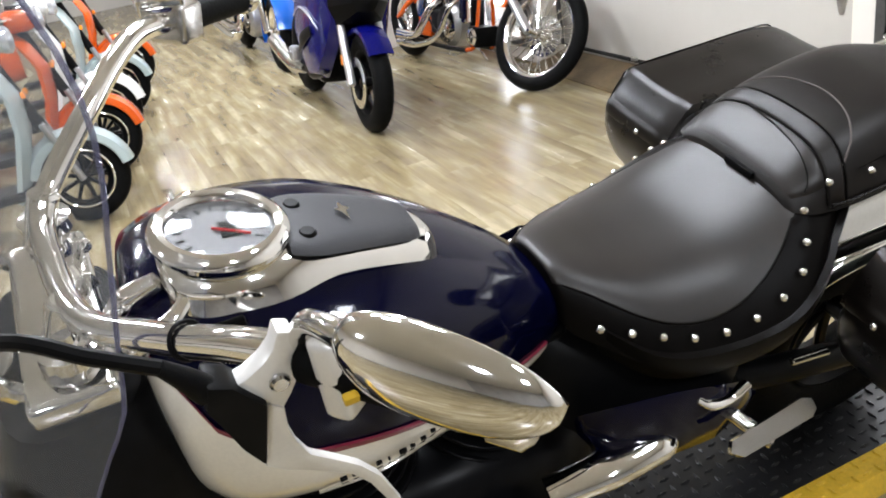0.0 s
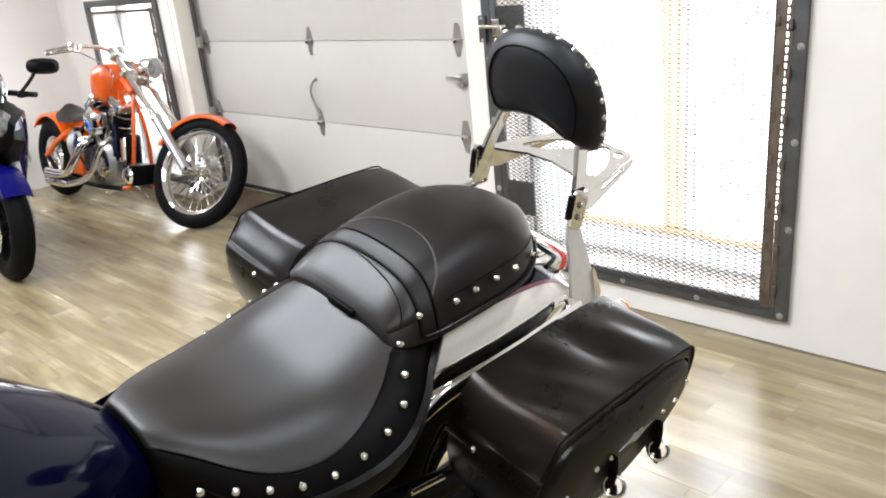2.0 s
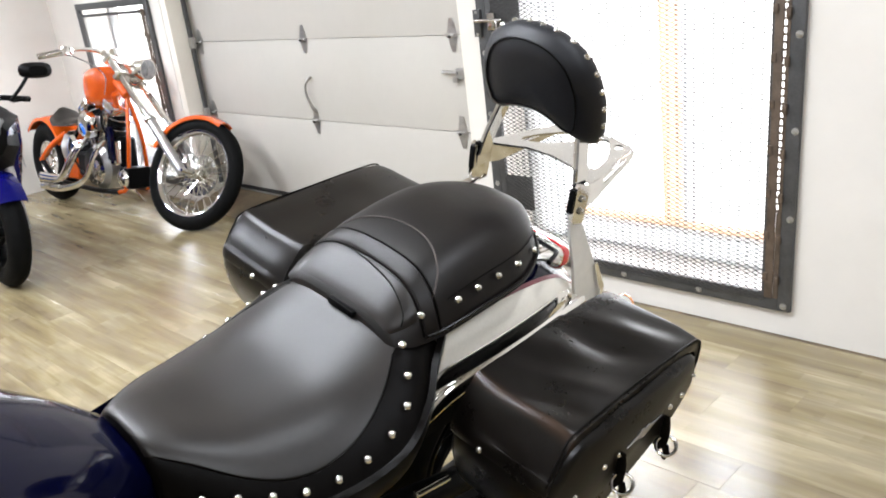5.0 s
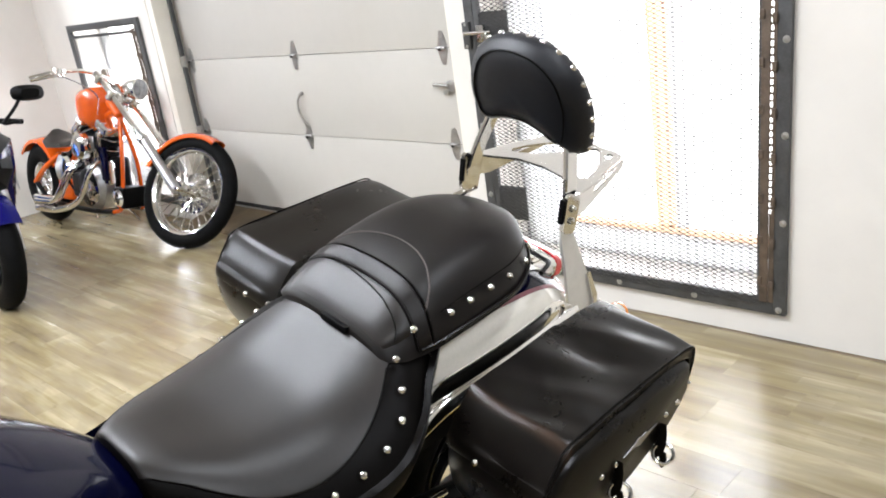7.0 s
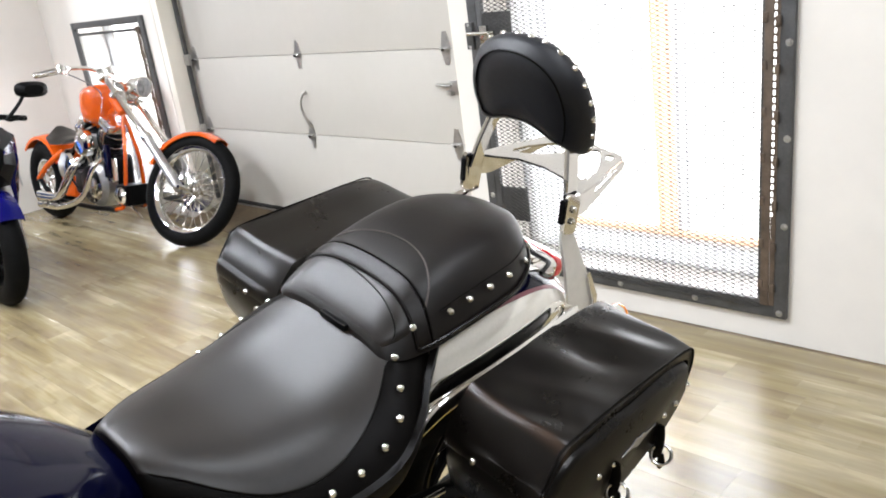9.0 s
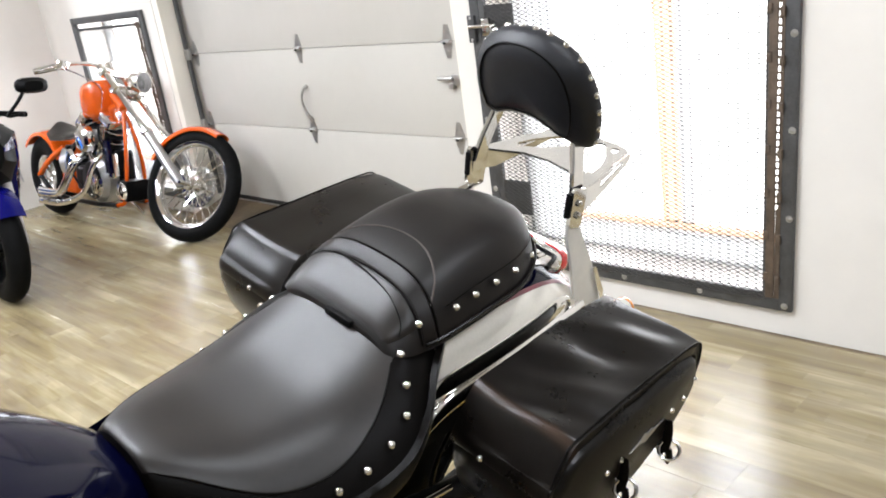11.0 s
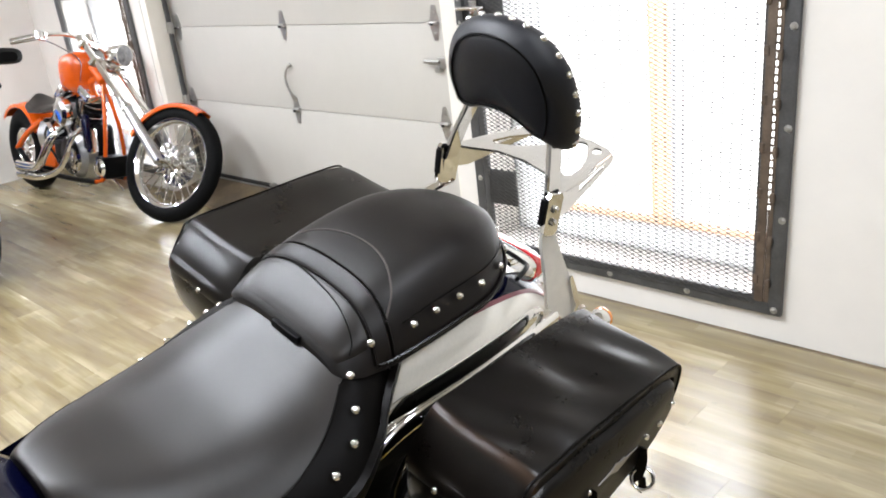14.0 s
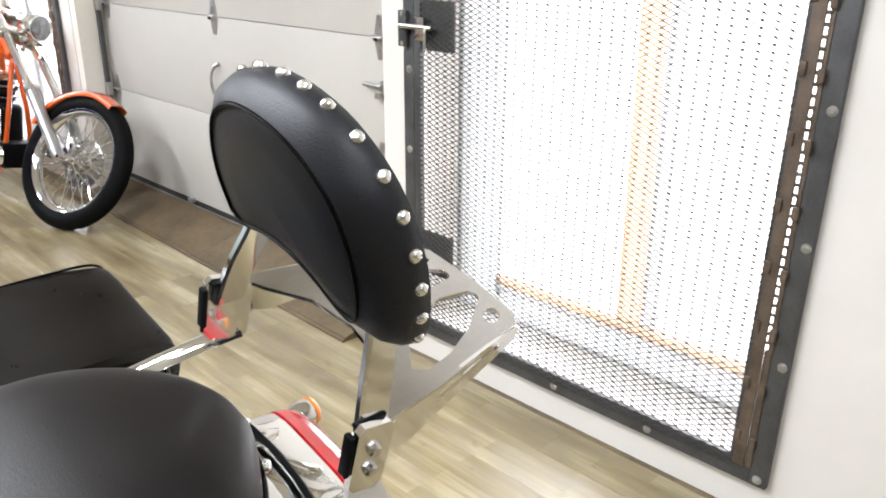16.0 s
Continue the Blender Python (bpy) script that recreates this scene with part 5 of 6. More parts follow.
def cruiser_lower(b):
    wheel("rear_wheel", b, Matrix.Translation(P(1.42, 0, 0.40)) @ AXIS_Y, 0.345, 0.085, 8, "cast", ENGINE)
    wheel("front_wheel", b, Matrix.Translation(P(-0.37, -0.005, 0.385)) @ AXIS_Y, 0.33, 0.065, 8, "cast", ALLOY)
    part("front_fender", loft([[P(-0.37 + rr * math.cos(a), v - 0.005, 0.385 + rr * math.sin(a)) for v, rr in ((-0.085, 0.31), (-0.08, 0.35), (-0.045, 0.375), (0, 0.38), (0.045, 0.375), (0.08, 0.35), (0.085, 0.31), (0.0, 0.365))] for a in [radians(-5 + 12 * k) for k in range(16)]]), BLUE_DARK, b, "dark blue front fender")
    part("frame_tube", tube([P(0.02, 0, 0.96), P(0.1, 0, 0.70), P(0.15, 0.0, 0.38), P(0.45, 0.0, 0.30), P(0.9, 0.0, 0.34), P(1.0, 0, 0.6), P(0.98, 0, 0.78), P(0.6, 0, 0.76)], 0.024), BLACK, b)
    part("frame_cover", loft([dome_ring(*r, p=4) for r in fine_rows([(0.53, 0.08, 0.80, 0.66), (0.60, 0.17, 0.79, 0.62), (0.72, 0.215, 0.765, 0.58), (0.86, 0.215, 0.76, 0.60), (0.96, 0.16, 0.80, 0.65), (1.04, 0.12, 0.84, 0.72)], 4)]), BLACK, b, "black frame cover below the seat")
    for sd in (1, -1):
        cov = part("side_cover", loft([[P(x, sd * (v0 + dv), w) for dv, w in ((0, w1), (0.012, w1 - 0.02), (0.016, (w0 + w1) / 2), (0.012, w0 + 0.02), (0, w0), (-0.01, (w0 + w1) / 2))] for x, v0, w0, w1 in ((0.58, 0.19, 0.655, 0.70), (0.62, 0.225, 0.595, 0.735), (0.72, 0.245, 0.565, 0.735), (0.82, 0.245, 0.555, 0.70), (0.90, 0.225, 0.56, 0.645), (0.94, 0.205, 0.575, 0.60))]), BLUE_DARK, b, "dark blue side cover")
        part("fork_lock", rod(P(0.665, sd * 0.262, 0.605), P(0.665, sd * 0.268, 0.605), 0.013), CHROME, cov)
        part("swingarm", tube([P(0.98, sd * 0.12, 0.5), P(1.2, sd * 0.13, 0.45), P(1.42, sd * 0.13, 0.40)], 0.03), BLACK, b)
        peg = part("passenger_peg", extrude_plate([(-0.005, 0.002), (0.008, 0.018), (0.155, 0.022), (0.172, 0.014), (0.170, -0.004), (0.155, -0.013), (0.012, -0.014)], [], 0.016, Matrix.Translation(P(0.815, sd * 0.30, 0.585)) @ Matrix.Rotation(radians(-8), 4, "Y") @ Matrix.Rotation(radians(35 * sd), 4, "X")), STEEL, b, "passenger floorboard with chrome edge")
        part("bracket", tube([P(0.86, sd * 0.22, 0.60), P(0.88, sd * 0.27, 0.585), P(0.9, sd * 0.31, 0.575)], 0.014), CHROME, peg)
        part("hanger", tube([P(0.765, sd * 0.250, 0.700), P(0.79, sd * 0.26, 0.684), P(0.83, sd * 0.262, 0.680), P(0.865, sd * 0.256, 0.690)], [0.010, 0.013, 0.009, 0.010], 10, flat=0.6), CHROME, b, "chrome hook bracket")
        part("shock_rod", rod(P(0.99, sd * 0.235, 0.655), P(1.07, sd * 0.24, 0.648), 0.007), CHROME, b)
    # engine
    part("crankcase", loft([dome_ring(x, hw, wt, wb, p=5) for x, hw, wt, wb in ((0.12, 0.12, 0.52, 0.24), (0.2, 0.19, 0.56, 0.2), (0.42, 0.21, 0.58, 0.2), (0.6, 0.2, 0.56, 0.22), (0.68, 0.14, 0.5, 0.28))]), ENGINE, b, "black engine crankcase")
    for x0, lean in ((0.27, -0.12), (0.46, 0.14)):
        cyl = part("cylinder", rod(P(x0, 0, 0.5), P(x0 + lean * 0.6, 0, 0.75), 0.085, 20), ENGINE, b)
        for k in range(8):
            t = 0.1 + 0.8 * k / 7
            c = P(x0, 0, 0.5).lerp(P(x0 + lean * 0.6, 0, 0.75), t)
            d = (P(x0 + lean * 0.6, 0, 0.75) - P(x0, 0, 0.5)).normalized()
            part("fin", rod(c - d * 0.004, c + d * 0.004, 0.112, 20), ENGINE, cyl)
        part("cylinder_head", box((x0 + lean * 0.6 - 0.08, -0.09, 0.74), (x0 + lean * 0.6 + 0.08, 0.09, 0.80), 0.02, 3), ENGINE, b)
    part("engine_cover", revolve([(0, 0.04), (0.07, 0.035), (0.10, 0.02), (0.11, 0), (0, 0)], 28, Matrix.Translation(P(0.46, 0.20, 0.42)) @ Matrix.Rotation(radians(90), 4, "X")), CHROME, b, "chrome engine side cover")
    part("engine_cover", revolve([(0, 0.035), (0.045, 0.03), (0.065, 0.015), (0.07, 0), (0, 0)], 28, Matrix.Translation(P(0.27, 0.20, 0.44)) @ Matrix.Rotation(radians(90), 4, "X")), CHROME, b, "chrome engine side cover")
    part("rider_floorboard", loft([[P(x, v, w) for v, w in ((0.24, 0.42), (0.34, 0.425), (0.36, 0.41), (0.34, 0.395), (0.24, 0.40))] for x in (0.30, 0.32, 0.60, 0.63)]), RUBBER, b, "black rubber rider floorboard")
    part("chrome_cover", tube([P(0.50, 0.235, 0.60), P(0.60, 0.25, 0.62), P(0.70, 0.25, 0.625), P(0.735, 0.245, 0.62)], [0.03, 0.035, 0.032, 0.012], 14, flat=0.7), CHROME, b, "chrome gear cover")
    for dv in (0.0, 0.075):
        part("exhaust_pipe", tube([P(0.25, -0.2, 0.60), P(0.22, -0.27, 0.45), P(0.4, -0.27, 0.33 + dv), P(0.9, -0.27, 0.33 + dv), P(1.7, -0.27, 0.36 + dv)], [0.026, 0.026, 0.03, 0.045, 0.045], 14), CHROME, b, "chrome exhaust pipe")
    part("side_stand", tube([P(0.55, 0.12, 0.3), P(0.58, 0.24, 0.16), P(0.60, 0.33, -0.035)], 0.014), BLACK, b)


cruiser()


# ---- tread plate under the cruiser ----
def tread_plate():
    t = thing("tread_platform", Matrix(), "low black diamond tread platform with a yellow painted edge", "platform")
    x0, x1, y0, y1, h = -1.2, 1.70, 1.215, 1.62, 0.055
    part("deck", box((x0, y0 + 0.085, FLOOR_Z), (x1, y1, h), 0.003), PLATE, t)
    part("edge_strip", loft([[V(x, y0, FLOOR_Z), V(x, y0 + 0.084, FLOOR_Z), V(x, y0 + 0.084, h), V(x, y0 + 0.02, h)] for x in (x0, x1)]), YELLOW, t, "yellow painted edge with worn side", 0)
    lug = [bmesh.new(), bmesh.new()]
    n = 0
    for i in range(int((x1 - 0.3) / 0.034)):
        for j in range(int((y1 - y0 - 0.03) / 0.034)):
            x, y = 0.3 + 0.034 * i + 0.017, y0 + 0.035 + 0.034 * j
            a = radians(90 if (i + j) % 2 else 0)
            bm = lug[1] if y < y0 + 0.075 else lug[0]
            c, s = math.cos(a), math.sin(a)
            base = [(-0.0145, 0, 0), (0, -0.0052, 0), (0.0145, 0, 0), (0, 0.0052, 0)]
            v = [bm.verts.new((x + c * p - s * q, y + s * p + c * q, h)) for p, q, r in base] + [bm.verts.new((x + c * p - s * q, y + s * p + c * q, h + 0.0045)) for p, q, r in ((-0.008, 0, 0), (0.008, 0, 0))]
            bm.faces.new((v[0], v[1], v[4])), bm.faces.new((v[1], v[5], v[4])), bm.faces.new((v[1], v[2], v[5])), bm.faces.new((v[2], v[3], v[5])), bm.faces.new((v[3], v[4], v[5])), bm.faces.new((v[3], v[0], v[4]))
    tagged(part("tread_pattern", lug[0], PLATE, t, "raised diamond tread", 0), kind="stuff")
    tagged(part("tread_pattern", lug[1], YELLOW, t, "raised yellow diamond tread", 0), kind="stuff")
    return t


tread_plate()


# ---- the other machines ----
# each is built with x ahead of its rear axle, y to its left, z up
def heading(x, y, deg, lean):
    return pose(x, y, FLOOR_Z, 0, 0, deg) @ Matrix.Rotation(radians(-lean), 4, "X")


def arc_fender(cx, cz, R, half, a0, a1, n=18, thick=0.006, round_=0.02):
    """A mudguard round a wheel in the x-z plane."""
    rings = []
    for k in range(n + 1):
        a = radians(a0 + (a1 - a0) * k / n)
        ring = []
        prof = [(-half, -round_ * 1.4), (-half * 0.96, -round_ * 0.4), (-half * 0.6, 0.0), (0, round_ * 0.4), (half * 0.6, 0.0), (half * 0.96, -round_ * 0.4), (half, -round_ * 1.4)]
        for y, d in prof + [(y * 0.94, d - thick) for y, d in prof[::-1]]:
            ring.append(V(cx + (R + d) * math.cos(a), y, cz + (R + d) * math.sin(a)))
        rings.append(ring)
    return loft(rings)


def vtwin(b, cx, cz, s=1.0):
    """A chrome V-twin engine."""
    case = part("crankcase", revolve([(0, -0.11 * s), (0.11 * s, -0.11 * s), (0.14 * s, -0.08 * s), (0.145 * s, 0.08 * s), (0.11 * s, 0.12 * s), (0, 0.12 * s)], 24, Matrix.Translation((cx, 0, cz)) @ AXIS_Y), ALLOY, b, "polished crankcase")
    part("cam_chest", revolve([(0, -0.012), (0.10 * s, -0.012), (0.115 * s, 0), (0, 0)], 24, Matrix.Translation((cx - 0.02, -0.112 * s, cz)) @ AXIS_Y), ENGINE, case, "black cam chest")
    part("timing_cover", revolve([(0, -0.02), (0.06 * s, -0.016), (0.08 * s, 0), (0, 0)], 20, Matrix.Translation((cx + 0.03, -0.11 * s, cz - 0.02)) @ AXIS_Y), CHROME, case)
    part("gearbox", box((cx - 0.30 * s, -0.09, cz - 0.09), (cx - 0.10 * s, 0.09, cz + 0.08), 0.03, 3), ENGINE, b, "black gearbox")
    for sgn in (1, -1):
        a, c = V(cx, 0, cz + 0.10 * s), V(cx + sgn * 0.14 * s, 0, cz + 0.33 * s)
        d = (c - a).normalized()
        cyl = part("cylinder", rod(a, c, 0.055 * s, 16), ENGINE, b)
        for k in range(7):
            p = a.lerp(c, 0.15 + 0.75 * k / 6)
            part("fin", rod(p - d * 0.004, p + d * 0.004, 0.078 * s, 16), ENGINE if k % 2 else CHROME, cyl)
        part("rocker_box", box((-0.085 * s, -0.065 * s, 0), (0.085 * s, 0.065 * s, 0.06 * s), 0.02, 3, m=Matrix.Translation(c) @ d.to_track_quat("Z", "Y").to_matrix().to_4x4()), CHROME, cyl)
        for o in (-0.02, 0.03):
            part("pushrod", rod(V(cx + o, -0.085 * s, cz + 0.06 * s), c + V(o * 0.6, -0.085 * s, 0), 0.011, 10), CHROME, cyl)
    part("air_cleaner", revolve([(0, -0.05), (0.06 * s, -0.045), (0.078 * s, -0.025), (0.08 * s, 0.02), (0, 0.02)], 24, Matrix.Translation((cx - 0.01, -0.125 * s, cz + 0.25 * s)) @ AXIS_Y), CHROME, b, "round chrome air cleaner")


def chopper():
    b = thing("chopper_motorcycle", heading(2.45, 6.68, -86.6, 9), "orange chopper with long chrome forks and wire wheels", "motorcycle", "parked motorcycles")
    F, FZ = 1.841, 0.334
    wheel("front_wheel", b, Matrix.Translation((F, 0, FZ)) @ AXIS_Y, 0.352, 0.048, 40, "wire", CHROME, "narrow black front tyre on a chrome wire wheel")
    wheel("rear_wheel", b, Matrix.Translation((0.04, 0, 0.305)) @ AXIS_Y, 0.305, 0.09, 24, "wire", CHROME, "wide black rear tyre")
    part("brake_disc", revolve([(0.05, -0.003), (0.13, -0.003), (0.13, 0.003), (0.05, 0.003)], 28, Matrix.Translation((F, 0.05, FZ)) @ AXIS_Y, closed=True), STEEL, b)
    part("brake_caliper", box((F - 0.16, 0.03, FZ + 0.02), (F - 0.09, 0.08, FZ + 0.13), 0.015, 3), CHROME, b)
    part("front_fender", arc_fender(F, FZ, 0.366, 0.058, 62, 158), ORANGE, b, "orange front fender")
    part("rear_fender", arc_fender(0.04, 0.305, 0.322, 0.105, 25, 138), ORANGE, b, "orange rear fender")
    hx, hz = 1.04, 0.978
    for y in (0.095, -0.095):
        leg = part("fork_slider", rod((F - 0.02, y, FZ - 0.01), (F - 0.344, y, FZ + 0.290), 0.030), ALLOY, b, "polished fork slider")
        part("fork_tube", rod((F - 0.32, y, FZ + 0.270), (hx - 0.05, y, hz + 0.075), 0.021), CHROME, leg, "chrome fork tube")
        part("dust_cap", rod((F - 0.335, y, FZ + 0.283), (F - 0.366, y, FZ + 0.309), 0.036), CHROME, leg)
    part("axle", rod((F, -0.13, FZ), (F, 0.13, FZ), 0.014), CHROME, b)
    for t in (0.0, 0.16):
        part("fork_clamp", box((-0.035, -0.13, -0.018), (0.035, 0.13, 0.018), 0.01, 3, m=Matrix.Translation((hx + 0.01 + t * 0.76, 0, hz + 0.022 - t * 0.645)) @ Matrix.Rotation(radians(-50), 4, "Y")), CHROME, b)
    for y in (0.05, -0.05):
        part("riser", rod((hx - 0.02, y, hz + 0.02), (hx - 0.12, y, hz + 0.078), 0.015), CHROME, b)
    half = [(hx - 0.12, 0, hz + 0.08), (hx - 0.14, 0.12, hz + 0.075), (hx - 0.20, 0.25, hz + 0.025), (hx - 0.29, 0.37, hz - 0.06)]
    part("handlebar", tube([(x, -y, z) for x, y, z in half[:0:-1]] + half, 0.013), CHROME, b, "chrome drag bar")
    for s in (1, -1):
        part("grip", rod((hx - 0.225, s * 0.283, hz + 0.002), (hx - 0.295, s * 0.377, hz - 0.065), 0.019), STEEL, b, "ribbed metal grip")
        part("lever", tube([(hx - 0.17, s * 0.25, hz + 0.01), (hx - 0.15, s * 0.31, hz - 0.02), (hx - 0.23, s * 0.39, hz - 0.075)], 0.007, 8), CHROME, b)
        part("switch_housing", box((hx - 0.225, s * 0.255 - 0.03, hz - 0.01), (hx - 0.165, s * 0.255 + 0.03, hz + 0.045), 0.012), CHROME, b)
        part("cable", tube([(hx - 0.18, s * 0.24, hz), (hx - 0.08, s * 0.17, hz - 0.03), (hx - 0.02, s * 0.08, hz - 0.08), (hx - 0.02, s * 0.05, hz - 0.2)], 0.004, 6), STEEL, b, "braided control cable")
    part("speedometer", revolve([(0, 0.035), (0.03, 0.03), (0.036, 0.015), (0.036, -0.03), (0, -0.035)], 18, Matrix.Translation((hx - 0.06, 0, hz + 0.085)) @ Matrix.Rotation(radians(-35), 4, "Y")), CHROME, b)
    hl = part("headlight", revolve([(0, -0.10), (0.04, -0.09), (0.07, -0.05), (0.082, 0.0), (0.086, 0.02), (0.082, 0.03), (0, 0.03)], 28, Matrix.Translation((hx + 0.225, 0, hz - 0.005)) @ AXIS_X @ Matrix.Diagonal((0.85, 0.85, 1.15, 1))), CHROME, b, "chrome bullet headlight")
    part("lens", revolve([(0.078, 0.029), (0.05, 0.04), (0, 0.045)], 28, Matrix.Translation((hx + 0.225, 0, hz - 0.005)) @ AXIS_X @ Matrix.Diagonal((0.85, 0.85, 1.15, 1))), HEADLAMP, hl)
    part("headlight_bracket", tube([(hx + 0.10, 0, hz - 0.06), (hx + 0.17, 0, hz - 0.10), (hx + 0.24, 0, hz - 0.06)], 0.014), CHROME, b)
    # frame
    part("frame_tube", tube([(1.12, 0, 0.82), (1.02, 0, 0.80), (0.78, 0, 0.71), (0.45, 0, 0.53), (0.28, 0.0, 0.48)], 0.024, 12), ORANGE, b, "orange frame tube")
    part("frame_tube", tube([(0.62, 0, 0.66), (0.5, 0, 0.4), (0.45, 0, 0.2)], 0.022, 12), ORANGE, b, "orange frame tube")
    for s in (1, -1):
        part("frame_tube", tube([(0.42, s * 0.08, 0.53), (0.24, s * 0.12, 0.43), (0.08, s * 0.135, 0.315)], 0.020, 12), ORANGE, b, "orange frame tube")
        part("lower_rail", tube([(0.08, s * 0.135, 0.315), (0.3, s * 0.13, 0.19), (0.8, s * 0.12, 0.16), (1.12, s * 0.10, 0.165)], 0.017, 12), BLACK, b, "black lower frame rail")
        part("frame_tube", tube([(1.12, s * 0.10, 0.165), (1.19, s * 0.075, 0.21), (1.215, s * 0.05, 0.5), (1.15, 0.0, 0.81)], 0.013, 12), ORANGE, b, "orange frame tube")
    part("head_tube", rod((1.17, 0, 0.79), (1.05, 0, 0.892), 0.036), ORANGE, b, "orange steering head")
    tank = [(0.77, 0.075, 0.93, 0.76), (0.785, 0.106, 0.962, 0.742), (0.83, 0.118, 0.976, 0.730), (0.90, 0.120, 0.985, 0.72), (0.965, 0.105, 0.978, 0.74), (1.00, 0.06, 0.94, 0.79)]
    part("fuel_tank", loft([[V(x, hw * math.copysign(abs(math.sin(a)) ** 0.6, math.sin(a)), (t + l) / 2 + (t - l) / 2 * math.copysign(abs(math.cos(a)) ** 0.6, math.cos(a))) for a in [2 * math.pi * k / 24 for k in range(24)]] for x, hw, t, l in fine_rows(tank, 4)]), ORANGE, b, "tall orange fuel tank", 60)
    part("saddle", loft([[V(x, y * hw, z + (h * (1 - abs(y) ** 2.4))) for y in [-1 + 0.125 * k for k in range(17)]] for x, hw, z, h in ((0.22, 0.06, 0.66, 0.035), (0.26, 0.13, 0.615, 0.065), (0.36, 0.155, 0.575, 0.055), (0.48, 0.135, 0.575, 0.05), (0.60, 0.06, 0.605, 0.03))]), LEATHER, b, "small dark leather solo saddle")
    part("oil_tank", revolve([(0, -0.10), (0.10, -0.10), (0.12, -0.08), (0.12, 0.08), (0.10, 0.10), (0, 0.10)], 20, Matrix.Translation((0.44, 0, 0.42)) @ AXIS_Y), CHROME, b, "round oil tank")
    part("battery_box", box((0.36, -0.10, 0.2), (0.56, 0.10, 0.36), 0.02, 3), ORANGE, b)
    part("regulator", box((1.12, -0.09, 0.19), (1.24, 0.09, 0.33), 0.015), BLACK, b)
    part("horn_cover", revolve([(0, -0.03), (0.05, -0.02), (0.06, 0.0), (0, 0)], 18, Matrix.Translation((1.18, -0.09, 0.26)) @ AXIS_Y), CHROME, b)
    part("side_panel", box((1.08, -0.135, 0.38), (1.17, -0.12, 0.60), 0.006), BLUE_DARK, b, "dark blue cover")
    vtwin(b, 0.88, 0.32, 1.12)
    for k in range(9):
        q = radians(40 * k)
        part("case_bolt", revolve([(0, 0.008), (0.007, 0.006), (0.008, 0)], 8, Matrix.Translation((0.91 + 0.085 * math.cos(q), -0.146, 0.30 + 0.085 * math.sin(q))) @ AXIS_Y @ Matrix.Rotation(radians(180), 4, "X")), STEEL, b)
    part("carburettor", box((0.80, -0.13, 0.56), (0.90, -0.06, 0.66), 0.018, 3), ALLOY, b, "cast carburettor")
    part("intake", tube([(0.86, -0.05, 0.60), (0.88, 0.0, 0.60), (0.90, 0.05, 0.60)], 0.028), BLACK, b, "black intake manifold")
    part("magneto", rod((1.04, -0.06, 0.34), (1.04, -0.06, 0.50), 0.038, 16), CHROME, b, "chrome magneto")
    part("starter_motor", rod((0.62, -0.02, 0.50), (0.78, -0.02, 0.50), 0.042, 16), CHROME, b)
    for pts in ([(0.50, -0.10, 0.48), (0.60, -0.16, 0.42), (0.75, -0.17, 0.30), (0.82, -0.15, 0.24)], [(0.52, -0.08, 0.52), (0.66, -0.12, 0.56), (0.78, -0.13, 0.62)], [(1.04, -0.08, 0.50), (1.02, -0.12, 0.60), (0.98, -0.10, 0.68)]):
        part("hose", tube(pts, 0.008, 8), BLACK, b, "black hose")
    part("exhaust_pipe", tube([(0.74, -0.10, 0.48), (0.70, -0.175, 0.42), (0.58, -0.20, 0.27), (0.46, -0.20, 0.205), (0.20, -0.20, 0.195)], [0.018, 0.022, 0.024, 0.024, 0.024], 14), CHROME, b, "chrome drag pipe")
    for x in (0.28, 0.40):
        part("heat_shield", tube([(x, -0.215, 0.155), (x + 0.09, -0.218, 0.16)], [0.016, 0.016], 10), STEEL, b)
    # Black block added so the gaps between engine parts look shaded.
    part("engine_backing", box((0.62, -0.03, 0.22), (1.06, 0.10, 0.52), 0.04, 3), ENGINE, b, "black block added to darken the gaps behind the engine")
    for k, dz in enumerate((0.0, 0.075)):
        part("exhaust_pipe", tube([(1.0 - 0.26 * k, -0.10, 0.50), (0.98 - 0.24 * k, -0.165, 0.43), (0.84 - 0.2 * k, -0.19, 0.24 + dz), (0.5, -0.19, 0.15 + dz), (0.18, -0.19, 0.14 + dz)], [0.016, 0.018, 0.02, 0.025, 0.025], 14), CHROME, b, "chrome drag pipe")
    part("side_stand", tube([(0.8, 0.1, 0.17), (0.82, 0.18, 0.10), (0.84, 0.24, 0.012)], 0.011), CHROME, b)
    part("jiffy_foot", rod((0.78, -0.05, 0.16), (0.78, -0.05, 0.09), 0.008), CHROME, b)
    steer = Matrix.Translation((1.131, 0, 0.824)) @ Matrix.Rotation(radians(25), 4, V(-0.7637, 0, 0.6456)) @ Matrix.Translation((-1.131, 0, -0.824))
    for o in b.children:
        if o.name.split(".")[0] in ("front_wheel", "brake_disc", "brake_caliper", "front_fender", "fork_slider", "axle", "fork_clamp", "riser", "handlebar", "grip", "lever", "switch_housing", "cable", "speedometer", "headlight", "headlight_bracket"):
            o.matrix_local = steer
    return b


def shell(rows, n=20, e=0.7):
    """A closed skin of rounded sections: rows of x, half-width, top, bottom."""
    return loft([[V(x, hw * math.copysign(abs(math.sin(a)) ** e, math.sin(a)), (t + l) / 2 + (t - l) / 2 * math.copysign(abs(math.cos(a)) ** e, math.cos(a))) for a in [2 * math.pi * k / n for k in range(n)]] for x, hw, t, l in fine_rows(rows, 4)])


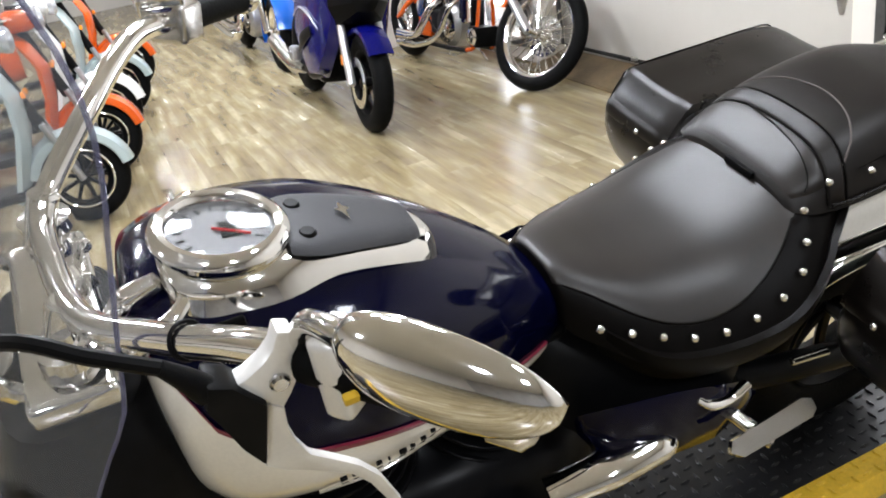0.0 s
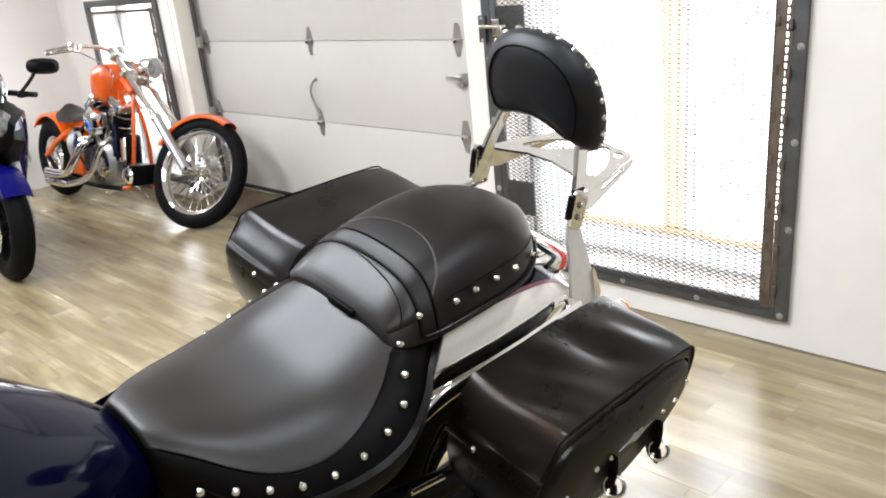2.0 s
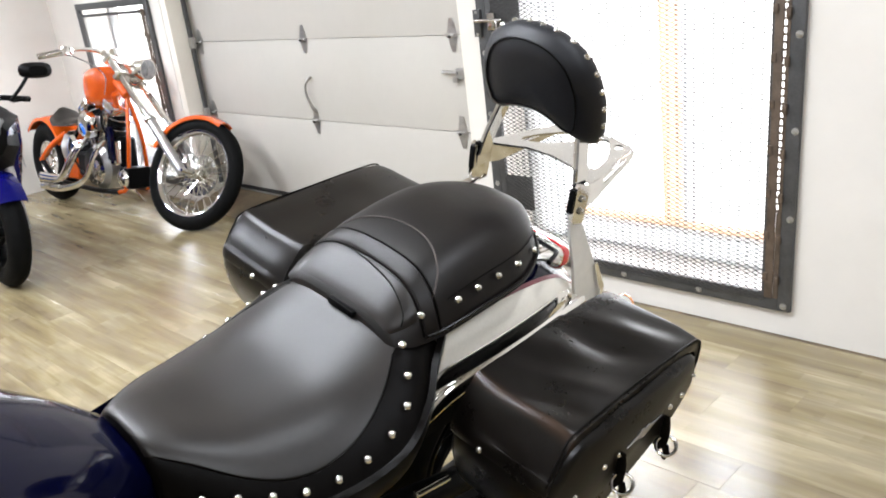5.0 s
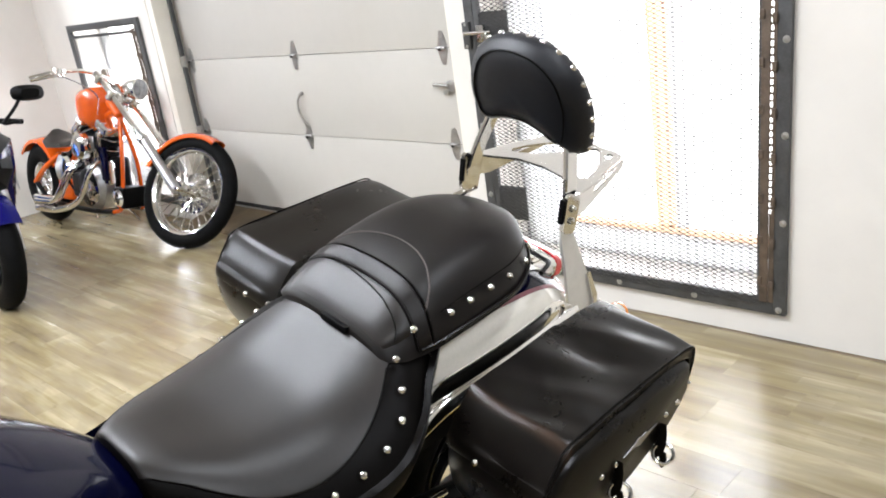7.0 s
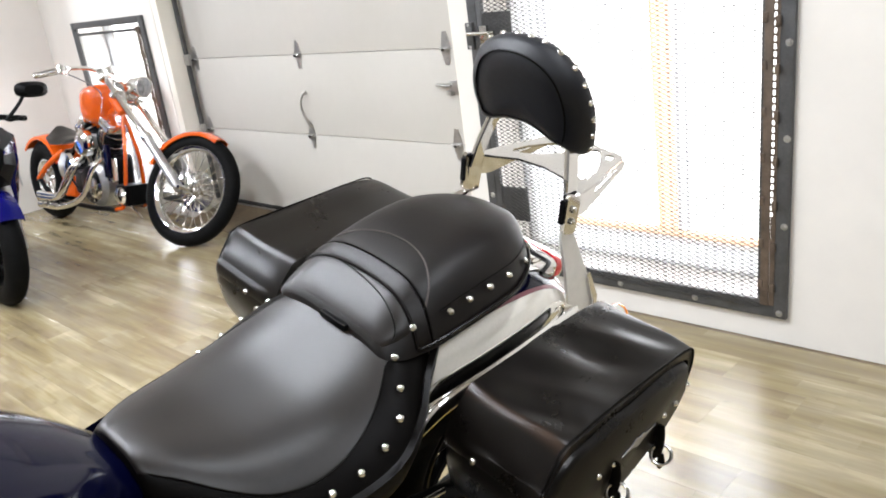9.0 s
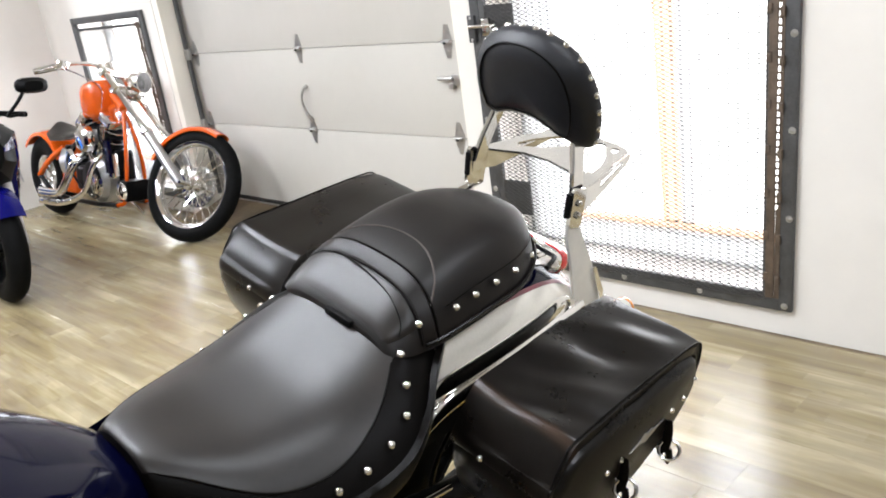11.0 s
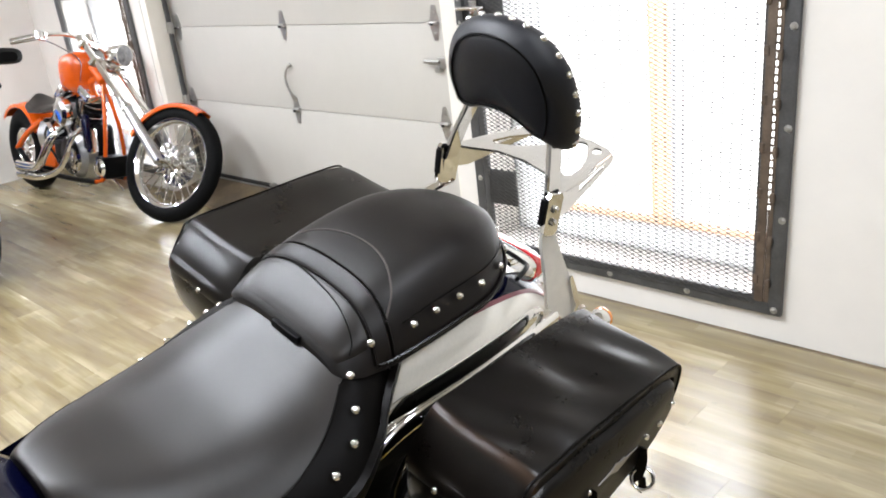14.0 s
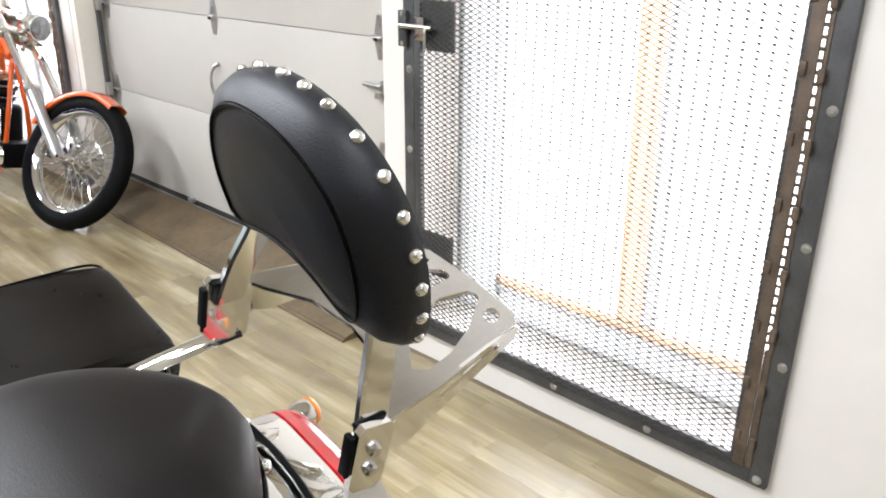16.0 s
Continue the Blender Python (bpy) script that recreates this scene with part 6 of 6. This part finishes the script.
def sport_bike():
    b = thing("sport_motorcycle", heading(1.51, 6.36, -91.5, 8), "dark blue sport motorcycle with fairing and smoked screen", "motorcycle", "parked motorcycles")
    F = 1.44
    fw = Matrix.Translation((F, 0, 0.30)) @ AXIS_Y
    wheel("front_wheel", b, fw, 0.30, 0.062, 5, "cast", BLACK, "black front tyre with cast wheel")
    wheel("rear_wheel", b, Matrix.Translation((0, 0, 0.31)) @ AXIS_Y, 0.31, 0.085, 5, "cast", BLACK, "black rear tyre")
    for y in (0.075, -0.075):
        disc = part("brake_disc", revolve([(0.10, -0.003), (0.15, -0.003), (0.15, 0.003), (0.10, 0.003)], 30, Matrix.Translation((F, y, 0.30)) @ AXIS_Y, closed=True), STEEL, b)
        part("brake_caliper", box((F - 0.14, y - 0.02, 0.28), (F - 0.08, y + 0.035, 0.38), 0.012), BLACK, b)
        part("fork_leg", rod((F, y * 1.55, 0.29), (F - 0.17, y * 1.55, 0.66), 0.026), ALLOY, b, "silver fork leg")
        part("reflector", box((F - 0.10, y * 1.55 - 0.012 - 0.018 * (1 if y < 0 else -1), 0.40), (F - 0.075, y * 1.55 + 0.012, 0.46), 0.004), AMBER, b)
    part("front_fender", arc_fender(F, 0.30, 0.322, 0.075, 38, 150), BLUE_SPORT, b, "blue front fender")
    nose = [(1.02, [(0, .99), (.13, .985), (.235, .90), (.245, .72), (.19, .56), (0, .54)]), (1.22, [(0, .975), (.12, .965), (.215, .885), (.22, .72), (.165, .585), (0, .57)]), (1.36, [(0, .945), (.085, .93), (.155, .87), (.16, .74), (.115, .65), (0, .63)]),
            (1.45, [(0, .89), (.045, .88), (.085, .83), (.08, .76), (.05, .71), (0, .70)]), (1.475, [(0, .85), (.02, .845), (.035, .82), (.03, .78), (.02, .76), (0, .75)])]
    fair = part("nose_fairing", loft([[V(x, y, z) for y, z in p] + [V(x, -y, z) for y, z in p[-2:0:-1]] for x, p in nose]), BLACK, b, "angular black nose fairing with a blue side", 20)
    part("headlight", loft([[V(x, hw * y, z0 + h * z) for y, z in ((0, 1), (.6, .95), (1, .55), (.8, -.4), (.35, -1), (0, -1.05), (-.35, -1), (-.8, -.4), (-1, .55), (-.6, .95))] for x, hw, z0, h in ((1.36, 0.10, 0.865, 0.06), (1.43, 0.085, 0.845, 0.07), (1.472, 0.055, 0.83, 0.055), (1.485, 0.02, 0.82, 0.03))]), HEADLAMP, fair, "clear pointed headlight", 25)
    for s in (1, -1):
        part("nose_edge", loft([[V(x, s * (p[2][0] + 0.006), p[2][1] + 0.004), V(x, s * (p[2][0] + 0.008), p[2][1] - k * 0.5), V(x, s * (p[3][0] + 0.006), p[2][1] - k), V(x, s * (p[3][0] - 0.01), p[2][1] - k)] for (x, p), k in zip(nose[:4], (0.11, 0.09, 0.06, 0.025))]), BLUE_SPORT, fair, "blue nose edge", 30)
    part("nose_panel", loft([[V(x, -(p[1][0] * 0.45 + p[2][0] * 0.55 + 0.006), p[1][1] * 0.45 + p[2][1] * 0.55 + 0.006), V(x, -(p[2][0] + 0.004), p[2][1] + 0.008), V(x, -(p[2][0] - 0.01), p[2][1] - 0.01), V(x, -p[1][0], p[1][1] - 0.04)] for x, p in nose[:3]]), STEEL, fair, "silver side panel", 20)
    for s in (1, -1):
        rows = []
        for x, y0, z0, z1 in ((0.45, 0.20, 0.42, 0.62), (0.62, 0.235, 0.30, 0.74), (0.85, 0.25, 0.24, 0.86), (1.05, 0.245, 0.28, 0.93), (1.20, 0.225, 0.45, 0.93), (1.30, 0.20, 0.62, 0.90)):
            rows.append([V(x, s * (y0 - 0.05), z1), V(x, s * (y0 - 0.005), z1 - 0.05), V(x, s * y0, (z0 + z1) / 2), V(x, s * (y0 - 0.03), z0 + 0.04), V(x, s * (y0 - 0.10), z0), V(x, s * (y0 - 0.12), (z0 + z1) / 2)])
        sf = part("side_fairing", loft(rows), BLUE_SPORT, b, "dark blue side fairing")
        part("decal", tube([(0.62, s * 0.243, 0.62), (0.85, s * 0.257, 0.70), (1.05, s * 0.252, 0.68), (1.2, s * 0.232, 0.60)], [0.003, 0.009, 0.010, 0.003], 8, flat=0.3), ALLOY, sf, "silver flash")
        part("vent", tube([(0.66, s * 0.235, 0.40), (0.86, s * 0.252, 0.50), (1.06, s * 0.246, 0.58)], [0.012, 0.045, 0.03], 10, flat=0.25, up=(0, 1, 0)), BLACK, sf, "black side vent")
        part("lower_cowl", tube([(0.52, s * 0.16, 0.33), (0.80, s * 0.175, 0.275), (1.08, s * 0.165, 0.33)], [0.02, 0.045, 0.02], 10), BLACK, sf, "black lower cowl")
        part("mirror_stem", tube([(1.20, s * 0.20, 0.97), (1.17, s * 0.28, 1.05), (1.15, s * 0.33, 1.115)], 0.010), BLACK, b)
        part("mirror", shell([(1.12, 0.085, 1.17, 1.09), (1.15, 0.09, 1.175, 1.085), (1.19, 0.05, 1.155, 1.10)], 16), BLACK, b, "black mirror").location = (0, s * 0.37, 0)
        part("turn_signal", shell([(1.16, 0.012, 0.985, 0.965), (1.18, 0.016, 0.99, 0.96), (1.20, 0.008, 0.98, 0.97)], 10), BLACK, b).location = (0, s * 0.285, 0)
        part("signal_stalk", rod((1.17, s * 0.22, 0.965), (1.175, s * 0.28, 0.975), 0.008), BLACK, b)
        part("clip_on", rod((1.10, s * 0.15, 0.99), (1.02, s * 0.36, 0.965), 0.016), BLACK, b, "black handlebar grip")
        part("foot_peg", rod((0.42, s * 0.16, 0.36), (0.42, s * 0.26, 0.36), 0.012), ALLOY, b)
    rows = []
    for x, hw, z in ((1.36, 0.12, 0.955), (1.30, 0.15, 1.02), (1.22, 0.155, 1.10), (1.12, 0.14, 1.18), (1.07, 0.11, 1.215)):
        ring = [V(x - 0.10 * (k / 6) ** 2, hw * k / 6, z - 0.02 * (k / 6) ** 2) for k in range(-6, 7)]
        rows.append(ring + [p - V(0.006, 0, 0.002) for p in ring[::-1]])
    part("windscreen", loft(rows), SMOKE, b, "dark smoked windscreen")
    part("fuel_tank", shell([(0.40, 0.10, 0.84, 0.70), (0.55, 0.16, 0.93, 0.68), (0.75, 0.18, 0.985, 0.68), (0.92, 0.15, 0.97, 0.72), (1.0, 0.09, 0.94, 0.78)]), BLUE_SPORT, b, "blue fuel tank", 60)
    part("seat", shell([(-0.15, 0.07, 0.90, 0.83), (0.05, 0.13, 0.86, 0.79), (0.25, 0.14, 0.82, 0.74), (0.45, 0.10, 0.83, 0.74)]), BLACK, b, "black seat")
    part("tail_fairing", shell([(-0.35, 0.04, 0.90, 0.84), (-0.15, 0.11, 0.86, 0.74), (0.1, 0.13, 0.79, 0.66), (0.35, 0.12, 0.74, 0.62)]), BLUE_SPORT, b, "blue tail fairing")
    part("engine", box((0.35, -0.17, 0.22), (0.95, 0.17, 0.66), 0.05, 3), ENGINE, b)
    part("swingarm", tube([(0.45, 0.12, 0.36), (0.2, 0.13, 0.33), (0, 0.13, 0.31)], 0.03), ALLOY, b)
    part("swingarm", tube([(0.45, -0.12, 0.36), (0.2, -0.13, 0.33), (0, -0.13, 0.31)], 0.03), ALLOY, b)
    part("muffler", tube([(0.5, -0.17, 0.25), (0.25, -0.2, 0.26), (-0.2, -0.22, 0.36)], [0.03, 0.05, 0.055], 14), STEEL, b)
    part("rear_set", box((0.36, -0.24, 0.30), (0.46, -0.17, 0.40), 0.02), ALLOY, b)
    part("side_stand", tube([(0.55, 0.15, 0.25), (0.56, 0.25, 0.08)], 0.012), BLACK, b)
    return b


def touring_bike():
    b = thing("touring_motorcycle", heading(1.56, 8.95, -91, 7), "blue touring cruiser with black studded saddlebags and chrome engine", "motorcycle", "parked motorcycles")
    F = 1.62
    wheel("front_wheel", b, Matrix.Translation((F, 0, 0.32)) @ AXIS_Y, 0.32, 0.065, 10, "cast", CHROME)
    wheel("rear_wheel", b, Matrix.Translation((0, 0, 0.32)) @ AXIS_Y, 0.32, 0.075, 10, "cast", CHROME)
    part("front_fender", arc_fender(F, 0.32, 0.36, 0.09, 10, 200), BLUE_BRIGHT, b, "bright blue valanced front fender")
    part("rear_fender", arc_fender(0, 0.32, 0.36, 0.10, 20, 175), BLUE_BRIGHT, b, "bright blue rear fender")
    for y in (0.11, -0.11):
        part("fork_leg", rod((F, y, 0.32), (F - 0.32, y, 0.98), 0.03), CHROME, b, "chrome fork leg")
        s = 1 if y > 0 else -1
        part("turn_signal", revolve([(0, -0.05), (0.03, -0.03), (0.035, 0.01), (0, 0.03)], 16, Matrix.Translation((F - 0.22, s * 0.22, 0.88)) @ AXIS_X), AMBER, b, "amber turn signal")
        part("light_bar", rod((F - 0.24, s * 0.1, 0.87), (F - 0.23, s * 0.2, 0.88), 0.01), CHROME, b)
        bag = part("saddlebag", box((-0.42, s * 0.16 if s > 0 else -0.40, 0.42), (0.20, 0.40 if s > 0 else -0.16, 0.78), 0.06, 3), LEATHER, b, "black studded saddlebag")
        for x in (-0.25, 0.05):
            part("strap", box((x - 0.018, s * 0.40 - 0.006, 0.45), (x + 0.018, s * 0.40 + 0.006, 0.76), 0.004), LEATHER_TRIM, bag)
        for k in range(10):
            part("stud", stud_bm(0.01), CHROME, bag).matrix_local = Matrix.Translation((-0.38 + 0.06 * k, s * 0.398, 0.60)) @ Vector((0, s, 0)).to_track_quat("Z", "Y").to_matrix().to_4x4()
    part("handlebar", tube([(F - 0.62, 0.42, 1.02), (F - 0.45, 0.32, 1.08), (F - 0.36, 0.1, 1.04), (F - 0.36, -0.1, 1.04), (F - 0.45, -0.32, 1.08), (F - 0.62, -0.42, 1.02)], 0.014), CHROME, b, "chrome handlebar")
    part("headlight", revolve([(0, -0.12), (0.06, -0.10), (0.09, -0.03), (0.095, 0.02), (0, 0.03)], 24, Matrix.Translation((F - 0.20, 0, 0.92)) @ AXIS_X), CHROME, b, "chrome headlight")
    part("fuel_tank", shell([(0.55, 0.08, 0.84, 0.72), (0.68, 0.15, 0.90, 0.68), (0.9, 0.175, 0.93, 0.67), (1.08, 0.14, 0.92, 0.72), (1.18, 0.06, 0.90, 0.78)]), BLUE_BRIGHT, b, "bright blue fuel tank", 60)
    part("seat", shell([(-0.25, 0.12, 0.86, 0.74), (0.0, 0.16, 0.84, 0.70), (0.2, 0.17, 0.78, 0.66), (0.45, 0.16, 0.74, 0.64), (0.62, 0.08, 0.76, 0.68)]), LEATHER, b, "black touring seat")
    part("backrest", box((-0.32, -0.15, 0.95), (-0.25, 0.15, 1.2), 0.03, 3), LEATHER, b)
    part("backrest_bar", rod((-0.28, 0, 0.7), (-0.28, 0, 1.0), 0.012), CHROME, b)
    vtwin(b, 0.85, 0.36, 1.15)
    part("frame_tube", tube([(1.25, 0, 0.85), (1.22, 0, 0.4), (1.1, 0, 0.2), (0.4, 0, 0.2), (0.1, 0, 0.35)], 0.025), BLACK, b)
    for dz in (0.0, 0.09):
        part("exhaust_pipe", tube([(0.95, -0.14, 0.5), (1.0, -0.22, 0.35), (0.7, -0.23, 0.2 + dz), (-0.45, -0.23, 0.2 + dz)], [0.025, 0.03, 0.04, 0.045], 14), CHROME, b, "chrome exhaust pipe")
    part("floorboard", box((0.85, -0.33, 0.28), (1.15, -0.22, 0.30), 0.008), CHROME, b)
    rows = []
    for k in range(8):
        z, x = 0.95 + 0.065 * k, F - 0.18 - 0.035 * k
        half = 0.24 - 0.10 * max(0, (k - 4) / 3) ** 2
        ring = [V(x - 0.10 * (j / 6) ** 2, half * j / 6, z) for j in range(-6, 7)]
        rows.append(ring + [p - V(0.005, 0, 0) for p in ring[::-1]])
    part("windscreen", loft(rows), GLASS, b, "clear windscreen").visible_shadow = False
    return b


def scooter(x, y, paint, label, turn=0):
    """Built with its front axle at the origin, facing x."""
    b = thing("scooter", pose(x, y, FLOOR_Z, 0, 0, turn) @ Matrix.Rotation(radians(-5), 4, "X"), label, "scooter", "row of scooters")
    R = 0.235
    wheel("front_wheel", b, Matrix.Translation((0, 0, R)) @ AXIS_Y, R, 0.052, 9, "cast", BLACK, "small black tyre")
    wheel("rear_wheel", b, Matrix.Translation((-1.30, 0, R)) @ AXIS_Y, R, 0.055, 9, "cast", BLACK, "small black tyre")
    for yy in (0.062, -0.062):
        part("rim_ring", torus(0.150, 0.007, 30, 8, Matrix.Translation((0, yy * 0.72, R)) @ AXIS_Y), CHROME, b, "bright rim ring")
        part("fork_leg", rod((0.0, yy * 1.2, R), (-0.10, yy * 1.2, 0.56), 0.018), ALLOY, b)
    part("front_fender", arc_fender(0, R, 0.262, 0.085, 8, 165, round_=0.035), paint, b, "rounded front fender")
    part("leg_shield", loft([[V(px_, hw * j / 8, z - 0.02 * (j / 8) ** 2) + V(-0.05 * (j / 8) ** 2, 0, 0) for j in range(-8, 9)] + [V(px_ - 0.02, hw * j / 8 * 0.97, z) + V(-0.05 * (j / 8) ** 2, 0, 0) for j in range(8, -9, -1)] for px_, hw, z in ((-0.26, 0.13, 0.22), (-0.21, 0.17, 0.36), (-0.15, 0.20, 0.55), (-0.14, 0.20, 0.72), (-0.20, 0.17, 0.86), (-0.26, 0.11, 0.93))]), paint, b, "painted leg shield", 60)
    part("steering_column", rod((-0.10, 0, 0.52), (-0.24, 0, 0.96), 0.03), BLACK, b)
    part("handlebar_cowl", shell([(-0.36, 0.07, 1.01, 0.93), (-0.28, 0.12, 1.05, 0.92), (-0.18, 0.10, 1.04, 0.92), (-0.13, 0.05, 1.01, 0.94)]), paint, b, "handlebar cowl")
    part("headlight", revolve([(0, -0.04), (0.06, -0.03), (0.07, 0.01), (0.05, 0.03), (0, 0.038)], 22, Matrix.Translation((-0.12, 0, 0.98)) @ AXIS_X), LENS, b, "round headlight")
    for s in (1, -1):
        part("grip", rod((-0.30, s * 0.10, 1.0), (-0.36, s * 0.33, 1.0), 0.018), RUBBER, b)
        part("lever", tube([(-0.27, s * 0.14, 1.0), (-0.26, s * 0.2, 1.0), (-0.31, s * 0.31, 0.995)], 0.006, 8), CHROME, b)
        part("mirror_stem", tube([(-0.29, s * 0.16, 1.03), (-0.27, s * 0.2, 1.15), (-0.29, s * 0.24, 1.22)], 0.006), CHROME, b)
        part("mirror", revolve([(0, 0.015), (0.045, 0.012), (0.055, 0), (0, -0.006)], 20, Matrix.Translation((-0.29, s * 0.26, 1.25)) @ AXIS_X), BLACK, b)
        part("turn_signal", box((-0.14, s * 0.12 - 0.03, 0.70), (-0.115, s * 0.12 + 0.03, 0.735), 0.01), AMBER, b)
    part("floorboard", box((-0.85, -0.16, 0.22), (-0.22, 0.16, 0.27), 0.02, 3), BLACK, b)
    part("body", shell([(-1.62, 0.06, 0.72, 0.52), (-1.5, 0.16, 0.76, 0.42), (-1.2, 0.20, 0.75, 0.32), (-0.95, 0.18, 0.72, 0.30), (-0.80, 0.12, 0.68, 0.32)]), paint, b, "rounded rear body", 60)
    part("seat", shell([(-1.58, 0.09, 0.84, 0.75), (-1.35, 0.14, 0.85, 0.73), (-1.05, 0.15, 0.82, 0.71), (-0.82, 0.10, 0.80, 0.70)]), BLACK, b, "black seat")
    part("tail_lamp", box((-1.65, -0.05, 0.60), (-1.61, 0.05, 0.66), 0.01), RED_LENS, b)
    return b


chopper()
sport_bike()
touring_bike()
scooter(-0.16, 4.80, MINT, "pale mint scooter with chrome-ringed black wheels, in a row")
scooter(-0.02, 5.60, ORANGE, "bright orange scooter with black wheels, in a row")
scooter(0.06, 6.35, WHITE_GLOSS, "white scooter with black wheels, in a row of scooters")
scooter(0.20, 7.15, MINT, "pale mint scooter farther along the row")
scooter(0.34, 8.10, ORANGE, "orange scooter at the far end of the row")

# far clutter by the end wall
tagged(link_mesh("storage_carton", box((2.55 - 1.35, 14.6, FLOOR_Z), (2.95 - 1.35, 15.1, 0.62), 0.01), KHAKI, 0), "brown cardboard carton on the floor by the end wall", "carton")


def step_ladder():
    b = thing("step_ladder", pose(1.85, 14.9, FLOOR_Z, 0, 0, 20), "yellow step ladder standing by the end wall", "ladder")
    for s in (1, -1):
        part("rail", rod((s * 0.25, 0, 0), (s * 0.18, 0.3, 1.5), 0.025), YELLOW, b)
        part("rear_rail", rod((s * 0.25, 0.75, 0), (s * 0.18, 0.34, 1.5), 0.02), YELLOW, b)
    for k in range(5):
        part("tread", box((-0.22, 0.05 + 0.055 * k - 0.04, 0.25 + 0.27 * k), (0.22, 0.05 + 0.055 * k + 0.04, 0.28 + 0.27 * k), 0.004), ALLOY, b)
    return b


step_ladder()
